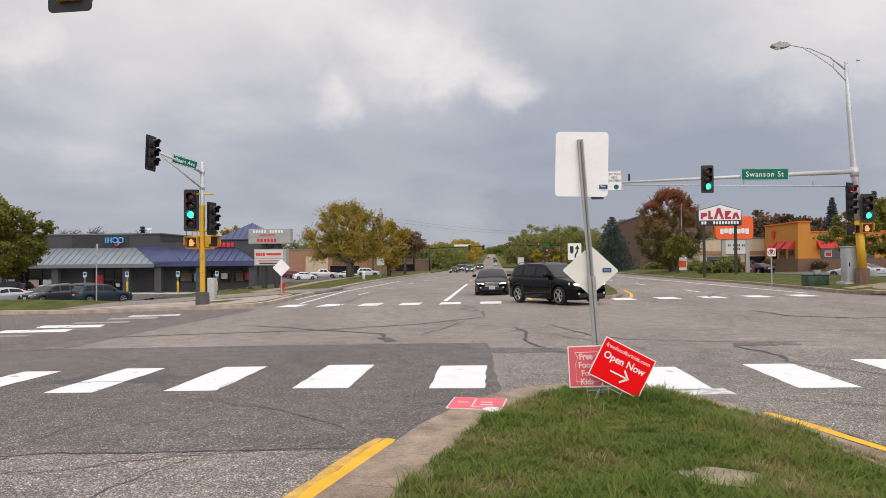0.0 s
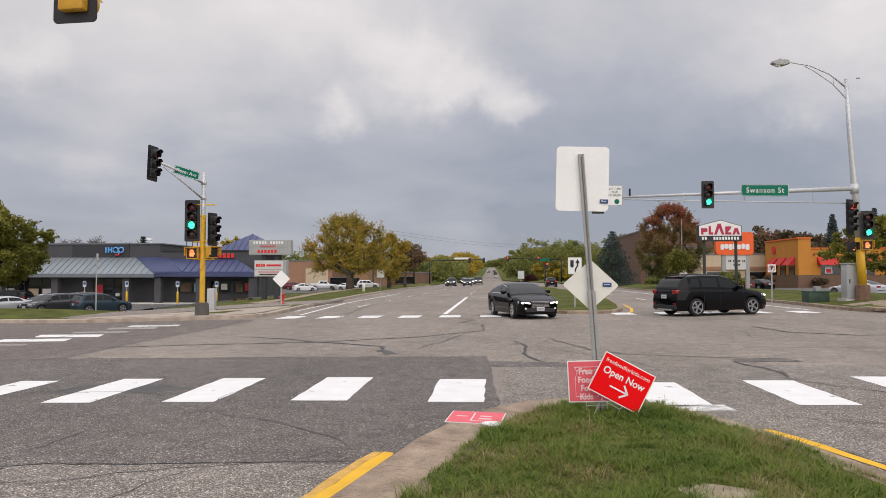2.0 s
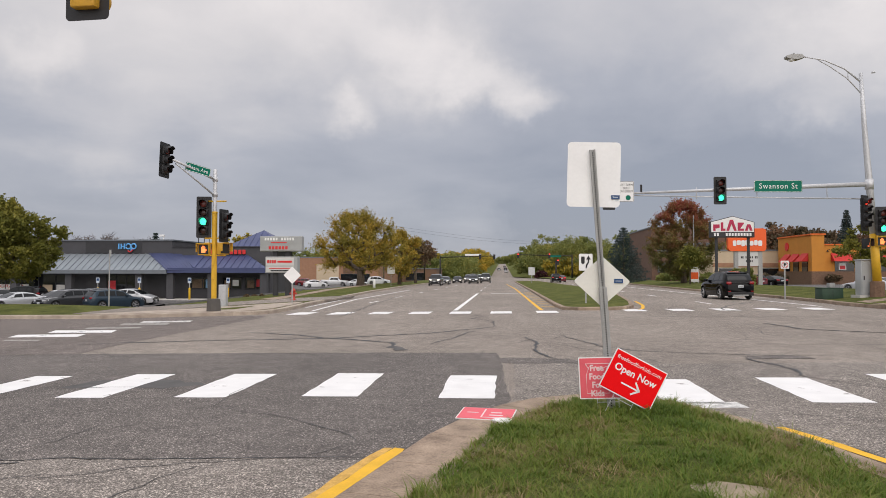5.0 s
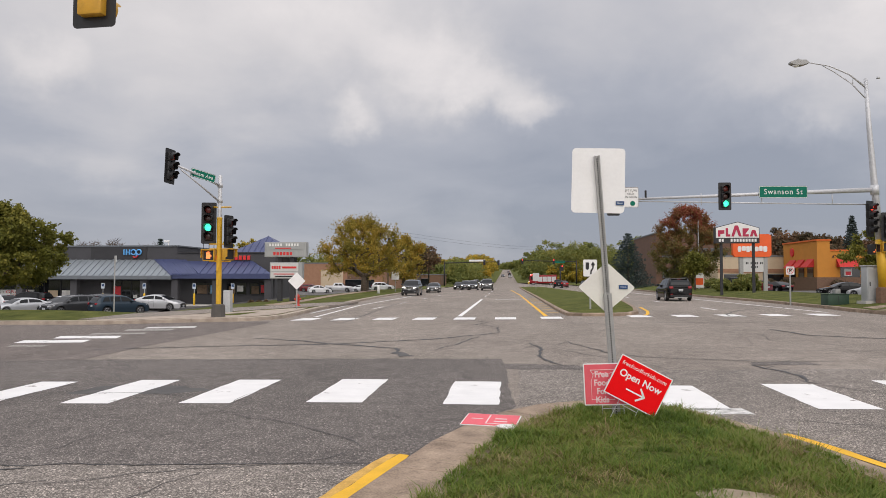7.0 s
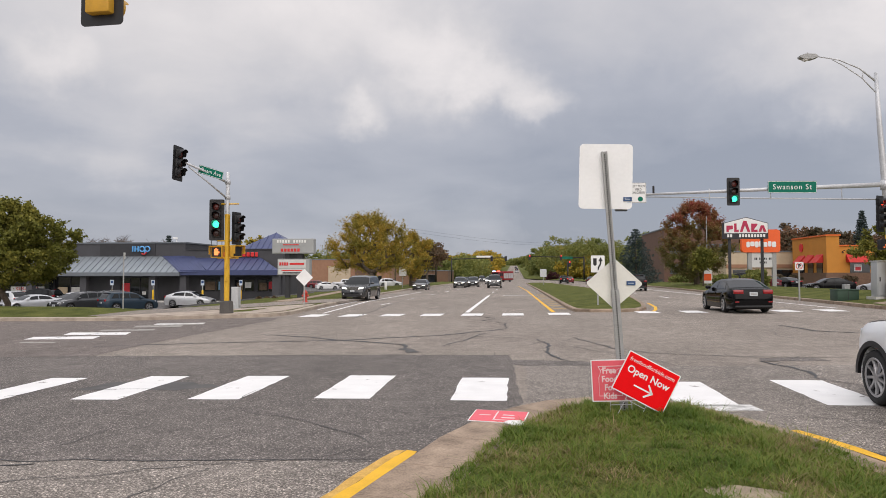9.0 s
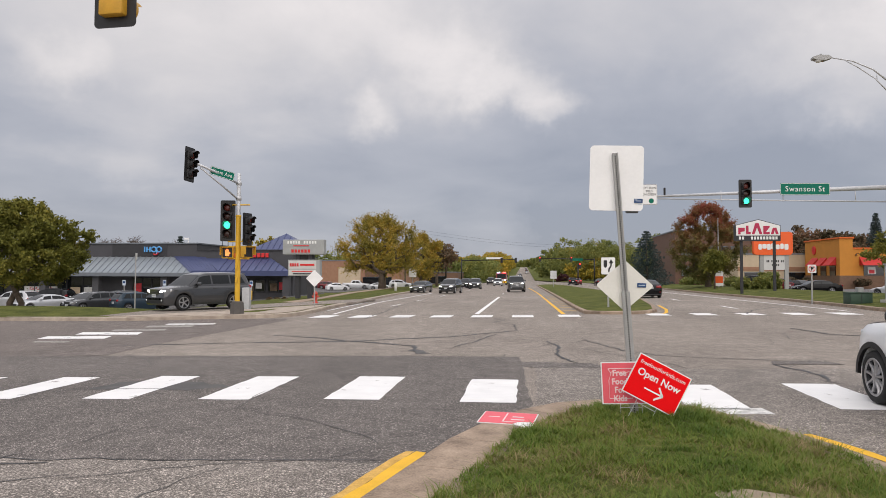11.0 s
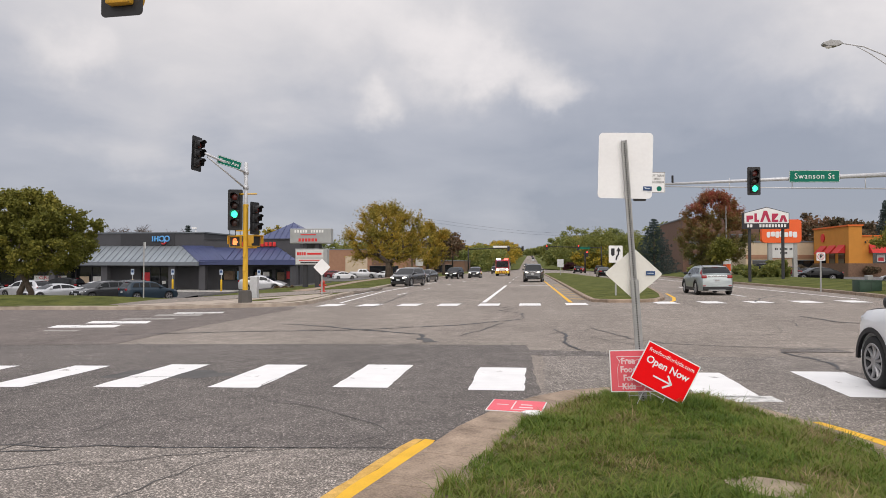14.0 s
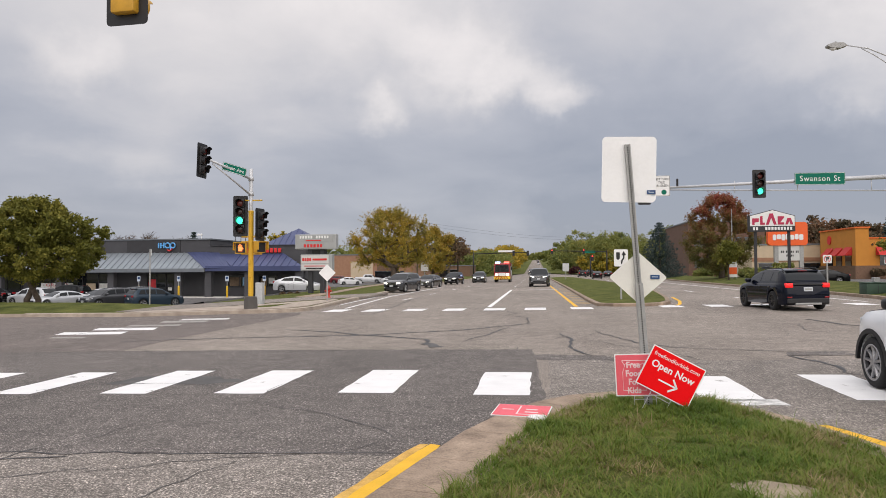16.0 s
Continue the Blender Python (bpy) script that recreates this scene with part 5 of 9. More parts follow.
prism(bm, [(-3.15, 11.52), (-3.3, 11.66), (-3.75, 11.68), (-4.0, 11.60), (-4.0, 11.52), (-3.8, 11.44), (-3.45, 11.42)], -0.17, 0.17)
lum = part("luminaire", bm, M["galv_dull"], ne, "cobra-head street light", auto=50)
bm = bmesh.new()
lathe(bm, [(0.16, 0.02), (0.13, -0.04), (0.05, -0.08)], 14)
part("globe", bm, M["sign_white"], lum, "", pose(-3.72, 0, 11.43), smooth=True)
tube_bm = bmesh.new()
lathe(tube_bm, [(0.04, 11.66), (0.04, 11.76), (0.02, 11.77)], 8)
part("photocell", tube_bm, M["galv_dull"], lum, "", pose(-3.6, 0, 0))
bm = bmesh.new()
tube(bm, [(-0.3, 0, 5.44), (-5, 0, 5.3), (-11.2, 0, 5.1)], [0.115, 0.09, 0.055], 12)
tube(bm, [(-0.35, -0.05, 4.74), (-6, -0.05, 4.86), (-11.2, -0.02, 4.99)], [0.032, 0.03, 0.028], 8)
for x in (-2.2, -5.4, -8.2):
    tube(bm, [(x, -0.03, 4.80), (x, 0, 5.35)], 0.02, 6)
tube(bm, [(-0.28, 0, 5.2), (-0.28, 0, 5.65)], 0.19, 14)
part("mast_arm", bm, M["galv"], ne, "long silver mast arm", smooth=True)
bm = bmesh.new()
lathe(bm, [(0.05, 5.15), (0.05, 5.5), (0.02, 5.52)], 8)
part("camera_mount", bm, M["dark_metal"], ne, "", pose(-10.8, 0, 0))
signal_head(ne, pose(-7.13, -0.2, 5.18, 0, 0, 2), ("green",), label="signal head on the arm showing green")
signal_head(ne, pose(-12.35, -0.2, 4.95, 0, 0, 2), ("green",), label="signal head at the arm's end")
signal_head(ne, pose(-0.60, -0.35, 4.05, 0, 0, 35), ("red",), ("red", "amber", "green", "off"), label="signal head showing red")
signal_head(ne, pose(0.10, -0.42, 3.68, 0, 0, -6), ("green",), label="signal head showing green")
ped_head(ne, pose(0.10, -0.3, 2.72, 0, 0, -6), "signal_yellow")
ped_head(ne, pose(-0.52, -0.3, 2.62, 0, 0, 40), "signal_black")
sw = plate_sign(ne, "street_sign", 2.2, 0.56, pose(-4.47, -0.16, 5.36, 0, 0.6, 0), M["sign_green"], M["sign_white"], 0.02, 0.05, "long green street name sign with white letters")
writing("lettering", "Swanson St", 0.36, M["sign_white"], sw, pose(0, -0.004, 0), 0.002, 1.75, "white letters", spacing=1.15)
ys = plate_sign(ne, "yield_sign", 0.76, 0.98, pose(-11.55, -0.16, 5.17), M["sign_white"], M["black"], 0.02, 0.05, "white sign with black words and a green disc")
writing("lettering", "LEFT TURN\nYIELD\nON GREEN", 0.155, M["black"], ys, pose(0, -0.004, 0.16), 0.002, 0.62)
bm = bmesh.new()
lathe(bm, [(0.12, -0.006), (0.002, -0.007)], 20, "y")
part("green_disc", bm, M["sign_green"], ys, "", pose(0.1, 0, -0.30))

# the near signal's underside hangs into the top of the view: post behind the camera, arm overhead
nw = base("near_signal_pole", pose(-11.5, 2.0, -0.1), "steel signal pole whose arm reaches over the lanes", "traffic signal")
bm = bmesh.new()
tube(bm, [(0, 0, 0), (0, 0, 6.6)], [0.18, 0.13], 14)
tube(bm, [(0, 0, 6.2), (3.0, 3.0, 6.25), (6.4, 6.02, 6.1)], [0.11, 0.09, 0.07], 12)
part("mast_arm", bm, M["galv"], nw, smooth=True)
signal_head(nw, pose(6.25, 6.35, 5.57, 0, 0, 180 - 4), (), label="amber signal housing on a black backplate, seen from behind", housing="signal_amber")

# keep-right sign post on the near median, seen from behind
KP = (1.17, 7.65)
kp = base("sign_post", pose(KP[0], KP[1], near_z(*KP) - 0.02, 0, 0, 0), "leaning steel post with sign plates seen from behind", "road sign")
lean = pose(0, 0, 0, 0, -3.8, 0)
bm = bmesh.new()
prof = [(-0.03, -0.02), (-0.018, -0.02), (-0.018, -0.006), (0.018, -0.006), (0.018, -0.02), (0.03, -0.02), (0.03, 0.02), (-0.03, 0.02)]
prism(bm, prof, -0.35, 2.83, plane="xy")
part("post", bm, M["galv_dull"], kp, "perforated grey steel post", lean)
bm = bmesh.new()
prism(bm, [(-0.042, -0.032), (-0.03, -0.036), (0.03, -0.036), (0.042, -0.032), (0.042, 0.0), (-0.042, 0.0)], -0.35, 1.32, plane="xy")
part("sleeve", bm, M["galv_dull"], kp, "thicker lower post sleeve", lean)
hole = bmesh.new()
lathe(hole, [(0.008, 0.0), (0.008, 0.004)], 8, "y")
hole_me = finish("hole", hole, M["black"])
for k in range(112):
    z = 0.05 + k * 0.0254
    if z < 2.8:
        share("hole", hole_me, kp, lean @ pose(0, -0.0405 if z < 1.32 else -0.0105, z))
bm = bmesh.new()
prism(bm, rounded(0.575, 0.715, 0.045, 6), 0.026, 0.034)
sb = part("sign_plate", bm, M["sign_back"], kp, "blank pale back of a rectangular sign", lean @ pose(0.0, 0, 2.56, 0, 5.4, 0))
bm = bmesh.new()
for x, z, w, h in ((0.238, -0.246, 0.09, 0.045),):
    box(bm, x - w / 2, x + w / 2, 0.018, 0.0235, z - h / 2, z + h / 2)
part("sticker", bm, M["sticker_blue"], sb, "small dark blue sticker")
bm = bmesh.new()
box(bm, 0.21, 0.265, 0.0175, 0.0185, -0.25, -0.243)
box(bm, 0.205, 0.225, 0.0175, 0.0185, -0.238, -0.23)
box(bm, 0.235, 0.275, 0.022, 0.0235, -0.285, -0.279)
pieces("sticker_bar", bm, M["sticker_pale"], sb)
bm = bmesh.new()
s2 = 0.47
prism(bm, rounded(s2, s2, 0.03, 5), 0.026, 0.034)
bmesh.ops.transform(bm, matrix=pose(0, 0, 0, 0, 45, 0), verts=bm.verts)
bmesh.ops.transform(bm, matrix=Matrix.Diagonal((0.925, 1, 0.83, 1)), verts=bm.verts)
dm = part("diamond_plate", bm, M["sign_cream"], kp, "pale weathered back of a diamond sign", lean @ pose(0.003, 0, 1.385, 0, 4.7, 0))
bm = bmesh.new()
box(bm, 0.13, 0.225, 0.018, 0.0235, -0.016, 0.03)
part("sticker", bm, M["sticker_blue"], dm, "small dark blue sticker")
bm = bmesh.new()
box(bm, 0.145, 0.21, 0.017, 0.0185, 0.004, 0.011)
pieces("sticker_bar", bm, M["sticker_pale"], dm)


# yard signs
def yard_sign(m, face, label, faded, up=True):
    t = base("yard_sign", m, label, "yard sign", "yard signs at the post")
    bm = bmesh.new()
    prism(bm, rounded(0.585, 0.44, 0.008, 2), 0, 0.006)
    panel = part("panel", bm, M["sign_white"], t, "white-edged plastic panel")
    bm = bmesh.new()
    prism(bm, rounded(0.562, 0.417, 0.004, 2), -0.0025, -0.0005)
    part("print", bm, face, panel, "red printed face")
    if up:
        bm = bmesh.new()
        for x in (-0.11, 0.11):
            tube(bm, [(x, 0.004, 0.15), (x, 0.004, -0.42)], 0.003, 6)
        tube(bm, [(-0.11, 0.004, -0.255), (0.11, 0.004, -0.255)], 0.003, 6)
        part("wire_stake", bm, M["galv"], t, "thin bent wire stake")
    return t, panel


ya, pa = yard_sign(pose(1.352, 7.36, 0.503, -2, 27.5, 3), M["red_plastic"], "tilted bright red yard sign with white words and an arrow", False)
writing("lettering", "Open Now", 0.105, M["sign_white"], pa, pose(0.0, -0.003, 0.045), 0.001, 0.47, "white bold words", bold=0.002)
writing("lettering", "freefoodforkids.com", 0.06, M["sign_white"], pa, pose(-0.0, -0.003, 0.147), 0.001, 0.50, "white words")
bm = bmesh.new()
box(bm, -0.10, 0.10, -0.006, -0.003, -0.094, -0.078)
for sgn in (-1, 1):
    prism(bm, [(0.115, -0.086 + sgn * 0.004), (0.10, -0.086 - sgn * 0.012), (0.03, -0.086 + sgn * 0.062), (0.042, -0.086 + sgn * 0.076)], -0.006, -0.003)
part("arrow", bm, M["sign_white"], pa, "white arrow")
yb, pb = yard_sign(pose(1.10, 7.47, 0.50, -1, -2.5, -3), M["pink_plastic"], "faded pink-red yard sign with a bag outline", True)
writing("lettering", "Free\nFood\nFor\nKids", 0.088, M["pink_line"], pb, pose(-0.105, -0.003, -0.03), 0.001, 0.16, "pale words", bold=0.003)
bm = bmesh.new()
pts = [(-0.22, 0.15), (-0.19, 0.10), (-0.215, 0.03), (-0.215, -0.16), (0.02, -0.16), (0.02, 0.03), (0.0, 0.10), (0.03, 0.15)]
tube(bm, [(x, -0.004, z) for x, z in pts + pts[:1]], 0.004, 5)
zig = [(-0.2 + 0.028 * k, 0.105 + (0.018 if k % 2 else 0)) for k in range(9)]
tube(bm, [(x, -0.004, z) for x, z in zig], 0.003, 5)
part("bag_outline", bm, M["pink_line"], pb, "pale bag drawing")
yc, pc = yard_sign(pose(-0.17, 7.38, 0.118, -86, 0, -9), M["pink_plastic"], "faded red yard sign lying on the kerb", True, False)
bm = bmesh.new()
box(bm, -0.21, -0.09, -0.006, -0.003, 0.0, 0.02)
box(bm, -0.04, 0.2, -0.006, -0.003, -0.16, -0.145)
box(bm, -0.04, -0.025, -0.006, -0.003, -0.16, 0.16)
box(bm, 0.04, 0.16, -0.006, -0.003, 0.02, 0.05)
box(bm, 0.04, 0.18, -0.006, -0.003, -0.08, -0.05)
pieces("print_mark", bm, M["pink_line"], pc)
# plastic scrap beside it
rng = np.random.default_rng(5)
bm = bmesh.new()
bmesh.ops.create_icosphere(bm, subdivisions=3, radius=0.07)
for v in bm.verts:
    v.co *= 1 + 0.35 * noise.noise(v.co * 22)
    v.co.z *= 0.45
    v.co.x *= 1.5
thing("plastic_scrap", bm, M["sign_white"], "crumpled scrap of white plastic on the kerb", "litter", at=pose(0.0, 6.98, 0.132), smooth=True)
# ---------------- restaurant row, north-west ----------------
bm = bmesh.new()
grid = [[bm.verts.new((x, y, max(west_z(x, y) + 0.05, -0.97) if y > 59 else west_z(x, y) + 0.05)) for x in (-78, -64, -49, -39, -33, -28, -24, -20.5, -19.5)] for y in (38.6, 40, 44, 49, 55, 58.5, 59.24, 66)]
for a, b in zip(grid, grid[1:]):
    for k in range(8):
        bm.faces.new((a[k], a[k + 1], b[k + 1], b[k]))
rim = [r[-1] for r in grid]
low = [bm.verts.new(v.co - Vector((-0.4, 0, 1.2))) for v in rim]
for k in range(len(rim) - 1):
    bm.faces.new((rim[k], rim[k + 1], low[k + 1], low[k]))
thing("car_park_west", bm, M["lot"], "grey asphalt car park below the verge", "pavement", kind="structure")
bm = bmesh.new()
box(bm, -60, -20.6, 59.25, 63.2, -1.9, -0.93, 0.03)
thing("pavement_shops", bm, M["pale_concrete"], "pale concrete walk along the shop fronts", "pavement", kind="structure")
rest = base("restaurant", pose(0, 0, -1.15), "low charcoal restaurant with a seamed blue and grey roof", "building")
BZ = 1.15


def wall_box(name, x0, x1, y0, y1, z0, z1, material, parent=None, label="", bevel=0.0):
    bm = bmesh.new()
    box(bm, x0, x1, y0, y1, z0 + BZ, z1 + BZ, bevel)
    return part(name, bm, material, parent or rest, label)


wall_box("wall", -62, -31.2, 63, 80, -1.6, 4.5, M["wall_dark"])
wall_box("wall", -31.2, -21.6, 62.9, 69, -1.6, 3.85, M["wall_dark"])
wall_box("parapet_cap", -62.1, -31.1, 62.9, 80.1, 4.5, 4.62, M["fascia"])
wall_box("parapet_cap", -31.1, -21.5, 62.8, 69.1, 3.85, 3.95, M["wall_char"])
wall_box("panel", -39.8, -34.2, 62.94, 63.0, 3.3, 4.5, M["wall_char"], label="darker panel behind the logo")
wall_box("soffit", -60, -21.5, 60.9, 63, 1.40, 1.48, M["wall_char"])


def seam_roof(x0, x1, y_eave, z_eave, y_top, z_top, material, hip_left=0.0, hip_right=0.0, label="", gap=0.62):
    """A standing-seam metal slope with raised ribs."""
    bm = bmesh.new()
    a, b = Vector((x0, y_eave, z_eave + BZ)), Vector((x1, y_eave, z_eave + BZ))
    c, d = Vector((x1 - hip_right, y_top, z_top + BZ)), Vector((x0 + hip_left, y_top, z_top + BZ))
    vs = [bm.verts.new(v) for v in (a, b, c, d)]
    bm.faces.new(vs)
    low = [bm.verts.new(v - Vector((0, 0, 0.12))) for v in (a, b, c, d)]
    for k in range(4):
        bm.faces.new((vs[k], low[k], low[(k + 1) % 4], vs[(k + 1) % 4]))
    slope = part("roof_slope", bm, material, rest, label)
    n = int((x1 - x0) / gap)
    for k in range(n + 1):
        x = x0 + 0.05 + (x1 - x0 - 0.1) * k / n
        top_f = 1.0
        if x < x0 + hip_left:
            top_f = (x - x0) / hip_left
        if x > x1 - hip_right and hip_right:
            top_f = min(top_f, (x1 - x) / hip_right)
        if top_f < 0.05:
            continue
        rib = bmesh.new()
        p = Vector((x, y_eave, z_eave + BZ))
        q = Vector((x, y_eave + (y_top - y_eave) * top_f, z_eave + BZ + (z_top - z_eave) * top_f))
        w, h = 0.03, 0.07
        ring = [[rib.verts.new(e + Vector((s * w, 0, z))) for s, z in ((-1, 0), (-1, h), (1, h), (1, 0))] for e in (p, q)]
        for j in range(4):
            rib.faces.new((ring[0][j], ring[0][(j + 1) % 4], ring[1][(j + 1) % 4], ring[1][j]))
        rib.faces.new(ring[0])
        rib.faces.new(ring[1])
        part("roof_seam", rib, material, slope)
    return slope


seam_roof(-60, -30.6, 60.6, 1.72, 62.95, 3.25, M["roof_grey"], 0, 2.9, "pale grey standing-seam roof slope")
seam_roof(-28.0, -21.2, 60.75, 1.92, 62.95, 3.14, M["roof_blue"], -2.3, 2.6, "glossy blue standing-seam roof slope")
# the hip between them turns blue
bm = bmesh.new()
vs = [bm.verts.new((x, y, z + BZ)) for x, y, z in ((-30.6, 60.55, 1.74), (-28.0, 60.7, 1.78), (-30.3, 62.98, 3.3), (-33.5, 62.93, 3.3))]
bm.faces.new(vs)
hip = part("roof_hip", bm, M["roof_blue"], rest)
for k in range(9):
    f = (k + 0.5) / 9
    foot, head = Vector((-30.6, 60.55, 1.74 + BZ)).lerp(Vector((-28.0, 60.7, 1.78 + BZ)), f), Vector((-33.5, 62.93, 3.3 + BZ)).lerp(Vector((-30.3, 62.98, 3.3 + BZ)), f)
    bm = bmesh.new()
    tube(bm, [foot, head], 0.03, 5)
    part("roof_seam", bm, M["roof_blue"], hip)
wall_box("fascia", -60.1, -30.55, 60.55, 60.75, 1.38, 1.72, M["fascia"])
wall_box("fascia", -30.55, -21.1, 60.68, 60.9, 1.46, 1.92, M["roof_blue"], label="dark blue fascia board")
for x in (-52, -45.6, -40.2, -33.4, -30.4, -26.5, -21.6):
    wall_box("pillar", x - 0.32, x + 0.32, 60.95, 61.5, -1.6, 1.40, M["wall_dark"], bevel=0.03)
# shop fronts


def shop_window(x0, x1, z0, z1, y=62.86, bars=2, posters=()):
    bmw = bmesh.new()
    box(bmw, x0, x1, y, y + 0.06, z0 + BZ, z1 + BZ)
    wn_ = part("window", bmw, M["glass_dark"], rest, "dark shop window")
    fr = bmesh.new()
    for k in range(bars + 1):
        x = x0 + (x1 - x0) * k / bars
        box(fr, x - 0.04, x + 0.04, y - 0.05, y, z0 + BZ, z1 + BZ)
    for z in (z0, z1):
        box(fr, x0 - 0.04, x1 + 0.04, y - 0.055, y, z - 0.04 + BZ, z + 0.04 + BZ)
    part("window_frame", fr, M["wall_char"], wn_)
    for px0, px1, pz0, pz1, key in posters:
        pm = bmesh.new()
        box(pm, px0, px1, y - 0.03, y - 0.02, pz0 + BZ, pz1 + BZ)
        part("poster", pm, M[key], wn_)
    return wn_


gw = shop_window(-49.5, -41, -0.9, 1.3, bars=5, posters=((-48.9, -45.4, -0.5, 0.35, "poster_white"), (-44.0, -43.0, -0.4, 0.3, "beige"), (-42.6, -41.5, -0.4, 0.3, "poster_white")))
writing("lettering", "GRAND\nOPENING", 0.42, M["poster_red"], gw, pose(-47.15, 62.82, -0.07 + BZ), 0.005, 2.9, "red words on a white banner")
shop_window(-57.5, -51, -0.9, 1.3, bars=4, posters=((-56.5, -55.6, -0.3, 0.4, "poster_white"),))
shop_window(-37.6, -34.6, -1.0, 1.25, bars=3, posters=((-37.4, -36.6, -0.9, 0.7, "poster_red"), (-35.4, -35.0, -0.4, -0.1, "poster_white")))
shop_window(-29.3, -26.9, -0.05, 1.05, bars=2, posters=((-29.1, -28.0, 0.05, 0.85, "shop_inside"), (-27.8, -27.05, 0.05, 0.85, "poster_blue")))
shop_window(-26.2, -24.3, -0.05, 1.05, bars=2, posters=((-25.2, -24.6, 0.25, 0.8, "poster_white"), (-26.0, -25.4, 0.05, 0.75, "shop_inside")))
shop_window(-24.0, -21.9, -0.05, 1.05, bars=2, posters=((-22.9, -22.1, 0.15, 0.85, "poster_red"), (-23.8, -23.1, 0.05, 0.75, "shop_inside")))
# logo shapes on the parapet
lg = base("wall_logo", pose(-35.6, 62.88, 3.95) @ Matrix.Diagonal((0.86, 1, 0.86, 1)), "light blue block logo with a red curved stroke", "sign")
bm = bmesh.new()
box(bm, -1.0, -0.86, -0.1, 0, -0.28, 0.32, 0.02)
box(bm, -0.72, -0.58, -0.1, 0, -0.28, 0.32, 0.02)
box(bm, -0.36, -0.22, -0.1, 0, -0.28, 0.32, 0.02)
box(bm, -0.58, -0.36, -0.1, 0, -0.04, 0.08, 0.02)
pieces("letter_shape", bm, M["logo_blue"], lg)
bm = bmesh.new()
for cx, r in ((0.16, 0.28), (0.78, 0.28)):
    tube(bm, [(cx + r * math.cos(a), -0.05, 0.02 + r * math.sin(a)) for a in (2 * math.pi * k / 16 for k in range(17))], 0.075, 6, False)
box(bm, 0.44, 0.56, -0.1, 0, -0.5, 0.2, 0.02)
pieces("ring_shape", bm, M["logo_blue"], lg)
bm = bmesh.new()
tube(bm, [(0.1 + 0.62 * t, -0.06, -0.42 - 0.22 * math.sin(math.pi * t) + 0.12 * t) for t in (k / 10 for k in range(11))], [0.02] + [0.07] * 9 + [0.02], 6)
part("curved_stroke", bm, M["logo_red"], lg)
rs = base("wall_letters", pose(-25.8, 62.8, 3.2), "row of small red letter shapes on the parapet", "sign")
for k in range(10):
    bm = bmesh.new()
    box(bm, -0.15, 0.15, -0.08, 0, 0, 0.42, 0.03)
    part("letter_shape", bm, M["logo_red"], rs, "", pose(-1.9 + 0.4 * k, 0, 0))
# tower with pyramid roof
bm = bmesh.new()
box(bm, -27.0, -21.7, 65, 70, -1 + BZ, 3.9 + BZ)
part("tower", bm, M["wall_dark"], rest)
bm = bmesh.new()
apex = bm.verts.new((-23.9, 67.6, 5.75 + BZ))
cs4 = [bm.verts.new((x, y, 3.8 + BZ)) for x, y in ((-27.2, 64.8), (-20.6, 64.8), (-20.6, 70.4), (-27.2, 70.4))]
for k in range(4):
    bm.faces.new((cs4[k], cs4[(k + 1) % 4], apex))
bm.faces.new(cs4)
pyr = part("tower_roof", bm, M["roof_blue"], rest, "blue pyramid roof")
bm = bmesh.new()
for k in range(11):
    f = (k + 0.5) / 11
    x = -27.2 + 6.6 * f
    top = 1 - abs(f - 0.5) * 2
    bm = bmesh.new()
    tube(bm, [(x, 64.82, 3.84 + BZ), (x, 64.8 + 2.8 * top, 3.84 + 1.93 * top + BZ)], 0.035, 4)
    part("roof_seam", bm, M["roof_blue"], pyr)
bm = bmesh.new()
for x in (-30.0, -29.4, -28.9):
    tube(bm, [(x, 66, 3.8 + BZ), (x, 66, 5.1 + BZ)], 0.035, 5)
tube(bm, [(-30.0, 66, 5.1 + BZ), (-28.9, 66, 5.1 + BZ)], 0.03, 5)
part("roof_rack", bm, M["dark_metal"], rest)
bm = bmesh.new()
tube(bm, [(-33.6, 66, 4.5 + BZ), (-33.6, 66, 5.1 + BZ)], 0.05, 6)
box(bm, -34.0, -33.5, 65.9, 66.1, 5.05 + BZ, 5.25 + BZ, 0.02)
part("floodlight", bm, M["sign_white"], rest)


def bollard(m, sign=True):
    t = base("bollard", m, "yellow bollard with a small blue parking sign", "bollard", "parking bollards")
    bm = bmesh.new()
    lathe(bm, [(0.09, -0.2), (0.09, 1.0), (0.06, 1.06), (0.01, 1.08)], 12)
    part("post", bm, M["bollard"], t, smooth=True)
    bm = bmesh.new()
    tube(bm, [(0, 0, 1.05), (0, 0, 1.9)], 0.025, 6)
    part("sign_stem", bm, M["galv"], t)
    bm = bmesh.new()
    prism(bm, rounded(0.32, 0.48, 0.03, 3), -0.03, -0.022)
    pl = part("sign_panel", bm, M["sticker_pale"], t)
    pl.matrix_basis = pose(0, 0, 1.72)
    bm = bmesh.new()
    box(bm, -0.11, 0.11, -0.034, -0.031, -0.05, 0.17)
    part("symbol", bm, M["sticker_blue"], pl)
    return t


b0 = bollard(pose(-36.4, 59.5, -0.93))
for x in (-32.0, -27.4, -23.9):
    copy_thing(b0, pose(x * 1.015, 59.5, -0.93))

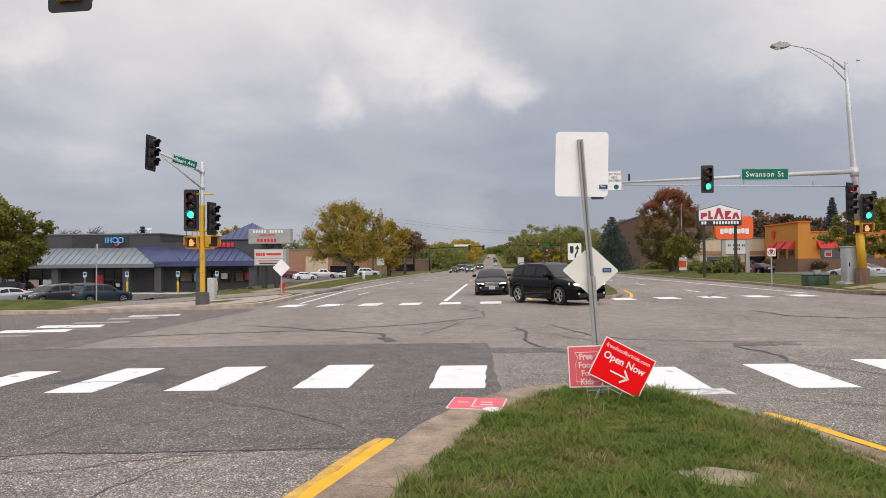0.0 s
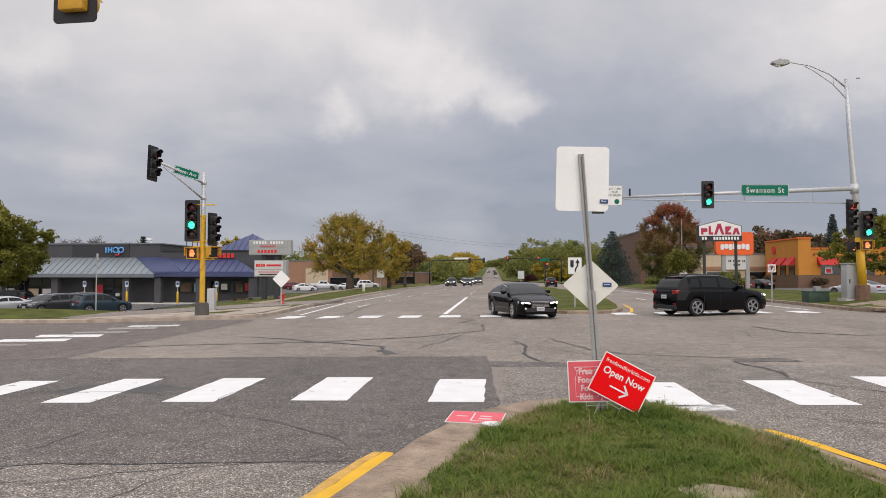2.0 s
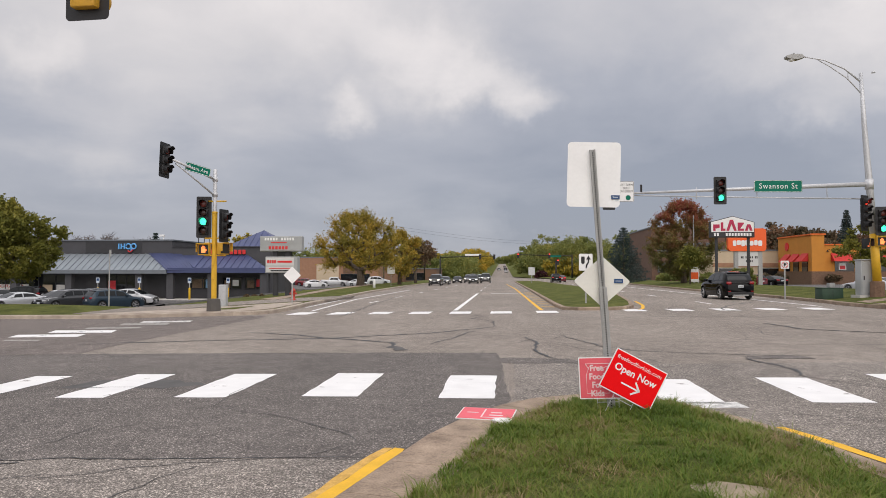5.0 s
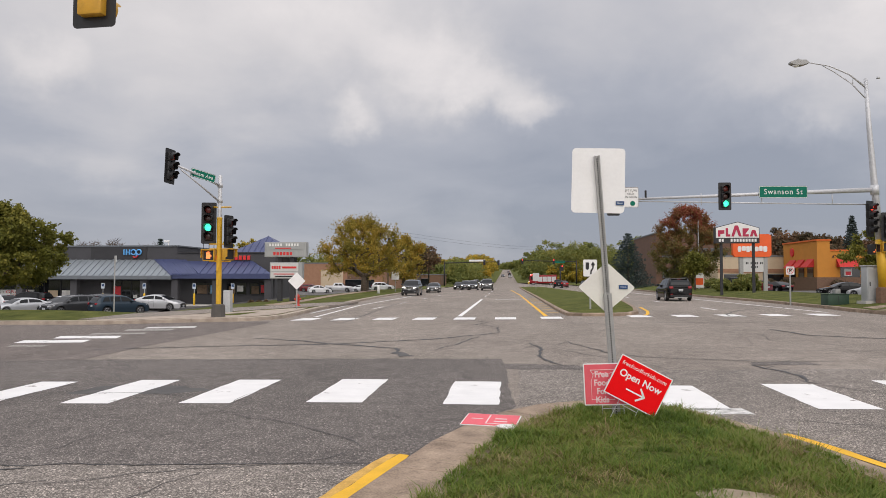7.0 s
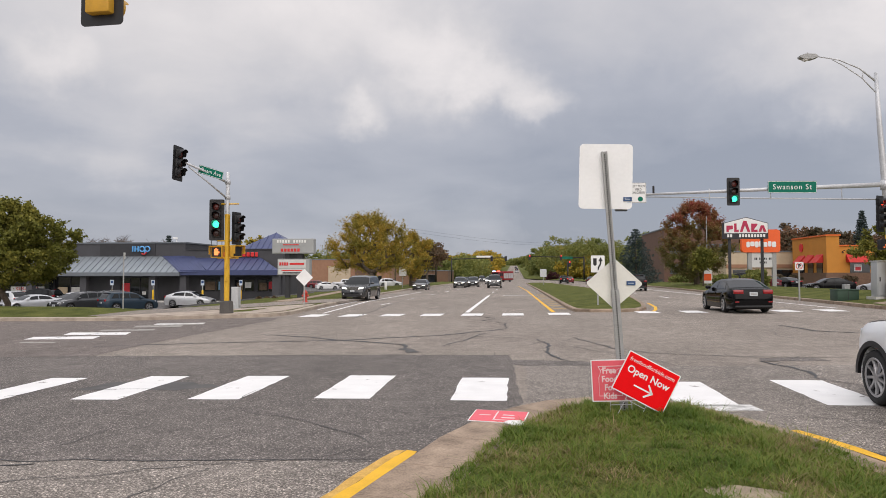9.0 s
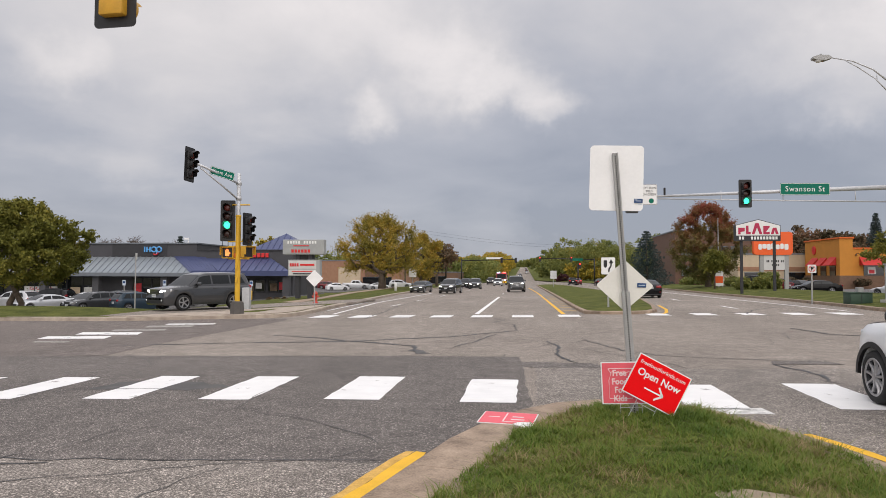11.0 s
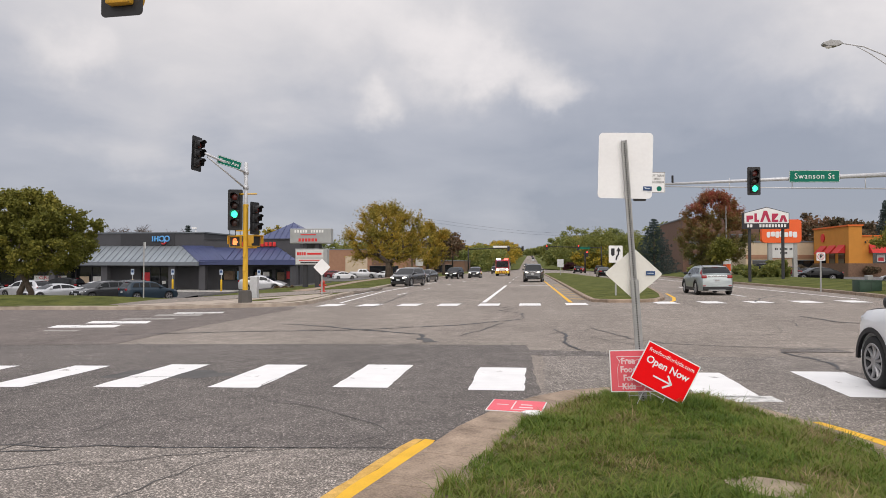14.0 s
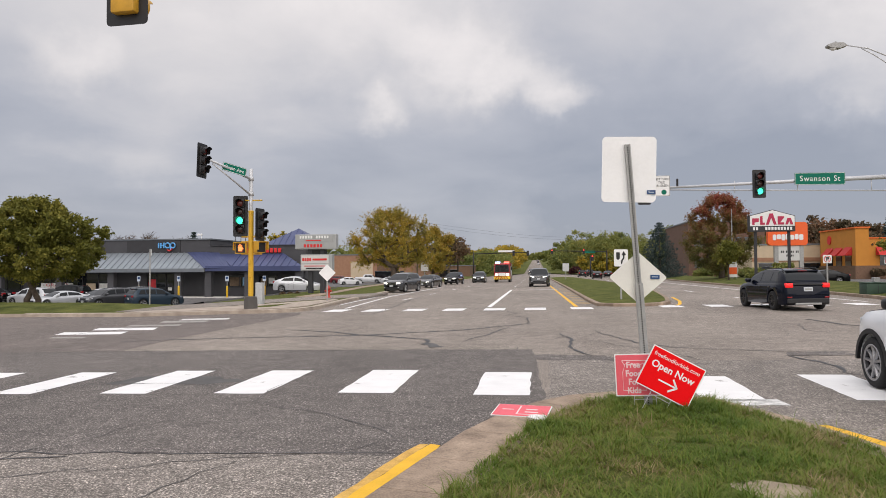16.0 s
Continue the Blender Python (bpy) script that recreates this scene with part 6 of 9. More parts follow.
# tall sign of the row
ts = base("pylon_sign", pose(-15.7, 48, west_z(-15.7, 48)), "grey pylon sign with two white lettered cabinets", "sign")
TZ = -west_z(-15.7, 48)
for x in (-0.55, 0.35):
    bm = bmesh.new()
    box(bm, x, x + 0.3, -0.15, 0.2, -0.5, 3.4 + TZ)
    part("leg", bm, M["wall_char"], ts)
for nm, x0, x1, z0, z1 in (("upper_cabinet", -1.45, 1.58, 3.03, 4.1), ("lower_cabinet", -1.05, 1.28, 1.5, 2.66)):
    bm = bmesh.new()
    box(bm, x0, x1, -0.32, 0.3, z0 + TZ, z1 + TZ, 0.03)
    cab = part(nm, bm, M["sign_grey"], ts)
    bm = bmesh.new()
    mid = z0 + (z1 - z0) * (0.48 if nm[0] == "u" else 0.42)
    box(bm, x0 + 0.07, x1 - 0.25, -0.335, -0.315, mid + 0.03 + TZ, z1 - 0.07 + TZ)
    box(bm, x0 + 0.07, x1 - 0.25, -0.335, -0.315, z0 + 0.07 + TZ, mid - 0.03 + TZ)
    part("sign_face", bm, M["sign_face"] if nm[0] == "l" else M["sign_grey"], cab)
    bm = bmesh.new()
    if nm[0] == "u":
        for k in range(11):
            if k != 5:
                box(bm, x0 + 0.35 + k * 0.2, x0 + 0.48 + k * 0.2, -0.35, -0.337, mid + 0.26 + TZ, mid + 0.45 + TZ)
        pieces("letter_shape", bm, M["sign_white"], cab)
        bm = bmesh.new()
        for k in range(6):
            box(bm, x0 + 0.65 + k * 0.24, x0 + 0.82 + k * 0.24, -0.35, -0.337, z0 + 0.14 + TZ, z0 + 0.36 + TZ)
        box(bm, x0 + 0.8, x0 + 1.95, -0.35, -0.337, mid + 0.08 + TZ, mid + 0.15 + TZ)
        pieces("letter_shape", bm, M["logo_red"], cab)
    else:
        for k in range(4):
            box(bm, x0 + 0.15 + k * 0.17, x0 + 0.28 + k * 0.17, -0.35, -0.337, mid + 0.2 + TZ, mid + 0.42 + TZ)
        box(bm, x0 + 0.9, x0 + 1.95, -0.35, -0.337, mid + 0.24 + TZ, mid + 0.38 + TZ)
        box(bm, x0 + 0.3, x0 + 1.8, -0.35, -0.337, z0 + 0.30 + TZ, z0 + 0.36 + TZ)
        pieces("letter_shape", bm, M["logo_red"], cab)
        bm = bmesh.new()
        box(bm, x0 + 0.4, x0 + 1.7, -0.35, -0.337, z0 + 0.12 + TZ, z0 + 0.2 + TZ)
        part("letter_bar", bm, M["black"], cab)


def small_sign(m, height, kind, label, face="sign_back", w=0.6, h=0.75, mark=None):
    t = base("road_sign", m, label, "road sign")
    bm = bmesh.new()
    box(bm, -0.035, 0.035, 0.0, 0.05, -0.4, height)
    part("post", bm, M["galv_dull"], t)
    bm = bmesh.new()
    if kind == "diamond":
        prism(bm, rounded(w, w, 0.04, 3), -0.02, -0.012)
        bmesh.ops.transform(bm, matrix=pose(0, 0, 0, 0, 45, 0), verts=bm.verts)
    else:
        prism(bm, rounded(w, h, 0.04, 3), -0.02, -0.012)
    pl = part("panel", bm, M[face], t, "", pose(0, 0, height - h / 2))
    return t, pl


small_sign(pose(-10.6, 34.2, west_z(-10.6, 34.2), 0, 0, 8), 1.75, "diamond", "pale diamond sign on a thin post, back view", w=0.62, h=0.6)
small_sign(pose(-17.9, 30.2, west_z(-17.9, 30.2), 0, 0, 126), 2.55, "rect", "thin steel sign post beside the kerb, edge on", w=0.4, h=0.3)
small_sign(pose(-14.6, 90, west_z(-14.6, 90)), 2.75, "rect", "pale rectangular sign back on a thin post", w=1.0, h=1.15)
small_sign(pose(4.4, 105, gz(4.4, 105) + 0.13), 2.45, "rect", "grey rectangular sign back on the far median", "galv", w=0.95, h=1.2)
kr, krp = small_sign(pose(3.7, 31.2, gz(3.7, 31.2) + 0.15), 2.25, "rect", "white traffic sign with a black curved arrow", "sign_white", 0.6, 0.75)
bm = bmesh.new()
prism(bm, [(-0.2, 0.25), (-0.05, 0.25), (-0.05, -0.02), (-0.125, -0.1), (-0.2, -0.02)], -0.028, -0.022)
tube(bm, [(0.02, -0.025, -0.26), (0.04, -0.025, -0.12), (0.12, -0.025, 0.0), (0.12, -0.025, 0.12)], 0.035, 6)
prism(bm, [(0.02, 0.12), (0.22, 0.12), (0.12, 0.3)], -0.03, -0.022)
part("arrow", bm, M["black"], krp)
npk, npp = small_sign(pose(15.3, 39.0, east_z(15.3, 39.0)), 1.98, "rect", "white no-parking sign with a ringed letter", "sign_white", 0.44, 0.44)
bm = bmesh.new()
tube(bm, [(0.16 * math.cos(a), -0.024, 0.16 * math.sin(a)) for a in (2 * math.pi * k / 20 for k in range(21))], 0.016, 5, False)
tube(bm, [(-0.11, -0.026, 0.11), (0.11, -0.026, -0.11)], 0.012, 5)
part("red_ring", bm, M["logo_red"], npp)
writing("lettering", "P", 0.27, M["black"], npp, pose(0, -0.04, 0), 0.004, None, "black letter", bold=0.012)

# hydrant, utility boxes
hy = base("fire_hydrant", pose(-11.9, 38.6, west_z(-11.9, 38.6)), "red fire hydrant beside the pavement", "hydrant")
bm = bmesh.new()
lathe(bm, [(0.16, -0.1), (0.16, 0.06), (0.11, 0.08), (0.11, 0.5), (0.14, 0.52), (0.13, 0.6), (0.06, 0.68), (0.03, 0.72)], 14)
part("barrel", bm, M["hydrant"], hy, smooth=True)
bm = bmesh.new()
tube(bm, [(-0.2, 0, 0.4), (0.2, 0, 0.4)], 0.055, 10)
tube(bm, [(0, -0.2, 0.36), (0, 0, 0.36)], 0.075, 10)
part("outlets", bm, M["hydrant"], hy)
cb = base("control_cabinet", pose(17.3, 34.6, east_z(17.3, 34.6)), "tall grey signal control cabinet on a concrete pad", "cabinet")
bm = bmesh.new()
box(bm, -0.36, 0.36, -0.3, 0.3, 0.08, 1.72, 0.03)
part("body", bm, M["cabinet_grey"], cb, auto=30)
bm = bmesh.new()
box(bm, -0.32, 0.32, -0.325, -0.302, 0.16, 1.62, 0.01)
dr = part("door", bm, M["cabinet_grey"], cb)
bm = bmesh.new()
box(bm, -0.27, -0.23, -0.35, -0.326, 0.8, 1.0)
part("handle", bm, M["dark_metal"], dr)
bm = bmesh.new()
box(bm, -0.4, 0.4, -0.34, 0.34, 1.72, 1.78, 0.02)
part("lid", bm, M["cabinet_grey"], cb)
bm = bmesh.new()
box(bm, -0.5, 0.5, -0.45, 0.45, -0.25, 0.08)
part("pad", bm, M["pale_concrete"], cb)
gb = base("utility_box", pose(16.05, 35.6, east_z(16.05, 35.6)), "dark green utility box on the grass", "utility box")
bm = bmesh.new()
box(bm, -0.5, 0.5, -0.4, 0.4, -0.1, 0.5, 0.03)
part("body", bm, M["utility_green"], gb, auto=30)
bm = bmesh.new()
box(bm, -0.52, 0.52, -0.42, 0.42, 0.5, 0.55, 0.02)
part("lid", bm, M["utility_green"], gb)
bm = bmesh.new()
box(bm, -0.05, 0.22, -0.15, 0.15, 0.55, 0.78, 0.02)
part("meter_box", bm, M["galv_dull"], gb, "small pale box on top")
bm = bmesh.new()
box(bm, -0.012, 0.012, -0.408, -0.4, 0.05, 0.45)
part("seam", bm, M["black"], gb)
uw = base("utility_box", pose(-12.7, 30.6, west_z(-12.7, 30.6)), "narrow pale grey utility pedestal behind the pole", "utility box")
bm = bmesh.new()
box(bm, -0.17, 0.17, -0.15, 0.15, -0.1, 1.0, 0.02)
part("body", bm, M["galv"], uw)
for x, y in ((-14.6, 78), (-14.0, 66)):
    bm = bmesh.new()
    lathe(bm, [(0.16, -0.2), (0.16, 0.85), (0.12, 0.92), (0.02, 0.95)], 12)
    thing("marker_post", bm, M["sign_white"], "short white marker post on the verge", "marker post", "marker posts", at=pose(x, y, west_z(x, y)), smooth=True)
    break

# ---------------- east side ----------------
ps = base("pylon_sign", pose(18.0, 56, east_z(18, 56)), "white gabled store sign with red letter shapes on two posts", "sign")
EZ = -east_z(18, 56)
for x in (-1.2, 1.24):
    bm = bmesh.new()
    box(bm, x - 0.09, x + 0.09, -0.09, 0.09, -0.4, 4.4 + EZ)
    part("post", bm, M["wall_char"], ps)
bm = bmesh.new()
prism(bm, [(-1.7, 4.32 + EZ), (1.64, 4.32 + EZ), (1.64, 5.52 + EZ), (0, 6.0 + EZ), (-1.7, 5.55 + EZ)], -0.25, 0.25)
cab = part("cabinet", bm, M["wall_char"], ps, "black-edged gabled cabinet")
bm = bmesh.new()
prism(bm, [(-1.65, 4.74 + EZ), (1.59, 4.74 + EZ), (1.59, 5.49 + EZ), (0, 5.95 + EZ), (-1.65, 5.52 + EZ)], -0.27, -0.255)
part("sign_face", bm, M["sign_white"], cab)
bm = bmesh.new()
for x0, x1, h, top in ((-1.5, -1.02, 0.5, 0), (-0.92, -0.58, 0.66, 0), (-0.5, 0.28, 0.86, 1), (0.36, 0.82, 0.64, 0), (0.9, 1.48, 0.5, 1)):
    z = 4.84 + EZ
    if top:
        c = (x0 + x1) / 2
        prism(bm, [(x0, z), (x0 + 0.2, z), (c, z + h * 0.62), (x1 - 0.2, z), (x1, z), (c + 0.12, z + h), (c - 0.12, z + h)], -0.30, -0.272)
    else:
        prism(bm, [(x0, z), (x0 + 0.17, z), (x0 + 0.17, z + h * 0.35), (x1, z + h * 0.45), (x1, z + h), (x0, z + h)] if x0 < -1.2 else [(x0, z), (x1, z), (x1, z + 0.17), (x0 + 0.18, z + 0.17), (x1 if x0 > 0 else x0 + 0.18, z + h - 0.1), (x1 if x0 > 0 else x0 + 0.18, z + h), (x0, z + h), (x0, z + h - 0.16)], -0.30, -0.272)
pieces("letter_shape", bm, M["plaza_red"], cab, "dark red letter shapes")
for k in range(13):
    if k not in (2, 3):
        bm = bmesh.new()
        box(bm, -1.45 + k * 0.225, -1.3 + k * 0.225, -0.275, -0.255, 4.43 + EZ, 4.66 + EZ)
        part("letter_bar", bm, M["sign_white"], cab)
po = base("pylon_sign", pose(22.5, 66, east_z(22.5, 66)), "rounded orange fast-food sign over a white message board", "sign")
PZ = -east_z(22.5, 66)
for x in (-0.95, 1.2):
    bm = bmesh.new()
    box(bm, x - 0.17, x + 0.17, -0.15, 0.15, -0.4, 3.6 + PZ)
    part("post", bm, M["galv_dull"], po)
bm = bmesh.new()
prism(bm, rounded(3.4, 2.1, 0.3, 5, 0.0, 4.58 + PZ), -0.25, 0.25)
cab = part("cabinet", bm, M["orange"], po, "glossy orange cabinet")
bm = bmesh.new()
for k, (w, h) in enumerate(((0.24, 0.36), (0.3, 0.3), (0.26, 0.38), (0.3, 0.36), (0.28, 0.3), (0.24, 0.34), (0.28, 0.36))):
    x = -1.14 + k * 0.38
    prism(bm, rounded(w * 1.25, h * 1.45, 0.1, 3, x, 4.26 + PZ + 0.05 * (k % 2)), -0.28, -0.255)
pieces("letter_shape", bm, M["sign_white"], cab)
bm = bmesh.new()
box(bm, -0.8, 1.1, -0.12, 0.12, 2.15 + PZ, 3.5 + PZ, 0.02)
mb = part("message_board", bm, M["sign_face"], po, "white changeable-letter board")
bm = bmesh.new()
for k in range(11):
    if k not in (2, 8):
        box(bm, -0.55 + k * 0.14, -0.46 + k * 0.14, -0.135, -0.122, 2.86 + PZ, 3.06 + PZ)
for k in range(5):
    box(bm, -0.1 + k * 0.13, -0.02 + k * 0.13, -0.135, -0.122, 2.52 + PZ, 2.7 + PZ)
pieces("letter_bar", bm, M["black"], mb)

ff = base("fast_food_building", pose(3.8, 0, 0.35), "orange stucco fast-food building with red awnings", "building")
BZ = -0.35


def ff_box(name, x0, x1, y0, y1, z0, z1, key, label="", bevel=0.0, parent=None):
    bm = bmesh.new()
    box(bm, x0, x1, y0, y1, z0 + BZ, z1 + BZ, bevel)
    return part(name, bm, M[key], parent or ff, label)


ff_box("wall", 39.0, 62, 100, 111, -0.4, 5.35, "stucco_orange")
ff_box("tower", 38.9, 40.6, 99.6, 111.2, -0.4, 6.75, "stucco_orange")
ff_box("cornice", 38.75, 40.75, 99.45, 111.3, 6.75, 6.95, "trim_orange")
ff_box("cornice", 40.6, 62.1, 99.85, 111.1, 5.35, 5.52, "trim_orange")
ff_box("stone_base", 40.7, 62.2, 99.7, 111.1, -0.5, 1.7, "stone_base")
ff_box("tower_base", 38.75, 40.7, 99.4, 111.3, -0.5, 1.7, "stone_base")
for x0, x1, y in ((41.6, 45.2, 100), (46.2, 49.8, 100), (51, 54.6, 100)):
    bm = bmesh.new()
    prism(bm, [(0, 0), (1.1, 0), (0.0, 1.15)], x0, x1)
    bmesh.ops.transform(bm, matrix=Matrix(((0, 1, 0, 0), (-1, 0, 0, y - 0.02), (0, 0, 1, 3.1 + BZ), (0, 0, 0, 1))), verts=bm.verts)
    part("awning", bm, M["awning_red"], ff, "sloped red canvas awning")
    w_ = ff_box("window", x0 + 0.5, x1 - 0.5, y - 0.06, y, 1.7, 3.1, "glass_dark", "dark window")
    ff_box("poster", x0 + 1.0, x1 - 1.6, y - 0.09, y - 0.07, 1.9, 2.9, "poster_white", parent=w_)
    ff_box("poster_print", x0 + 1.15, x1 - 1.75, y - 0.11, y - 0.095, 2.0, 2.5, "poster_red", parent=w_)
for y0 in (100.6, 103.6, 106.6):
    bm = bmesh.new()
    prism(bm, [(0, 0), (-1.0, 0), (0.0, 1.15)], y0, y0 + 2.2)
    bmesh.ops.transform(bm, matrix=pose(38.88, 0, 3.1 + BZ), verts=bm.verts)
    part("awning", bm, M["awning_red"], ff, "sloped red canvas awning")
    ff_box("window", 38.8, 38.96, y0 + 0.2, y0 + 2.0, 1.7, 3.05, "glass_dark")
bm = bmesh.new()
lathe(bm, [(0.62, -0.12), (0.62, 0.0)], 24, "x")
rl = part("round_logo", bm, M["logo_red"], ff, "round red wall emblem", pose(38.88, 107.8, 5.4 + BZ))
for x in (41.2, 45.6, 50.4):
    bm = bmesh.new()
    tube(bm, [(0, 0, 0), (0, -0.5, 0.12), (0, -0.75, 0)], 0.04, 6)
    lathe(bm, [(0.16, -0.2), (0.05, 0.0)], 10)
    part("wall_lamp", bm, M["dark_metal"], ff, "", pose(x, 100, 4.65 + BZ))
bm = bmesh.new()
lot_x, lot_y = [24.5 + 3 * k for k in range(14)], [50 + 4.9 * k for k in range(11)]
grid = [[bm.verts.new((x, y, east_z(x, y) + 0.10)) for x in lot_x] for y in lot_y]
for a, b in zip(grid, grid[1:]):
    for k in range(len(lot_x) - 1):
        bm.faces.new((a[k], a[k + 1], b[k + 1], b[k]))
thing("car_park_east", bm, M["lot"], "grey asphalt drive-through lot", "pavement", kind="structure")


def plain_store(name, x0, x1, y0, y1, z0, z1, key, label, bands=(), windows=()):
    t = base(name, pose(0, 0, z0), label, "building")
    bm = bmesh.new()
    box(bm, x0, x1, y0, y1, -1.5, z1 - z0)
    part("wall", bm, M[key], t)
    bm = bmesh.new()
    box(bm, x0 - 0.1, x1 + 0.1, y0 - 0.1, y1 + 0.1, z1 - z0, z1 - z0 + 0.22)
    part("roof_edge", bm, M["fascia"], t)
    for a, b, c, d, k in bands:
        bm = bmesh.new()
        box(bm, a, b, y0 - 0.12, y0, c - z0, d - z0)
        part("wall_panel", bm, M[k], t)
    for a, b, c, d in windows:
        bm = bmesh.new()
        box(bm, a, b, y0 - 0.05, y0 + 0.02, c - z0, d - z0)
        w_ = part("window", bm, M["glass_dark"], t)
        bm = bmesh.new()
        box(bm, a - 0.08, b + 0.08, y0 - 0.09, y0, d - z0, d - z0 + 0.08)
        box(bm, a - 0.08, b + 0.08, y0 - 0.12, y0, c - z0 - 0.08, c - z0)
        part("window_frame", bm, M["fascia"], w_)
    return t


plain_store("store_building", -52, -27, 150, 185, -1.3, 4.6, "brick_tan", "low tan brick store behind the trees",
            ((-41, -36, -1.2, 3.2, "beige"), (-35, -31, 1.2, 3.6, "stone_base")), ((-35.5, -29, -1.0, 1.0), (-48, -46, -1, 1.2)))
plain_store("office_building", 27, 40, 128, 150, 0.4, 9.6, "brick_brown", "brown brick office with dark window bands",
            (), ((28.0, 31.5, 1.6, 3.2), (32.2, 36, 1.6, 3.2), (28.0, 31.5, 5.2, 6.8), (32.2, 36, 5.2, 6.8), (36.6, 39.5, 5.2, 6.8)))
plain_store("store_building", 33, 46, 112, 125, 0.4, 4.9, "beige", "low beige store behind the orange sign", ((33, 46, 2.4, 3.0, "brick_tan"),), ((34, 37, 0.8, 2.1), (40, 44, 0.8, 2.1)))
plain_store("store_building", -26, -17, 178, 195, -1.2, 2.2, "stone_base", "small far brown building among trees", (), ((-25, -20, -0.6, 1.2),))

# small banner sign and hedge on the east verge
bn = base("banner_sign", pose(19.93, 74, east_z(19.93, 74)), "small white and orange menu sign on the grass", "sign")
bm = bmesh.new()
box(bm, -0.45, 0.45, -0.05, 0.05, 0.15, 1.75, 0.02)
pnl = part("panel", bm, M["sign_white"], bn)
bm = bmesh.new()
box(bm, -0.4, 0.4, -0.062, -0.052, 0.45, 1.15)
part("print", bm, M["orange"], pnl)
bm = bmesh.new()
for x in (-0.4, 0.4):
    tube(bm, [(x, 0, -0.2), (x, 0, 0.3)], 0.03, 6)
part("stand", bm, M["galv"], bn)
bm = bmesh.new()
tube(bm, [(0, 0, -0.3), (0, 0, 7.3)], [0.09, 0.05], 8)
thing("flagpole", bm, M["galv_dull"], "slim bare steel pole on the east verge", "pole", at=pose(20.45, 76, east_z(20.45, 76)))

# far signals
def far_signal(x, y, reach, label, heads, h=5.9):
    t = base("mast_arm_signal", pose(x, y, gz(x, y)), label, "traffic signal", "far signals")
    bm = bmesh.new()
    tube(bm, [(0, 0, -0.3), (0, 0, h + 0.4)], [0.2, 0.14], 8)
    tube(bm, [(0, 0, h), (reach, 0, h + 0.35)], [0.13, 0.08], 8)
    part("mast_arm", bm, M["dark_metal"], t, "dark bronze mast and arm", smooth=True)
    for f, col in heads:
        bm = bmesh.new()
        box(bm, -0.28, 0.28, -0.1, 0.12, -0.62, 0.62, 0.04)
        hd = part("signal_head", bm, M["signal_black"], t, "", pose(reach * f, -0.15, h + 0.1))
        if col:
            bm = bmesh.new()
            lathe(bm, [(0.16, -0.13), (0.01, -0.15)], 12, "y")
            part("lens", bm, M[col], hd, "", pose(0, 0, 0.36))
    return t


fs = far_signal(-15.5, 172, 13.5, "dark far signal mast reaching over the avenue", ((0.74, None), (1.0, None)))
bm = bmesh.new()
box(bm, 6.2, 10.2, -0.1, 0.0, 6.3, 6.75)
part("street_sign", bm, M["sign_white"], fs)
fs2 = far_signal(17.5, 176, -13.5, "dark far signal mast with red lights", ((0.42, "lens_red"), (1.0, "lens_red")))
bm = bmesh.new()
box(bm, -5.6, -2.8, -0.1, 0.0, 5.6, 6.2)
part("street_sign", bm, M["sign_green"], fs2)
far_signal(-19.0, 168, 0.6, "dark far lamp mast", (), 8.5)
far_signal(11.5, 150, 0.4, "dark far post in the grass", ((1.0, "lens_red"),), 4.0)
for x, y, h in ((-22.5, 130, 11.5), (-27.5, 165, 9.5), (28, 200, 10)):
    up = base("utility_pole", pose(x, y, gz(x, y) - 0.2), "dark wooden utility pole with a cross-arm", "utility pole", "utility poles")
    bm = bmesh.new()
    tube(bm, [(0, 0, -0.4), (0, 0, h)], [0.16, 0.1], 8)
    part("pole", bm, M["bark"], up)
    bm = bmesh.new()
    box(bm, -0.9, 0.9, -0.06, 0.06, h - 0.9, h - 0.75)
    part("cross_arm", bm, M["bark"], up)
    bm = bmesh.new()
    lathe(bm, [(0.22, h - 2.4), (0.22, h - 1.5), (0.1, h - 1.45)], 10)
    part("transformer", bm, M["dark_metal"], up, "", pose(0.25, -0.2, 0))
bm = bmesh.new()
for z in (0, -0.6):
    tube(bm, [(-22.5 + 50.5 * k / 12, 130 + 70 * k / 12, 10.6 + z - 1.6 * math.sin(math.pi * k / 12)) for k in range(13)], 0.013, 4)
thing("overhead_cable", bm, M["black"], "thin sagging overhead cables", "cable")

# ---------------- trees ----------------
DOME = ((0, 0.62), (0.12, 0.92), (0.3, 1.0), (0.55, 0.93), (0.8, 0.66), (1, 0.2))
EGG = ((0, 0.45), (0.15, 0.8), (0.35, 1.0), (0.6, 0.95), (0.82, 0.70), (1, 0.24))
leafy_tree(pose(-26.0, 32.8, west_z(-26.0, 32.8)), 3, DOME, 3.75, 1.5, 5.35, 1.25, 0.2, M["leaf_green"], "broad olive-green tree on the verge with yellowing leaves", nodes=430, twigs=8, twig=0.42, per=13, leaf=0.078, jitter=0.07, stems=2, lift=0.1)
leafy_tree(pose(-18.4, 88, west_z(-18.4, 88)), 8, DOME, 6.3, 2.3, 8.7, 1.9, 0.36, M["leaf_gold"], "golden autumn tree beside the avenue", nodes=170, twigs=11, twig=1.5, per=15, leaf=0.088, jitter=0.06, lift=0.45)
leafy_tree(pose(-15.6, 104, west_z(-15.6, 104)), 9, EGG, 3.9, 2.0, 7.4, 2.0, 0.26, M["leaf_gold"], "golden autumn tree behind another", nodes=100, twigs=9, twig=1.2, per=12, leaf=0.13, jitter=0.09, lift=0.4)
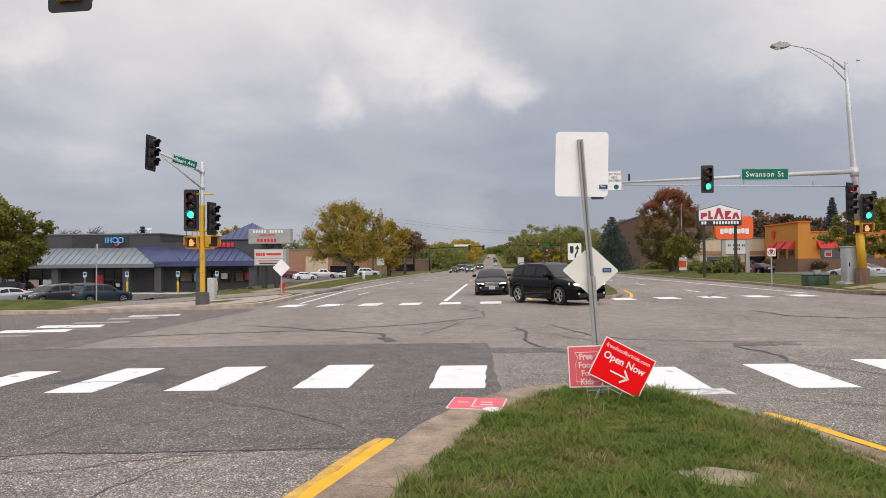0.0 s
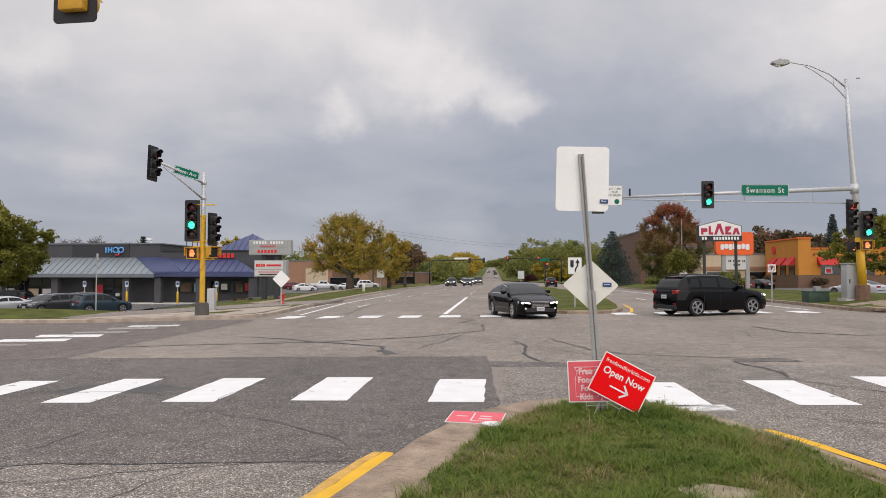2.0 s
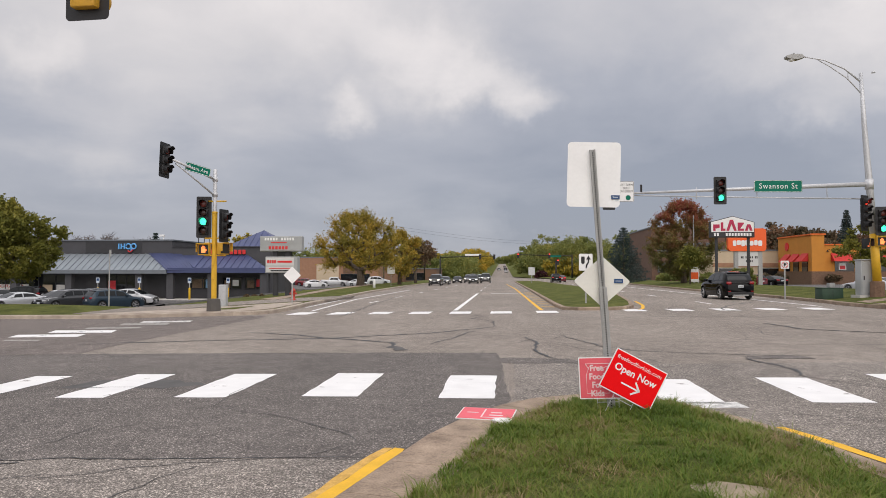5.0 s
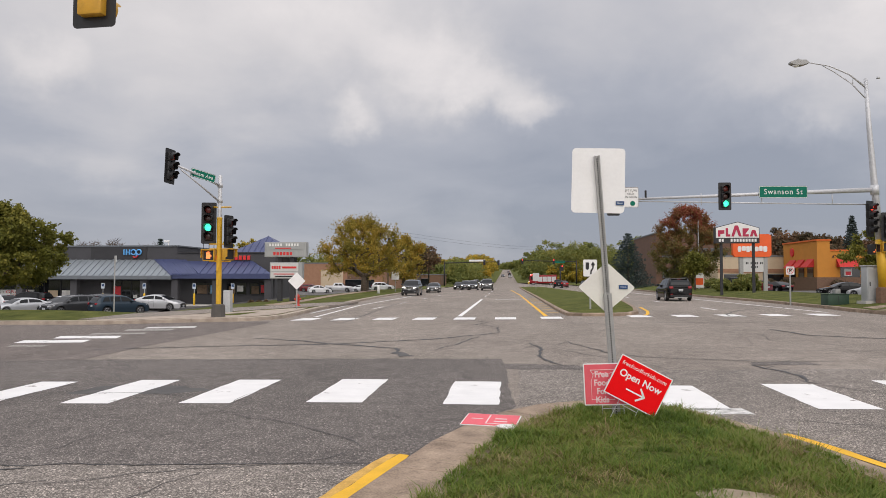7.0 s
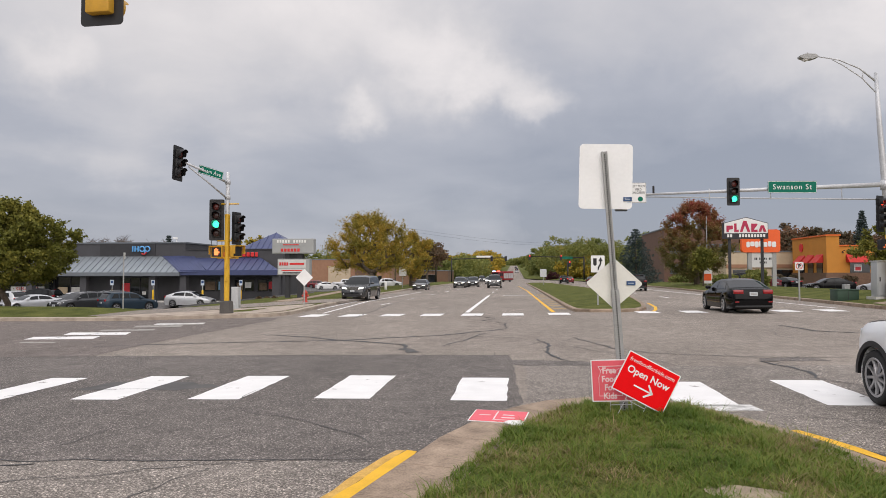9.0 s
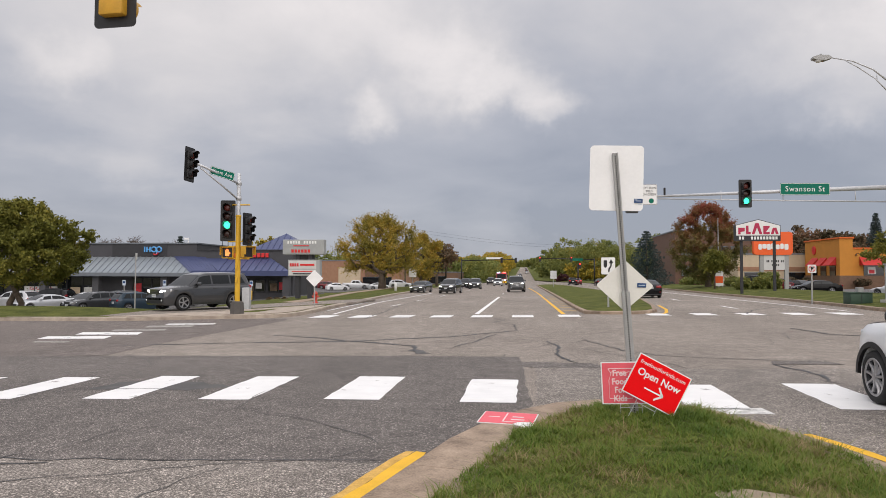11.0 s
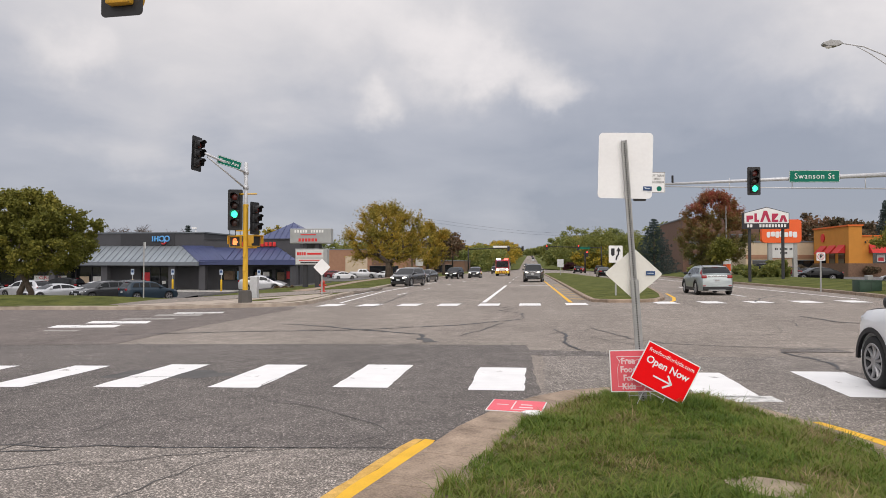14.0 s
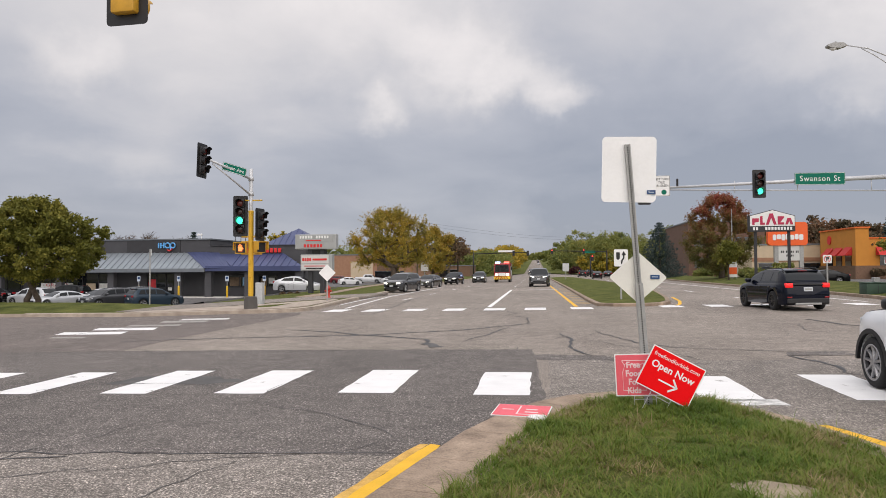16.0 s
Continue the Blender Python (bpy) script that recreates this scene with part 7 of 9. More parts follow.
tree(pose(-15.4, 122, west_z(-15.4, 122)), 10, 8.0, 3.6, 2.6, 0.24, M["leaf_brown"], "thin russet tree beside the avenue", leaf=0.24, per=36, limbs=9, extra=70, clump=0.55)
tree(pose(-24, 118, west_z(-24, 118)), 12, 7.6, 4.0, 2.4, 0.24, M["leaf_gold"], "yellowing tree behind the verge", leaf=0.24, per=40, limbs=9, extra=90, clump=0.55)
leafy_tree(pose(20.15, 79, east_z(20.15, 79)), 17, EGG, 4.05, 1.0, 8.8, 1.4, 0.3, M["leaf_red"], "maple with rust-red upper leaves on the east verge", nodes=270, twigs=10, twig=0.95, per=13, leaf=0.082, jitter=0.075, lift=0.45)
tree(pose(19.0, 72, east_z(19.0, 72)), 16, 3.9, 1.15, 1.4, 0.08, M["leaf_green"], "young green tree on the east verge", leaf=0.13, per=40, limbs=7, extra=40, clump=0.3)
spruce(pose(18.05, 105, east_z(18.05, 105)), 21, 8.5, 3.7, "dense blue-green spruce on the east verge")
leafy_tree(pose(25.4, 46, east_z(25.4, 46)), 31, DOME, 4.0, 1.9, 5.0, 1.5, 0.17, M["leaf_green"], "green tree beside the signal pole", nodes=150, twigs=8, twig=0.5, per=11, leaf=0.09, jitter=0.07)
for x, y, s in ((59, 124, 2), (66, 124, 4)):
    spruce(pose(x, y, 0.6), 40 + s, 11 + s * 0.5, 2.6, "dark far conifer behind the restaurant", leaf=0.3, per=14)
spruce(pose(-48, 92, -1.2), 51, 8.4, 1.6, "narrow far spruce behind the roof", leaf=0.26, per=14)
# bare trees behind the roof
for x, y, s in ((-50.5, 84, 1), (-47, 86, 2), (-54, 85, 3)):
    rng = np.random.default_rng(60 + s)
    t = base("bare_tree", pose(x, y, -1.2), "leafless tree with fine twigs behind the roof", "tree", "bare trees")
    lines, tips = grow(rng, 7.6, 2.4, 3.2, 9, 0.16, 0, 7)
    bm = bmesh.new()
    for pts, rad in lines:
        tube(bm, pts, [max(r, 0.028) for r in rad], 5)
    for tip in tips:
        for _ in range(4):
            d = Vector((rng.uniform(-1, 1), rng.uniform(-1, 1), rng.uniform(0, 1))) * 0.6
            tube(bm, [tip, tip + d], [0.022, 0.012], 4)
    part("limb", bm, M["twig"], t)
rng = np.random.default_rng(77)


def spots(n, x0, x1, y0, y1, h0, h1, r0, r1, base_z=None):
    out = []
    for _ in range(n):
        x, y = rng.uniform(x0, x1), rng.uniform(y0, y1)
        out.append((x, y, (gz(x, y) if base_z is None else base_z) - 0.5, rng.uniform(h0, h1), rng.uniform(r0, r1)))
    return out


woods("far_woods", 80, spots(24, -36, -8, 235, 330, 8, 12, 3.5, 5.5), M["leaf_far_gold"], "distant golden autumn woods along the avenue", 0.3, 60)
woods("far_woods", 81, spots(26, -75, -12, 200, 330, 7, 10, 4, 6), M["leaf_mid"], "distant green and yellow woods", 0.34, 50)
woods("far_woods", 82, spots(40, 13, 62, 215, 300, 11, 16, 5, 7.5), M["leaf_mid"], "tall green woods on the far rise", 0.33, 90)
woods("far_woods", 83, spots(40, 46, 130, 145, 200, 11, 15, 4, 6.5, 0.4), M["leaf_brown"], "russet woods behind the restaurant", 0.42, 75)
woods("far_woods", 84, spots(22, 24, 60, 152, 180, 7, 10, 4, 6, 0.4), M["leaf_mid"], "green woods behind the office", 0.3, 80)
woods("far_woods", 85, spots(30, -140, -26, 190, 280, 8, 11, 5, 7), M["leaf_mid"], "low woods behind the store row", 0.55, 30)
woods("far_woods", 86, spots(7, -36, -29.5, 84, 92, 7.6, 9.2, 1.7, 2.5, -1.2), M["leaf_far_gold"], "golden treetops behind the blue roof", 0.22, 40)
woods("far_woods", 87, spots(30, -70, -14, 420, 800, 9, 12, 8, 11) + spots(30, 18, 80, 420, 800, 9, 13, 8, 11), M["leaf_mid"], "woods over the far hill", 1.1, 26)
woods("far_woods", 88, spots(7, 15, 24, 208, 232, 5, 9, 3, 4), M["leaf_far_gold"], "yellowing trees on the far rise", 0.45, 34)
woods("far_woods", 92, spots(20, -16, -8.5, 245, 520, 9, 13, 4, 5), M["leaf_far_gold"], "golden trees lining the far hill", 0.34, 70)
woods("far_woods", 93, spots(20, 8, 17, 245, 520, 9, 13, 4, 5), M["leaf_mid"], "green trees lining the far hill", 0.34, 70)
woods("far_woods", 94, spots(26, -60, 60, 770, 880, 9, 13, 6, 9), M["leaf_mid"], "hazy woods over the crest of the far hill", 1.0, 30)
woods("far_woods", 95, spots(12, -30, -11, 225, 300, 6, 10, 2.5, 4), M["leaf_mid"], "green trees among the golden woods", 0.4, 40)
woods("shrubs", 89, [(20.3, 62, 0.3, 1.3, 1.0), (21.2, 63, 0.3, 1.6, 1.1), (19.2, 64, 0.3, 1.2, 0.9), (26, 90, 0.3, 1.2, 1.4), (29, 95, 0.3, 1.2, 1.5), (23, 100, 0.2, 1.3, 1.6), (27, 108, 0.2, 1.2, 1.6)], M["leaf_mid"], "low clipped shrubs on the east verge", 0.13, 80, "shrub")
woods("shrubs", 96, [(11.4, 205, -1.0, 3.0, 2.3)], M["leaf_purple"], "dark purple-leaved shrub beyond the far junction", 0.2, 60, "shrub")
woods("shrubs", 90, [(36, 99, 0.3, 1.2, 1.2), (38, 98.5, 0.3, 1.2, 1.0), (45, 98.5, 0.3, 1.0, 1.1), (50, 98.5, 0.3, 1.0, 1.1)], M["leaf_brown"], "dark low shrubs before the restaurant", 0.15, 60, "shrub")
woods("dry_grass", 91, [(-17.5, 47.6, -0.45, 0.5, 0.25), (-16.9, 47.4, -0.45, 0.6, 0.25), (-18.1, 47.7, -0.5, 0.5, 0.25)], M["leaf_brown"], "tufts of dry ornamental grass under the sign", 0.06, 40, "grass tuft")

# ---------------- grass blades on the near median ----------------
rng = np.random.default_rng(4)
N = 200000
gx_, gy_ = rng.uniform(-2.2, 4.2, N), 2.6 + 5.75 * rng.uniform(0, 1, N) ** 0.85
# two blades in three stand in tufts
tx, ty = rng.uniform(-2.2, 4.2, 5200), 2.6 + 5.75 * rng.uniform(0, 1, 5200) ** 0.85
own = rng.integers(0, 5200, N)
in_tuft = rng.uniform(size=N) < 0.62
gx_ = np.where(in_tuft, tx[own] + rng.normal(size=N) * 0.024, gx_)
gy_ = np.where(in_tuft, ty[own] + rng.normal(size=N) * 0.024, gy_)
tall = np.where(in_tuft, rng.uniform(0.75, 1.75, 5200)[own], 0.8)
llo = np.interp(gy_, ny, lx)
lhi = np.interp(gy_, ny, rx)
edge = 0.10 * np.array([noise.noise(Vector((a * 2.0, b * 2.0, 3.0))) for a, b in zip(gx_, gy_)])
keep = (gx_ > llo - 0.12 + edge) & (gx_ < lhi + 0.12 + edge)
bare = ((gx_ - 1.5) / 0.18) ** 2 + ((gy_ - 4.68) / 0.14) ** 2 + edge * 11
keep &= (bare > 1) | (rng.uniform(size=N) < 0.08)
tuft = np.array([noise.noise(Vector((a * 1.1, b * 1.1, 9.0))) for a, b in zip(gx_, gy_)])
keep &= rng.uniform(size=N) < 0.78 + 0.5 * tuft
gx_, gy_, tuft, tall = gx_[keep], gy_[keep], tuft[keep], tall[keep]
n = len(gx_)
gzv = np.array([near_z(a, b) for a, b in zip(gx_, gy_)]) - 0.008
hgt = tall * rng.uniform(0.016, 0.062, n) * (1.0 + 0.9 * np.clip(tuft, -0.3, 1)) * np.where(rng.uniform(size=n) < 0.02, 1.9, 1.0)
ang = rng.uniform(0, 2 * math.pi, n)
bend = hgt * rng.uniform(0.4, 2.4, n)
wid = rng.uniform(0.0022, 0.0048, n)
p0 = np.stack([gx_, gy_, gzv], 1)
side = np.stack([-np.sin(ang), np.cos(ang), np.zeros(n)], 1) * wid[:, None]
mid = p0 + np.stack([np.cos(ang) * bend * 0.35, np.sin(ang) * bend * 0.35, hgt * 0.6], 1)
tip = p0 + np.stack([np.cos(ang) * bend, np.sin(ang) * bend, hgt], 1)
vv = np.stack([p0 - side, p0 + side, mid + side * 0.8, mid - side * 0.8, tip], 1).reshape(-1, 3)
me = bpy.data.meshes.new("grass_blades")
me.vertices.add(len(vv))
me.vertices.foreach_set("co", vv.ravel())
idx = np.arange(n)[:, None] * 5
loops = np.concatenate([idx + np.array([0, 1, 2, 3]), idx + np.array([3, 2, 4])], 1).ravel()
me.loops.add(len(loops))
me.loops.foreach_set("vertex_index", loops)
me.polygons.add(2 * n)
me.polygons.foreach_set("loop_start", (np.arange(n)[:, None] * 7 + np.array([0, 4])).ravel())
me.update(calc_edges=True)
me.materials.append(M["blade"])
tagged(new("grass_blades", me), "tufted green grass with dry straw-coloured blades", "grass", kind="stuff")
bm = bmesh.new()
ring = [(1.5 + 0.25 * math.cos(a) * (1 + 0.15 * math.sin(3 * a)), 4.66 + 0.23 * math.sin(a) * (1 + 0.2 * math.cos(2 * a + 1))) for a in (2 * math.pi * k / 28 for k in range(28))]
bm.faces.new([bm.verts.new((x, y, near_z(x, y) + 0.006)) for x, y in ring])
bmesh.ops.triangulate(bm, faces=bm.faces)
thing("bare_soil", bm, M["soil"], "bare patch of dry tan soil in the grass", "soil", kind="structure")
# ---------------- plan units to metres ----------------
bpy.context.view_layer.update()
for ob in list(scene.objects):
    if ob.parent is None and ob.type in ("MESH", "EMPTY"):
        ob.matrix_world = Matrix.Scale(UNIT, 4) @ ob.matrix_world

# ---------------- vehicles ----------------
M["tyre"] = mat("tyre_rubber", (0.016, 0.016, 0.016), 0.85, spread=0.25, scale=20, bump=0.1)
M["rim"] = mat("alloy_rim", (0.42, 0.42, 0.43), 0.3, 0.75, spread=0.1, scale=10, bump=0)
M["rim_dark"] = mat("dark_rim", (0.03, 0.03, 0.032), 0.35, 0.6, spread=0.1, scale=10, bump=0)
M["car_glass"] = mat("tinted_car_glass", (0.008, 0.010, 0.011), 0.03, spread=0.1, scale=1, bump=0, spec=0.35)
M["car_trim"] = mat("black_car_trim", (0.012, 0.012, 0.013), 0.5, spread=0.2, scale=10, bump=0.02)
M["chrome"] = mat("chrome", (0.7, 0.7, 0.71), 0.12, 1.0, spread=0.03, bump=0)
M["headlight"] = mat("clear_headlight", (0.72, 0.74, 0.76), 0.08, 0.3, spread=0.15, scale=14, bump=0)
M["headlight_on"] = mat("lit_headlight", (1.0, 0.97, 0.9), 0.1, spread=0.02, emission=3.0, bump=0)
M["taillight"] = mat("red_taillight", (0.30, 0.006, 0.010), 0.12, spread=0.15, scale=12, bump=0, coat=0.5)
M["taillight_on"] = mat("lit_taillight", (0.8, 0.02, 0.02), 0.2, spread=0.05, emission=0.4, bump=0)
M["plate"] = mat("number_plate", (0.55, 0.58, 0.6), 0.5, spread=0.1, scale=20, bump=0)
M["beacon_red"] = mat("red_beacon", (1.0, 0.10, 0.08), 0.2, spread=0.05, emission=4.0, bump=0)
M["beacon_blue"] = mat("blue_white_beacon", (0.5, 0.62, 1.0), 0.2, spread=0.05, emission=4.0, bump=0)
M["chevron_yellow"] = mat("chevron_yellow", (0.85, 0.62, 0.03), 0.5, spread=0.05, bump=0)


def paint_job(name, color, metal=0.35, rough=0.3, coat=0.5):
    return mat(name, color, rough, metal, spread=0.06, scale=1.2, fine_scale=200, bump=0.0, coat=coat, spec=0.2)


P = {
    "black": paint_job("black_car_paint", (0.004, 0.004, 0.0045), 0.0, 0.08, 0.0),
    "dark_blue": paint_job("deep_blue_black_paint", (0.005, 0.007, 0.015), 0.0, 0.1, 0.05),
    "grey": paint_job("graphite_paint", (0.06, 0.062, 0.065), 0.4, 0.22, 0.9),
    "silver": paint_job("silver_green_paint", (0.36, 0.40, 0.40), 0.5),
    "pale": paint_job("pale_silver_paint", (0.55, 0.56, 0.57), 0.4),
    "white": paint_job("white_car_paint", (0.80, 0.81, 0.82), 0.0),
    "teal": paint_job("dark_teal_paint", (0.022, 0.04, 0.058), 0.3),
    "red": paint_job("fire_red_paint", (0.26, 0.010, 0.014), 0.0),
    "maroon": paint_job("maroon_paint", (0.16, 0.02, 0.025), 0.3),
}

# per shape: length, width, wheelbase, front overhang, wheel radius, lower profile (x from the front bumper back, height), cabin (x, roof height)
SHAPES = {
    "sedan": dict(L=4.85, W=1.83, wb=2.85, fo=0.88, r=0.335, clear=0.19,
                  deck=[(0, 0.52), (0.05, 0.66), (0.25, 0.74), (0.8, 0.86), (1.45, 0.95), (2.2, 0.96), (3.9, 1.0), (4.3, 1.02), (4.68, 1.0), (4.8, 0.92), (4.85, 0.7)],
                  roof=[(1.28, 0.94), (1.75, 1.20), (2.15, 1.37), (2.6, 1.435), (3.1, 1.43), (3.6, 1.35), (4.1, 1.15), (4.42, 1.03)], pillars=(2.72,), win=(1.78, 3.98), rear=(3.62, 4.35), front=(1.34, 2.1)),
    "suv": dict(L=4.62, W=1.86, wb=2.8, fo=0.90, r=0.36, clear=0.22,
                deck=[(0, 0.55), (0.04, 0.78), (0.2, 0.90), (0.7, 1.0), (1.25, 1.07), (2.2, 1.08), (4.25, 1.12), (4.55, 1.08), (4.62, 0.8)],
                roof=[(1.12, 1.06), (1.55, 1.34), (1.95, 1.58), (2.4, 1.675), (3.2, 1.69), (4.0, 1.64), (4.28, 1.5), (4.54, 1.12)], pillars=(2.55, 3.45), win=(1.5, 4.12), rear=(4.08, 4.5), front=(1.17, 1.9)),
    "compact": dict(L=4.37, W=1.81, wb=2.67, fo=0.82, r=0.352, clear=0.22,
                    deck=[(0, 0.62), (0.03, 0.84), (0.12, 0.95), (0.4, 1.03), (0.8, 1.08), (1.2, 1.11), (2.2, 1.12), (4.1, 1.16), (4.3, 1.12), (4.37, 0.8)],
                    roof=[(1.05, 1.09), (1.45, 1.36), (1.8, 1.56), (2.2, 1.63), (3.0, 1.64), (3.8, 1.58), (4.05, 1.45), (4.3, 1.16)], pillars=(2.45, 3.3), win=(1.4, 3.95), rear=(3.88, 4.26), front=(1.1, 1.75)),
    "boxy": dict(L=4.86, W=1.99, wb=2.78, fo=0.95, r=0.375, clear=0.26,
                 deck=[(0, 0.6), (0.04, 0.9), (0.15, 1.02), (0.7, 1.10), (1.3, 1.16), (2.2, 1.17), (4.7, 1.2), (4.82, 1.15), (4.86, 0.8)],
                 roof=[(1.2, 1.15), (1.55, 1.45), (1.9, 1.72), (2.3, 1.81), (3.3, 1.83), (4.4, 1.80), (4.62, 1.7), (4.8, 1.2)], pillars=(2.5, 3.55), win=(1.5, 4.5), rear=(4.5, 4.78), front=(1.24, 1.86)),
    "pickup": dict(L=5.85, W=2.03, wb=3.68, fo=0.95, r=0.40, clear=0.3,
                   deck=[(0, 0.65), (0.03, 1.0), (0.12, 1.13), (0.7, 1.2), (1.4, 1.24), (2.2, 1.25), (3.95, 1.27), (4.05, 1.32), (5.7, 1.34), (5.82, 1.3), (5.85, 0.8)],
                   roof=[(1.35, 1.22), (1.75, 1.55), (2.1, 1.85), (2.5, 1.93), (3.3, 1.94), (3.8, 1.9), (3.95, 1.6), (4.02, 1.28)], pillars=(2.85,), win=(1.75, 3.75), rear=(3.84, 4.0), front=(1.4, 2.05)),
    "hatch": dict(L=4.46, W=1.75, wb=2.7, fo=0.9, r=0.31, clear=0.18,
                  deck=[(0, 0.5), (0.05, 0.64), (0.3, 0.75), (0.85, 0.92), (1.2, 0.97), (2.2, 0.98), (3.9, 1.04), (4.3, 1.05), (4.43, 0.9), (4.46, 0.65)],
                  roof=[(0.95, 0.94), (1.4, 1.16), (1.9, 1.39), (2.35, 1.485), (2.8, 1.48), (3.5, 1.36), (4.1, 1.15), (4.36, 1.05)], pillars=(2.45,), win=(1.4, 3.7), rear=(3.4, 4.25), front=(1.02, 1.85)),
}


SHAPES["low_suv"] = dict(SHAPES["suv"], W=1.88, deck=[(x, z - 0.05 if z > 0.7 else z) for x, z in SHAPES["suv"]["deck"]], roof=[(x, z - 0.05 - 0.07 * (z > 1.4)) for x, z in SHAPES["suv"]["roof"]])


def interp(rows, x):
    return lerp_line(rows, x)


def wheel_meshes(r, width, rim_key, spokes, key):
    """Tyre with rounded shoulders; rim with a lip, hub and spokes. Outer face at local -y."""
    w = width / 2
    ri = r * 0.70
    bm = bmesh.new()
    prof = [(ri, -w * 0.9), (ri + 0.02, -w), (r - 0.04, -w), (r - 0.012, -w * 0.85), (r, -w * 0.55), (r, w * 0.55), (r - 0.012, w * 0.85), (r - 0.04, w), (ri, w)]
    lathe(bm, prof + prof[:1], 30, "y", cap=False)
    tyre = finish("tyre_" + key, bm, M["tyre"], auto=50)
    bm = bmesh.new()
    lathe(bm, [(ri + 0.006, -w * 0.93), (ri - 0.015, -w * 0.97), (ri - 0.03, -w * 0.8), (ri - 0.04, -w * 0.3), (0.03, -w * 0.28)], 30, "y", cap=False)
    back = finish("rim_dish_" + key, bm, M["rim_dark"], auto=50)
    bm = bmesh.new()
    lathe(bm, [(ri + 0.008, -w * 0.95), (ri + 0.002, -w * 0.99), (ri - 0.022, -w * 0.96), (ri - 0.026, -w * 0.7), (ri + 0.004, -w * 0.7)], 30, "y", cap=False)
    lathe(bm, [(0.02, -w * 0.95), (0.055, -w * 0.93), (0.065, -w * 0.6)], 14, "y")
    for k in range(spokes):
        a = 2 * math.pi * k / spokes
        ca, sa = math.cos(a), math.sin(a)
        half0, half1 = 0.030, 0.042 * (6 / max(spokes, 5))
        ring = []
        for rad, hw, yo in ((0.05, half0, -w * 0.9), (ri * 0.6, half1 * 0.75, -w * 0.82), (ri - 0.01, half1, -w * 0.9)):
            ring.append([bm.verts.new((rad * ca - s * hw * sa, y, rad * sa + s * hw * ca)) for s, y in ((-1, yo + 0.03), (-0.6, yo), (0.6, yo), (1, yo + 0.03))])
        for p, q in zip(ring, ring[1:]):
            for j in range(3):
                bm.faces.new((p[j], p[j + 1], q[j + 1], q[j]))
    face = finish("rim_" + key, bm, M[rim_key], auto=40)
    return tyre, back, face


WHEELS = {}


def car(m, shape, paint_key, label, group="", rim_key="rim", spokes=5, lights=True, cladding=False, brake=False, name="car", category="car", rails=False, chrome_line=False, detail=True):
    """A car that stands on z = 0 with its middle at the origin and its front towards +x."""
    s = SHAPES[shape]
    L, W, wb, fo, r, clear = s["L"], s["W"], s["wb"], s["fo"], s["r"], s["clear"]
    t = base(name, m, label, category, group)
    hw = W / 2
    axles = (fo, fo + wb)

    def X(d):
        return L / 2 - d

    def plan(d):
        k = 1.0
        if d < 0.95:
            k = 1 - 0.24 * (1 - d / 0.95) ** 2.4
        if d > L - 0.8:
            k = 1 - 0.18 * ((d - L + 0.8) / 0.8) ** 2.4
        return hw * k

    def arch(d):
        z = clear
        for a in axles:
            rr = r * 1.17
            if abs(d - a) < rr:
                z = max(z, r + math.sqrt(max(0, rr * rr - (d - a) ** 2)))
        return z

    ds = [0, 0.02, 0.06, 0.12, 0.2, 0.3] + [0.35 + 0.055 * k for k in range(int((L - 0.7) / 0.055) + 1)] + [L - 0.3, L - 0.2, L - 0.1, L - 0.04, L - 0.01, L]
    ds = sorted(set(round(d, 3) for d in ds))
    bm = bmesh.new()
    rings = []
    for d in ds:
        zt, zb, w = interp(s["deck"], d), arch(d), plan(d)
        end = 0.0
        if d < 0.12:
            end = (1 - d / 0.12) ** 1.5
        if d > L - 0.12:
            end = max(end, (1 - (L - d) / 0.12) ** 1.5)
        zb_end = zb + 0.10 * end
        zm = max(0.60, zb + 0.05)
        pts = [(0, min(clear + 0.02, zb)), (w * 0.80, zb_end), (w * (0.965 - 0.04 * end), zb_end + 0.004), (w * (0.985 - 0.03 * end), max(zb_end + 0.03, 0.40)), (w * (1 - 0.02 * end), max(zm, zb_end + 0.06)),
               (w * 0.985, max(zt - 0.17, zb + 0.09)), (w * 0.955, max(zt - 0.065, zb + 0.10)), (w * 0.90, max(zt - 0.012, zb + 0.11)), (w * 0.55, max(zt + 0.018, zb + 0.12)), (0, max(zt + 0.03, zb + 0.12))]
        left = [bm.verts.new((X(d), y, z)) for y, z in pts]
        right = [bm.verts.new((X(d), -y, z)) for y, z in pts[1:-1]]
        rings.append(left + right[::-1])
    n = len(rings[0])
    for a, b in zip(rings, rings[1:]):
        for k in range(n):
            bm.faces.new((a[k], a[(k + 1) % n], b[(k + 1) % n], b[k]))
    bm.faces.new(rings[0])
    bm.faces.new(rings[-1])
    part("body", bm, P[paint_key], t, auto=38)
    # cabin shell and its panes share one curved surface
    roof = s["roof"]
    x0, x1 = roof[0][0], roof[-1][0]

    def cabin(d, u):
        zt = interp(s["deck"], d) - 0.03
        zr = max(interp(roof, d), zt + 0.01)
        lift = zr - zt
        wb_, full = plan(d) * 0.925, (max(p[1] for p in roof) - zt)
        inward = 0.20 * lift / max(full, 0.1) * (hw / 0.95)
        wr = wb_ - inward
        zs = zr - 0.055 * lift / max(full, 0.1) - 0.02
        if u < 0.5:
            f = u / 0.5
            return Vector((X(d), wb_ + (wr - wb_) * f ** 1.15, zt + (zs - zt) * f))
        f = (u - 0.5) / 0.5
        a = f * math.pi / 2
        return Vector((X(d), wr * math.cos(a) ** 0.75 if f < 1 else 0.0, zs + (zr - zs) * math.sin(a)))

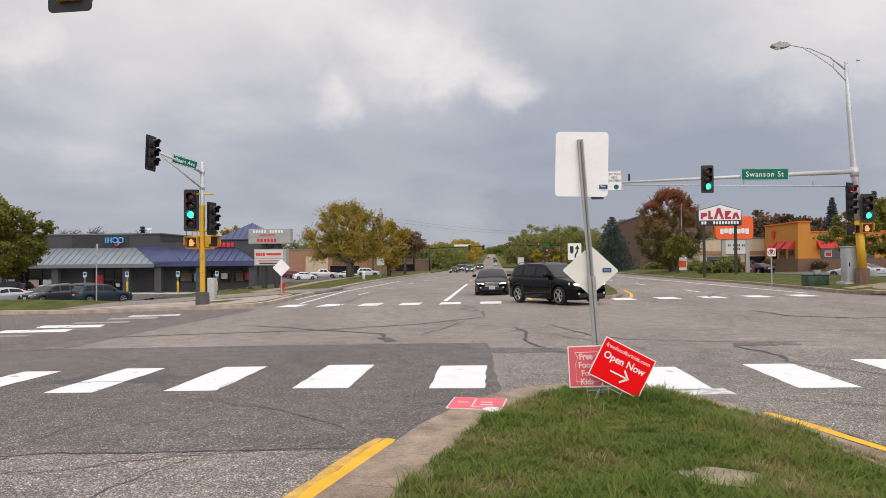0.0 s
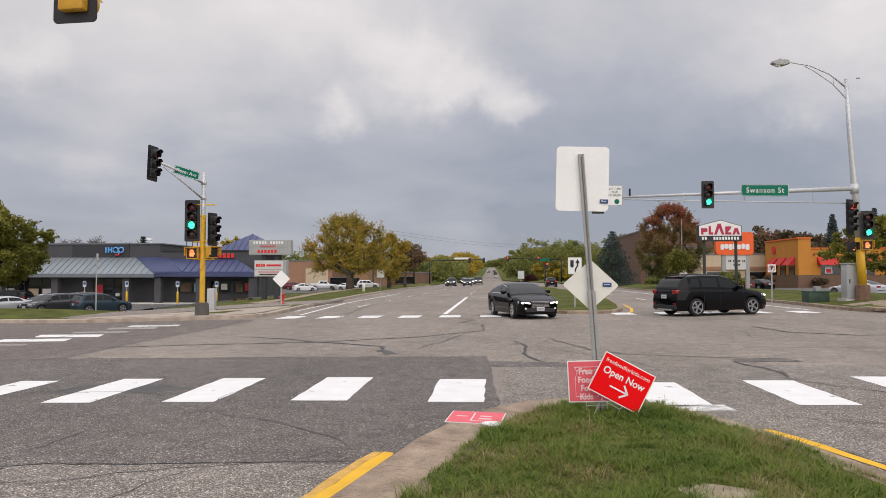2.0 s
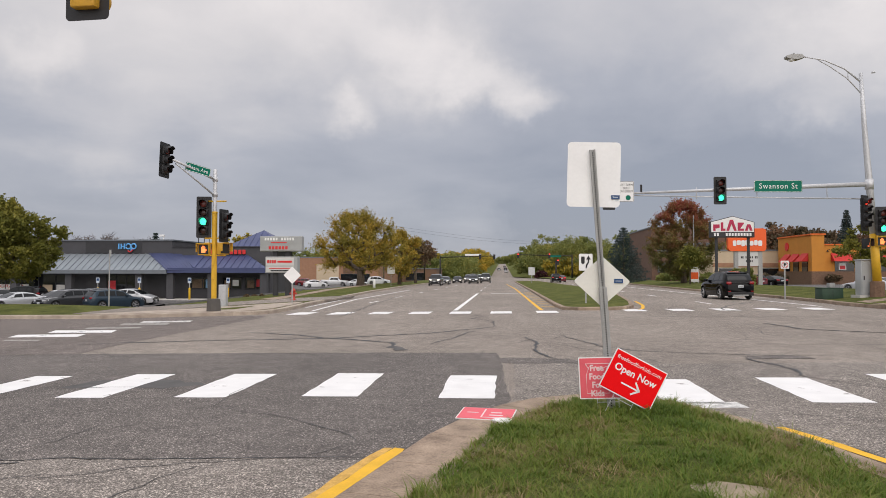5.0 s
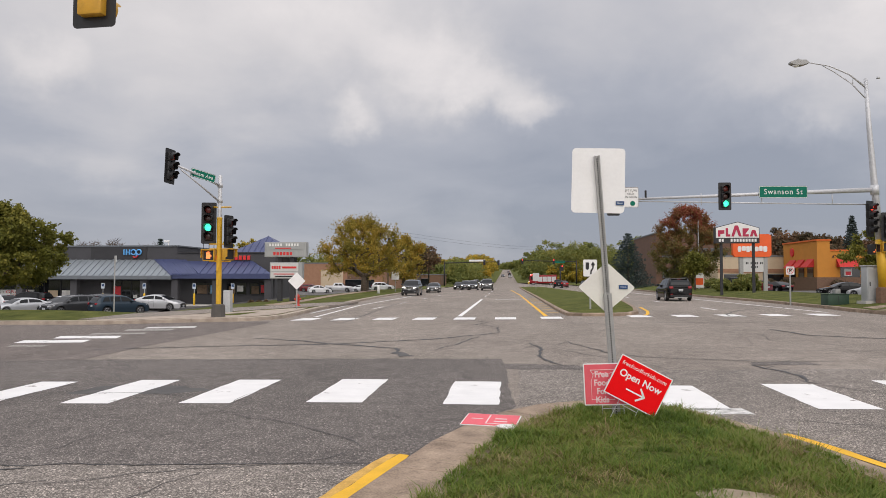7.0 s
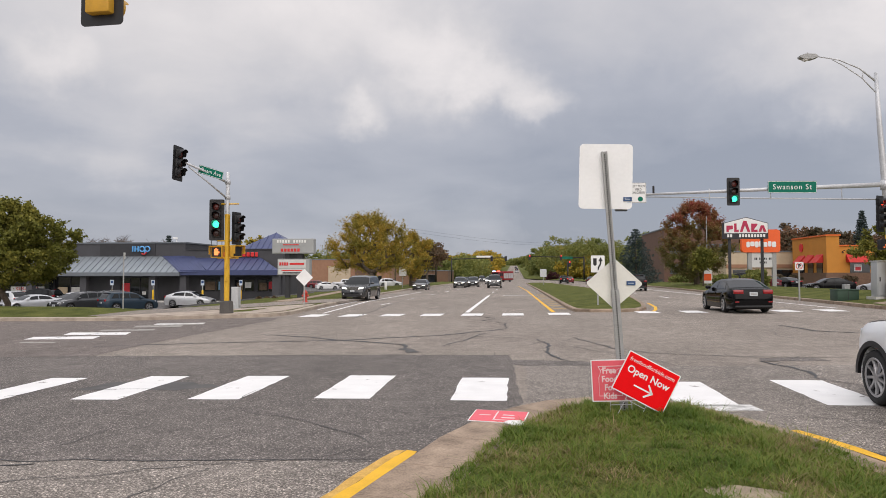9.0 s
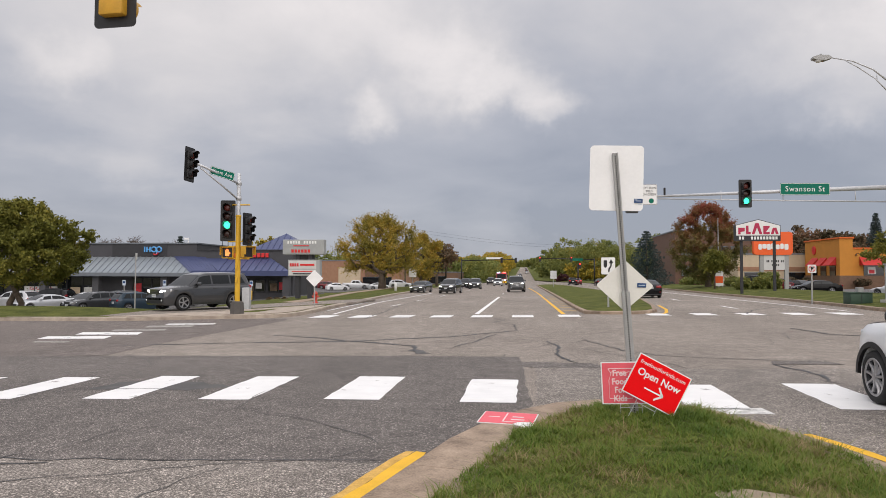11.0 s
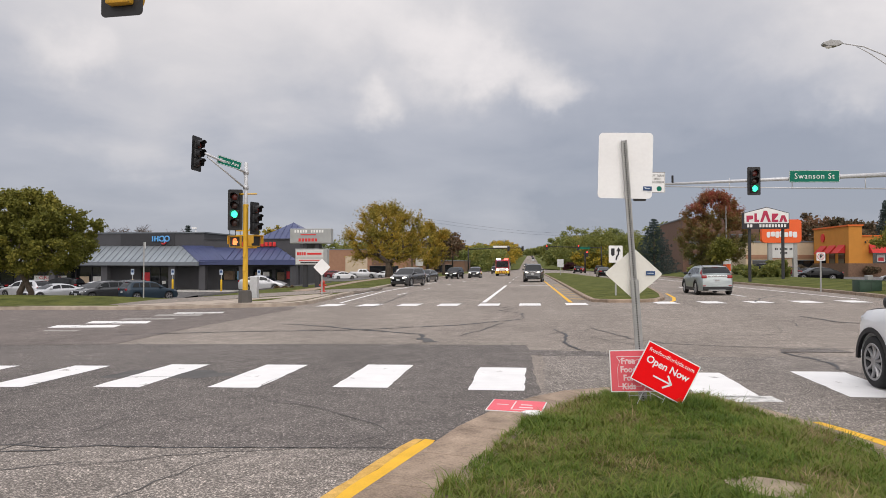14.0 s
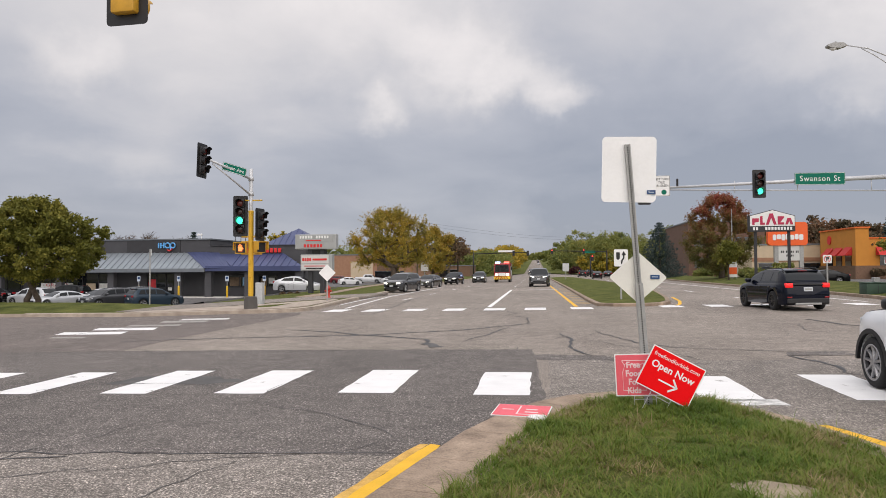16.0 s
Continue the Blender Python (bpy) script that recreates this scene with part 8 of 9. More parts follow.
    def patch(d0, d1, u0, u1, nd, nu, lift, both=True, sides=(1, -1), cut0=0.0, cut1=0.0):
        bmp = bmesh.new()
        for sg in sides:
            g = []
            for i in range(nd + 1):
                row = []
                for j in range(nu + 1):
                    u = u0 + (u1 - u0) * j / nu
                    k = (u - u0) / (u1 - u0)
                    a, b = d0 + cut0 * k, d1 - cut1 * k
                    d = a + (b - a) * i / nd
                    p = cabin(d, u)
                    e = 0.01
                    pd = cabin(d + e, u) - cabin(d - e, u)
                    pu = cabin(d, min(u + e, 0.999)) - cabin(d, max(u - e, 0))
                    nrm = pd.cross(pu)
                    nrm = nrm.normalized() if nrm.length > 1e-9 else Vector((0, 0, 1))
                    if nrm.z < -0.05 or (abs(nrm.z) <= 0.05 and nrm.y < 0):
                        nrm = -nrm
                    p = p + nrm * lift
                    row.append(bmp.verts.new((p.x, sg * p.y, p.z)))
                g.append(row)
            for a, b in zip(g, g[1:]):
                for k in range(nu):
                    bmp.faces.new((a[k], a[k + 1], b[k + 1], b[k]))
        bmesh.ops.remove_doubles(bmp, verts=bmp.verts, dist=0.0015)
        return bmp

    part("cabin", patch(x0, x1, 0.0, 1.0, 30, 12, 0.0), P[paint_key], t, auto=45)
    part("windscreen", patch(s["front"][0], s["front"][1], 0.56, 1.0, 8, 6, 0.006), M["car_glass"], t, "tinted windscreen", smooth=True)
    part("rear_window", patch(s["rear"][0], s["rear"][1], 0.58, 1.0, 6, 6, 0.006), M["car_glass"], t, "tinted rear window", smooth=True)
    edges = [s["win"][0], *s["pillars"], s["win"][1]]
    for k, (a, b) in enumerate(zip(edges, edges[1:])):
        for sg in (1, -1):
            part("side_window", patch(a + 0.045, b - 0.045, 0.08, 0.43, 6, 4, 0.006, sides=(sg,), cut0=0.28 if k == 0 else 0, cut1=0.22 if k == len(edges) - 2 else 0), M["car_glass"], t, smooth=True)
    if chrome_line:
        for sg in (1, -1):
            part("chrome_strip", patch(edges[0] - 0.05, edges[-1] + 0.06, 0.03, 0.07, 10, 1, 0.010, sides=(sg,)), M["chrome"], t, "thin chrome window strip")
            part("chrome_strip", patch(edges[0] + 0.22, edges[-1] - 0.15, 0.445, 0.475, 10, 1, 0.010, sides=(sg,)), M["chrome"], t)
    # dark underside
    bm = bmesh.new()
    box(bm, X(L - 0.15), X(0.15), -hw * 0.78, hw * 0.78, clear - 0.02, r + 0.28, 0.03)
    part("underbody", bm, M["car_trim"], t)
    if cladding:
        for a in axles:
            for sg in (1, -1):
                bm = bmesh.new()
                N = 16
                rr = []
                for k in range(N + 1):
                    an = math.pi * k / N
                    w = plan(a) * 0.99
                    rr.append([bm.verts.new((X(a) + q * math.cos(an), sg * (w + o), r + q * math.sin(an))) for q, o in ((r * 1.14, -0.03), (r * 1.14, 0.018), (r * 1.33, 0.014), (r * 1.35, -0.03))])
                for p, q in zip(rr, rr[1:]):
                    for j in range(3):
                        bm.faces.new((p[j], p[j + 1], q[j + 1], q[j]))
                part("arch_trim", bm, M["car_trim"], t, "black plastic wheel-arch trim", auto=40)
        for sg in (1, -1):
            bm = bmesh.new()
            box(bm, X(axles[1] - r * 1.25), X(axles[0] + r * 1.25), min(sg * hw * 0.9, sg * (hw * 0.985 + 0.012)), max(sg * hw * 0.9, sg * (hw * 0.985 + 0.012)), clear, clear + 0.19, 0.02)
            part("sill_trim", bm, M["car_trim"], t)
    # wheels
    wk = (round(r, 3), rim_key, spokes)
    if wk not in WHEELS:
        WHEELS[wk] = wheel_meshes(r, 0.225, rim_key, spokes, "%d_%d" % (int(r * 1000), spokes))
    for a in axles:
        for sg in (1, -1):
            w = share("wheel", WHEELS[wk][0], t, pose(X(a), sg * (plan(a) * 0.985 - 0.105), r, 0, 0, 180 if sg > 0 else 0), "black tyre on an alloy rim")
            share("rim_dish", WHEELS[wk][1], w)
            share("rim", WHEELS[wk][2], w)
    # front
    zl = interp(s["deck"], 0.22)
    for sg in (1, -1):
        bm = bmesh.new()
        prism(bm, [(0, 0), (0.32, 0.05), (0.36, 0.13), (0.1, 0.14), (-0.02, 0.09)], 0, 0.06)
        bmesh.ops.bevel(bm, geom=bm.edges[:], offset=0.012, segments=2, affect="EDGES")
        bmesh.ops.transform(bm, matrix=Matrix(((0.0, -1.0, 0, 0), (1, 0, 0, 0), (0, 0, 1, 0), (0, 0, 0, 1))) , verts=bm.verts)
        bmesh.ops.transform(bm, matrix=Matrix.Diagonal((1, sg, 1, 1)), verts=bm.verts)
        part("headlight", bm, M["headlight_on" if lights else "headlight"], t, "lit headlight" if lights else "clear headlight", pose(X(0.11 if shape == "compact" else 0.005), sg * hw * 0.46, zl - 0.20, 0, 0, sg * (20 if shape == "compact" else 13)), auto=40)
        bm = bmesh.new()
        box(bm, X(0.55), X(0.3), min(sg * plan(0.3) * 0.9, sg * (plan(0.3) * 0.985 + 0.004)), max(sg * plan(0.3) * 0.9, sg * (plan(0.3) * 0.985 + 0.004)), zl - 0.14, zl - 0.03, 0.02)
        part("headlight_side", bm, M["headlight"], t)
    bm = bmesh.new()
    box(bm, X(0.05), X(-0.012), -hw * 0.40, hw * 0.40, zl - 0.24, zl - 0.05, 0.02)
    g = part("grille", bm, M["car_trim"], t, "dark radiator grille")
    if detail:
        bm = bmesh.new()
        for z in (zl - 0.20, zl - 0.145, zl - 0.09):
            box(bm, X(0.0), X(-0.02), -hw * 0.37, hw * 0.37, z - 0.008, z + 0.008)
        pieces("grille_bar", bm, M["chrome"], g)
        bm = bmesh.new()
        for z in (zl - 0.25, zl - 0.045):
            box(bm, X(0.03), X(-0.018), -hw * 0.42, hw * 0.42, z - 0.012, z + 0.012)
        pieces("grille_frame", bm, M["chrome"], g)
        for sg in (1, -1):
            bm = bmesh.new()
            box(bm, X(0.1), X(-0.002), min(sg * hw * 0.58, sg * hw * 0.74), max(sg * hw * 0.58, sg * hw * 0.74), clear + 0.17, clear + 0.28, 0.02)
            fog = part("fog_light_recess", bm, M["car_trim"], t)
            bm = bmesh.new()
            lathe(bm, [(0.045, 0.0), (0.04, 0.02), (0.0, 0.03)], 12)
            part("fog_light", bm, M["headlight"], fog, "", pose(X(-0.002), sg * hw * 0.66, clear + 0.225, 0, 90, 0))
            bm = bmesh.new()
            box(bm, X(L + 0.024), X(L - 0.02), min(sg * hw * 0.62, sg * hw * 0.8), max(sg * hw * 0.62, sg * hw * 0.8), clear + 0.26, clear + 0.305, 0.008)
            part("reflector", bm, M["taillight"], t, "red bumper reflector")
            # bonnet gap
            bm = bmesh.new()
            tube(bm, [(X(d), sg * plan(d) * 0.86, interp(s["deck"], d) + 0.002) for d in (0.3, 0.5, 0.7, 0.9, 1.1)], 0.005, 4)
            part("bonnet_gap", bm, M["car_trim"], t)
    bm = bmesh.new()
    box(bm, X(0.08), X(-0.008), -hw * 0.66, hw * 0.66, clear + 0.08, clear + 0.24, 0.02)
    part("lower_intake", bm, M["car_trim"], t)
    for a0, a1, z0, z1 in ((0.0, -0.03, zl - 0.40, zl - 0.25), (L + 0.03, L - 0.04, 0.72, 0.87)):
        bm = bmesh.new()
        box(bm, min(X(a0), X(a1)), max(X(a0), X(a1)), -0.155, 0.155, z0, z1)
        npl = part("number_plate", bm, M["plate"], t, "pale number plate with a plain bar")
        bm = bmesh.new()
        xx = X(-0.031) if a0 < 1 else X(L + 0.031)
        box(bm, xx - 0.002, xx + 0.002, -0.12, 0.12, z0 + 0.04, z1 - 0.045)
        part("plate_bar", bm, M["galv_dull"], npl)
    # rear
    zr = interp(s["deck"], L - 0.15)
    tall = shape in ("suv", "mid_suv", "low_suv", "compact", "boxy", "pickup")
    for sg in (1, -1):
        bm = bmesh.new()
        y0, y1 = (hw * 0.56, hw * 0.84) if tall else (hw * 0.42, hw * 0.84)
        box(bm, X(L + 0.012), X(L - 0.32), min(sg * y0, sg * y1), max(sg * y0, sg * y1), zr - (0.30 if shape == "boxy" else 0.19), zr - 0.02, 0.03)
        part("taillight", bm, M["taillight_on" if brake else "taillight"], t, "red tail light", auto=40)
    if tall:
        bm = bmesh.new()
        box(bm, X(L + 0.006), X(L - 0.05), -hw * 0.60, hw * 0.60, zr - 0.10, zr - 0.05, 0.01)
        part("tailgate_strip", bm, M["chrome" if cladding and shape != "pickup" else "car_trim"], t)
    bm = bmesh.new()
    box(bm, X(L + 0.02), X(L - 0.14), -hw * 0.80, hw * 0.80, clear + 0.05, clear + (0.24 if cladding or tall else 0.14), 0.03)
    part("rear_bumper", bm, M["car_trim"], t)
    if tall and shape != "pickup":
        top, d0 = interp(roof, s["rear"][0]), s["rear"][0]
        bm = bmesh.new()
        box(bm, X(d0 + 0.13), X(d0 - 0.12), -hw * 0.62, hw * 0.62, top - 0.035, top + 0.012, 0.015)
        sp_ = part("spoiler", bm, P[paint_key], t, auto=40)
        bm = bmesh.new()
        box(bm, X(d0 + 0.136), X(d0 + 0.12), -0.16, 0.16, top - 0.022, top - 0.004)
        part("brake_light", bm, M["taillight"], sp_)
        bm = bmesh.new()
        box(bm, X(L + 0.03), X(L - 0.1), -hw * 0.5, hw * 0.5, clear + 0.0, clear + 0.08, 0.02)
        part("skid_plate", bm, M["galv_dull"], t, "dull silver skid plate")
        if detail and cladding:
            for sg in (1, -1):
                part("upper_taillight", patch(x1 - 0.30, x1 - 0.05, 0.12, 0.54, 4, 4, 0.012, sides=(sg,)), M["taillight"], t, "tall red tail light", smooth=True)
    # mirrors, handles, roof rails
    dm_ = s["front"][0] + 0.42
    for sg in (1, -1):
        bm = bmesh.new()
        box(bm, X(dm_ + 0.12), X(dm_ - 0.06), min(sg * (hw * 0.93), sg * (hw + 0.16)), max(sg * (hw * 0.93), sg * (hw + 0.16)), interp(s["deck"], dm_) + 0.01, interp(s["deck"], dm_) + 0.16, 0.05)
        part("mirror", bm, M["car_trim" if paint_key in ("black", "dark_blue") else "car_trim"] if cladding else P[paint_key], t, auto=50)
        if detail:
            for hd in (2.62, 3.45):
                bm = bmesh.new()
                y = plan(hd) * 0.985
                box(bm, X(hd + 0.1), X(hd - 0.1), min(sg * (y - 0.03), sg * (y + 0.022)), max(sg * (y - 0.03), sg * (y + 0.022)), interp(s["deck"], hd) - 0.17, interp(s["deck"], hd) - 0.135, 0.01)
                part("door_handle", bm, P[paint_key], t)
            bm = bmesh.new()
            for hd in (s["front"][0] + 0.2, s["pillars"][0], edges[-1] - (0.75 if shape != "sedan" else 0.35)):
                for z0, z1 in ((clear + 0.14, interp(s["deck"], hd) - 0.05),):
                    y = plan(hd)
                    vs = [bm.verts.new((X(hd) + dx, sg * (y * kk + 0.004), z)) for dx, z, kk in ((-0.006, z0, 0.985), (0.006, z0, 0.985), (0.006, (z0 + z1) / 2, 1.0), (0.006, z1, 0.965), (-0.006, z1, 0.965), (-0.006, (z0 + z1) / 2, 1.0))]
                    bm.faces.new((vs[0], vs[1], vs[2], vs[5]))
                    bm.faces.new((vs[5], vs[2], vs[3], vs[4]))
            part("door_seam", bm, M["car_trim"], t)
    if rails:
        for sg in (1, -1):
            bm = bmesh.new()
            top = max(p[1] for p in roof)
            wr = hw * 0.925 - 0.24 * hw / 0.95
            tube(bm, [(X(2.1), sg * wr, top - 0.06), (X(2.25), sg * wr, top + 0.005), (X(3.9), sg * wr, top - 0.005), (X(4.1), sg * wr, top - 0.08)], 0.018, 6)
            part("roof_rail", bm, M["car_trim"], t, smooth=True)
    return t


def place(x, y, heading, z=None):
    """A car's pose on the road's own slope."""
    zz = gz(x, y) if z is None else z
    h = radians(heading)
    n = Vector((gz(x - 0.5, y) - gz(x + 0.5, y), gz(x, y - 0.5) - gz(x, y + 0.5), 1)).normalized() if z is None else Vector((0, 0, 1))
    f = Vector((math.cos(h), math.sin(h), 0))
    f = (f - n * f.dot(n)).normalized()
    l = n.cross(f)
    return Matrix(((f.x, l.x, n.x, x * UNIT), (f.y, l.y, n.y, y * UNIT), (f.z, l.z, n.z, (zz + 0.008) * UNIT), (0, 0, 0, 1)))


SHAPES["mid_suv"] = dict(SHAPES["suv"], roof=[(1.12, 1.06), (1.55, 1.31), (1.95, 1.51), (2.4, 1.595), (3.2, 1.61), (4.0, 1.55), (4.26, 1.42), (4.54, 1.12)])
# moving traffic: (seconds, x, y, heading); the middle of each car
journey = car(place(2, 27, -30), "suv", "black", "black family crossover making a U-turn", "passing cars", spokes=5, rails=True)
lexus = car(place(0, 38, -90), "sedan", "black", "glossy black saloon with chrome window line", "passing cars", spokes=7, chrome_line=True)
accord = car(place(9.4, 0, 90), "sedan", "black", "black saloon driving away along the avenue", "passing cars", spokes=6, lights=False)
white_suv = car(place(5.1, 8, 90), "compact", "white", "white crossover with black arch trim waiting to turn", "passing cars", spokes=9, lights=False, cladding=True, name="car")
crv = car(place(9.3, 0, 90), "mid_suv", "silver", "silver-green crossover driving away", "passing cars", spokes=8, lights=False, cladding=True, rails=True)
audi = car(place(9.2, 0, 90), "low_suv", "dark_blue", "dark blue-black crossover driving away", "passing cars", rim_key="rim_dark", spokes=10, lights=False, brake=True, rails=True)
pilot = car(place(-10, 75, -90), "boxy", "grey", "graphite boxy utility vehicle turning at the corner", "passing cars", spokes=5)
infiniti = car(place(-7.6, 110, -90), "suv", "grey", "dark grey crossover approaching with lights on", "passing cars", spokes=5)
slow_sedan = car(place(-10.6, 90, -90), "sedan", "grey", "dark grey saloon approaching slowly", "passing cars", spokes=5)
third = car(place(-9.8, 140, -90), "suv", "black", "black crossover approaching in the kerb lane", "passing cars", spokes=5)
truck = car(place(-2.8, 120, -90), "pickup", "grey", "grey pickup truck approaching beside the median", "passing cars", spokes=6)
prius = car(place(-27, 52, 0, -1.0), "hatch", "pale", "pale silver hatchback creeping through the car park", "passing cars", spokes=5, lights=False)
lot_black = car(place(31, 70, 170, 0.45), "sedan", "black", "black saloon rolling through the east lot", "passing cars", spokes=5, lights=False)
far_away_cars = [car(place(0, 0, 90), sh, pk, lb, "far cars", spokes=5, lights=False, brake=br, detail=False) for sh, pk, lb, br in (
    ("sedan", "maroon", "maroon saloon driving away far off", True), ("suv", "black", "black crossover waiting far off", True), ("sedan", "black", "dark saloon crossing far off", False),
    ("sedan", "pale", "pale saloon far up the avenue", False), ("suv", "black", "dark crossover climbing the far hill", False), ("sedan", "grey", "grey saloon climbing the far hill", False))]
far_near_cars = [car(place(0, 0, -90), sh, pk, lb, "far cars", spokes=5, detail=False) for sh, pk, lb in (
    ("suv", "grey", "dark far crossover approaching with lights on"), ("sedan", "black", "black far saloon approaching"), ("suv", "pale", "pale far crossover approaching"), ("sedan", "grey", "grey far saloon approaching"), ("boxy", "grey", "grey far van approaching"))]

# fire engine
fe = base("fire_engine", place(10, 185, 180), "red fire engine with flashing beacons and chevron bumper", "fire engine")
bm = bmesh.new()
box(bm, -3.9, 1.6, -1.22, 1.22, 0.55, 2.95, 0.06)
part("body", bm, P["red"], fe, "red equipment body", auto=35)
bm = bmesh.new()
prism(bm, [(1.6, 0.55), (3.85, 0.55), (3.9, 1.5), (3.72, 2.75), (3.5, 2.85), (1.6, 2.85)], -1.2, 1.2)
bmesh.ops.bevel(bm, geom=bm.edges[:], offset=0.06, segments=2, affect="EDGES")
part("cab", bm, P["red"], fe, "red crew cab", auto=35)
bm = bmesh.new()
vs = [bm.verts.new(v) for v in ((3.925, -1.05, 1.55), (3.925, 1.05, 1.55), (3.755, 1.0, 2.62), (3.755, -1.0, 2.62))]
bm.faces.new(vs)
bmesh.ops.solidify(bm, geom=bm.faces[:], thickness=0.02)
part("windscreen", bm, M["car_glass"], fe, "wide dark windscreen")
for sg in (1, -1):
    for a, b in ((1.8, 2.5), (2.7, 3.5)):
        bm = bmesh.new()
        box(bm, a, b, sg * 1.2 - 0.012, sg * 1.2 + 0.012, 1.6, 2.5, 0.01)
        part("side_window", bm, M["car_glass"], fe)
    for k in range(4):
        bm = bmesh.new()
        box(bm, -3.7 + 1.3 * k, -2.55 + 1.3 * k, sg * 1.22 - 0.015, sg * 1.22 + 0.015, 1.0, 2.4, 0.01)
        part("locker_shutter", bm, M["galv"], fe)
    bm = bmesh.new()
    box(bm, 3.88, 3.96, min(sg * 0.62, sg * 1.05), max(sg * 0.62, sg * 1.05), 1.0, 1.3, 0.02)
    part("headlight", bm, M["headlight_on"], fe, "lit headlight")
    bm = bmesh.new()
    box(bm, 3.0, 3.5, min(sg * 0.3, sg * 1.05), max(sg * 0.3, sg * 1.05), 2.86, 3.1, 0.03)
    part("beacon", bm, M["beacon_red" if sg > 0 else "beacon_blue"], fe, "bright flashing roof beacon")
    bm = bmesh.new()
    tube(bm, [(3.8, sg * 1.15, 2.4), (4.1, sg * 1.45, 2.4), (4.1, sg * 1.45, 1.9)], 0.03, 6)
    box(bm, 4.02, 4.12, sg * 1.45 - 0.1, sg * 1.45 + 0.1, 1.8, 2.3, 0.02)
    part("mirror", bm, M["car_trim"], fe)
bm = bmesh.new()
box(bm, 3.85, 4.25, -1.22, 1.22, 0.45, 0.85, 0.03)
bp = part("bumper", bm, M["chevron_yellow"], fe, "yellow bumper with red chevrons")
for k in range(6):
    bm = bmesh.new()
    x = -1.05 + 0.36 * k
    prism(bm, [(x, 0.47), (x + 0.16, 0.47), (x + (0.34 if k < 3 else -0.02), 0.83), (x + (0.18 if k < 3 else -0.18), 0.83)], 0, 0.02)
    bmesh.ops.transform(bm, matrix=Matrix(((0, 1, 0, 4.245), (1, 0, 0, 0), (0, 0, 1, 0), (0, 0, 0, 1))), verts=bm.verts)
    part("chevron", bm, P["red"], bp)
bm = bmesh.new()
box(bm, 3.9, 3.98, -0.55, 0.55, 0.95, 1.4, 0.02)
part("grille", bm, M["chrome"], fe)
fw = wheel_meshes(0.5, 0.3, "rim", 8, "engine")
for x in (2.75, -2.2):
    for sg in (1, -1):
        w = share("wheel", fw[0], fe, pose(x, sg * 1.05, 0.5, 0, 0, 180 if sg > 0 else 0))
        share("rim_dish", fw[1], w)
        share("rim", fw[2], w)
bm = bmesh.new()
box(bm, -3.8, 3.7, -0.95, 0.95, 0.4, 0.7)
part("chassis", bm, M["car_trim"], fe)

# parked cars, west lot
PARKED = [(-30.6, 52.3, 55, "suv", "teal", "dark teal crossover parked beside the verge"), (-34.4, 51.8, -112, "suv", "grey", "grey crossover parked nose to the verge"), (-38.4, 51.5, -115, "sedan", "pale", "pale silver saloon parked nose to the verge"),
          (-37.6, 55.6, -112, "hatch", "white", "white hatchback parked on the lot"), (-34.6, 55.4, -112, "suv", "grey", "dark grey crossover parked behind another"), (-42.4, 53.5, 170, "suv", "pale", "white crossover parked behind the tree"),
          (-45.6, 50.6, -105, "suv", "black", "black crossover parked under the tree"), (-42.5, 58, 175, "suv", "black", "black crossover parked by the shop fronts"), (-49.5, 51.5, -100, "boxy", "grey", "dark utility vehicle parked on the lot"), (-50, 57.5, 175, "sedan", "black", "black saloon parked by the shop fronts")]
for x, y, h, sh, pk, lb in PARKED:
    car(place(x, y, h, west_z(x, y) + 0.05), sh, pk, lb, "parked cars", lights=False, detail=False)
for x, y, h, sh, pk, lb in ((29.9, 59, 118, "sedan", "pale", "pale silver saloon parked in the east lot"), (26.5, 84, 120, "suv", "black", "dark crossover parked in the east lot"), (29.5, 86, 120, "suv", "maroon", "dark red crossover parked in the east lot"), (33, 88, 100, "sedan", "black", "black saloon parked in the east lot")):
    car(place(x, y, h, east_z(x, y) + 0.10), sh, pk, lb, "parked cars", lights=False, detail=False)
for x, y, h, sh, pk, lb in ((-33, 120, 30, "hatch", "white", "white hatchback far across the lot"), (-38, 132, 0, "suv", "maroon", "dark red far parked crossover"), (-33, 134, 0, "pickup", "pale", "pale far parked pickup"), (-28, 133, 0, "sedan", "pale", "pale far parked saloon"), (-23, 128, 0, "suv", "white", "white far parked crossover"), (-42, 136, 0, "sedan", "grey", "grey far parked saloon")):
    car(place(x, y, h, west_z(x, y) + 0.05), sh, pk, lb, "parked cars", lights=False, detail=False)


# ---------------- movement ----------------
def drive(ob, rows, spin=None, z_of=None):
    """Keys a car along (t, x, y, heading), and rolls its wheels where spin is their radius."""
    walk(ob, [(t, place(x, y, h, z_of(x, y) if z_of else None)) for t, x, y, h in rows])
    if not spin:
        return
    times = [k / FPS for k in range(0, 16 * FPS + 1)]
    T = [r[0] for r in rows]
    xs, ys_ = np.interp(times, T, [r[1] for r in rows]), np.interp(times, T, [r[2] for r in rows])
    dist = np.concatenate([[0], np.cumsum(np.hypot(np.diff(xs), np.diff(ys_))) * UNIT])
    wheels = [c for c in ob.children if c.name.split(".")[0] == "wheel"]
    picks = [0]
    for k in range(1, len(times)):
        if dist[k] - dist[picks[-1]] > spin * 0.9 or k == len(times) - 1:
            picks.append(k)
    for w in wheels:
        home = w.matrix_basis.copy()
        side = 1 if home.translation.y > 0 else -1
        walk(w, [(times[k], home @ pose(0, 0, 0, 0, -side * math.degrees(dist[k] / spin), 0)) for k in picks])


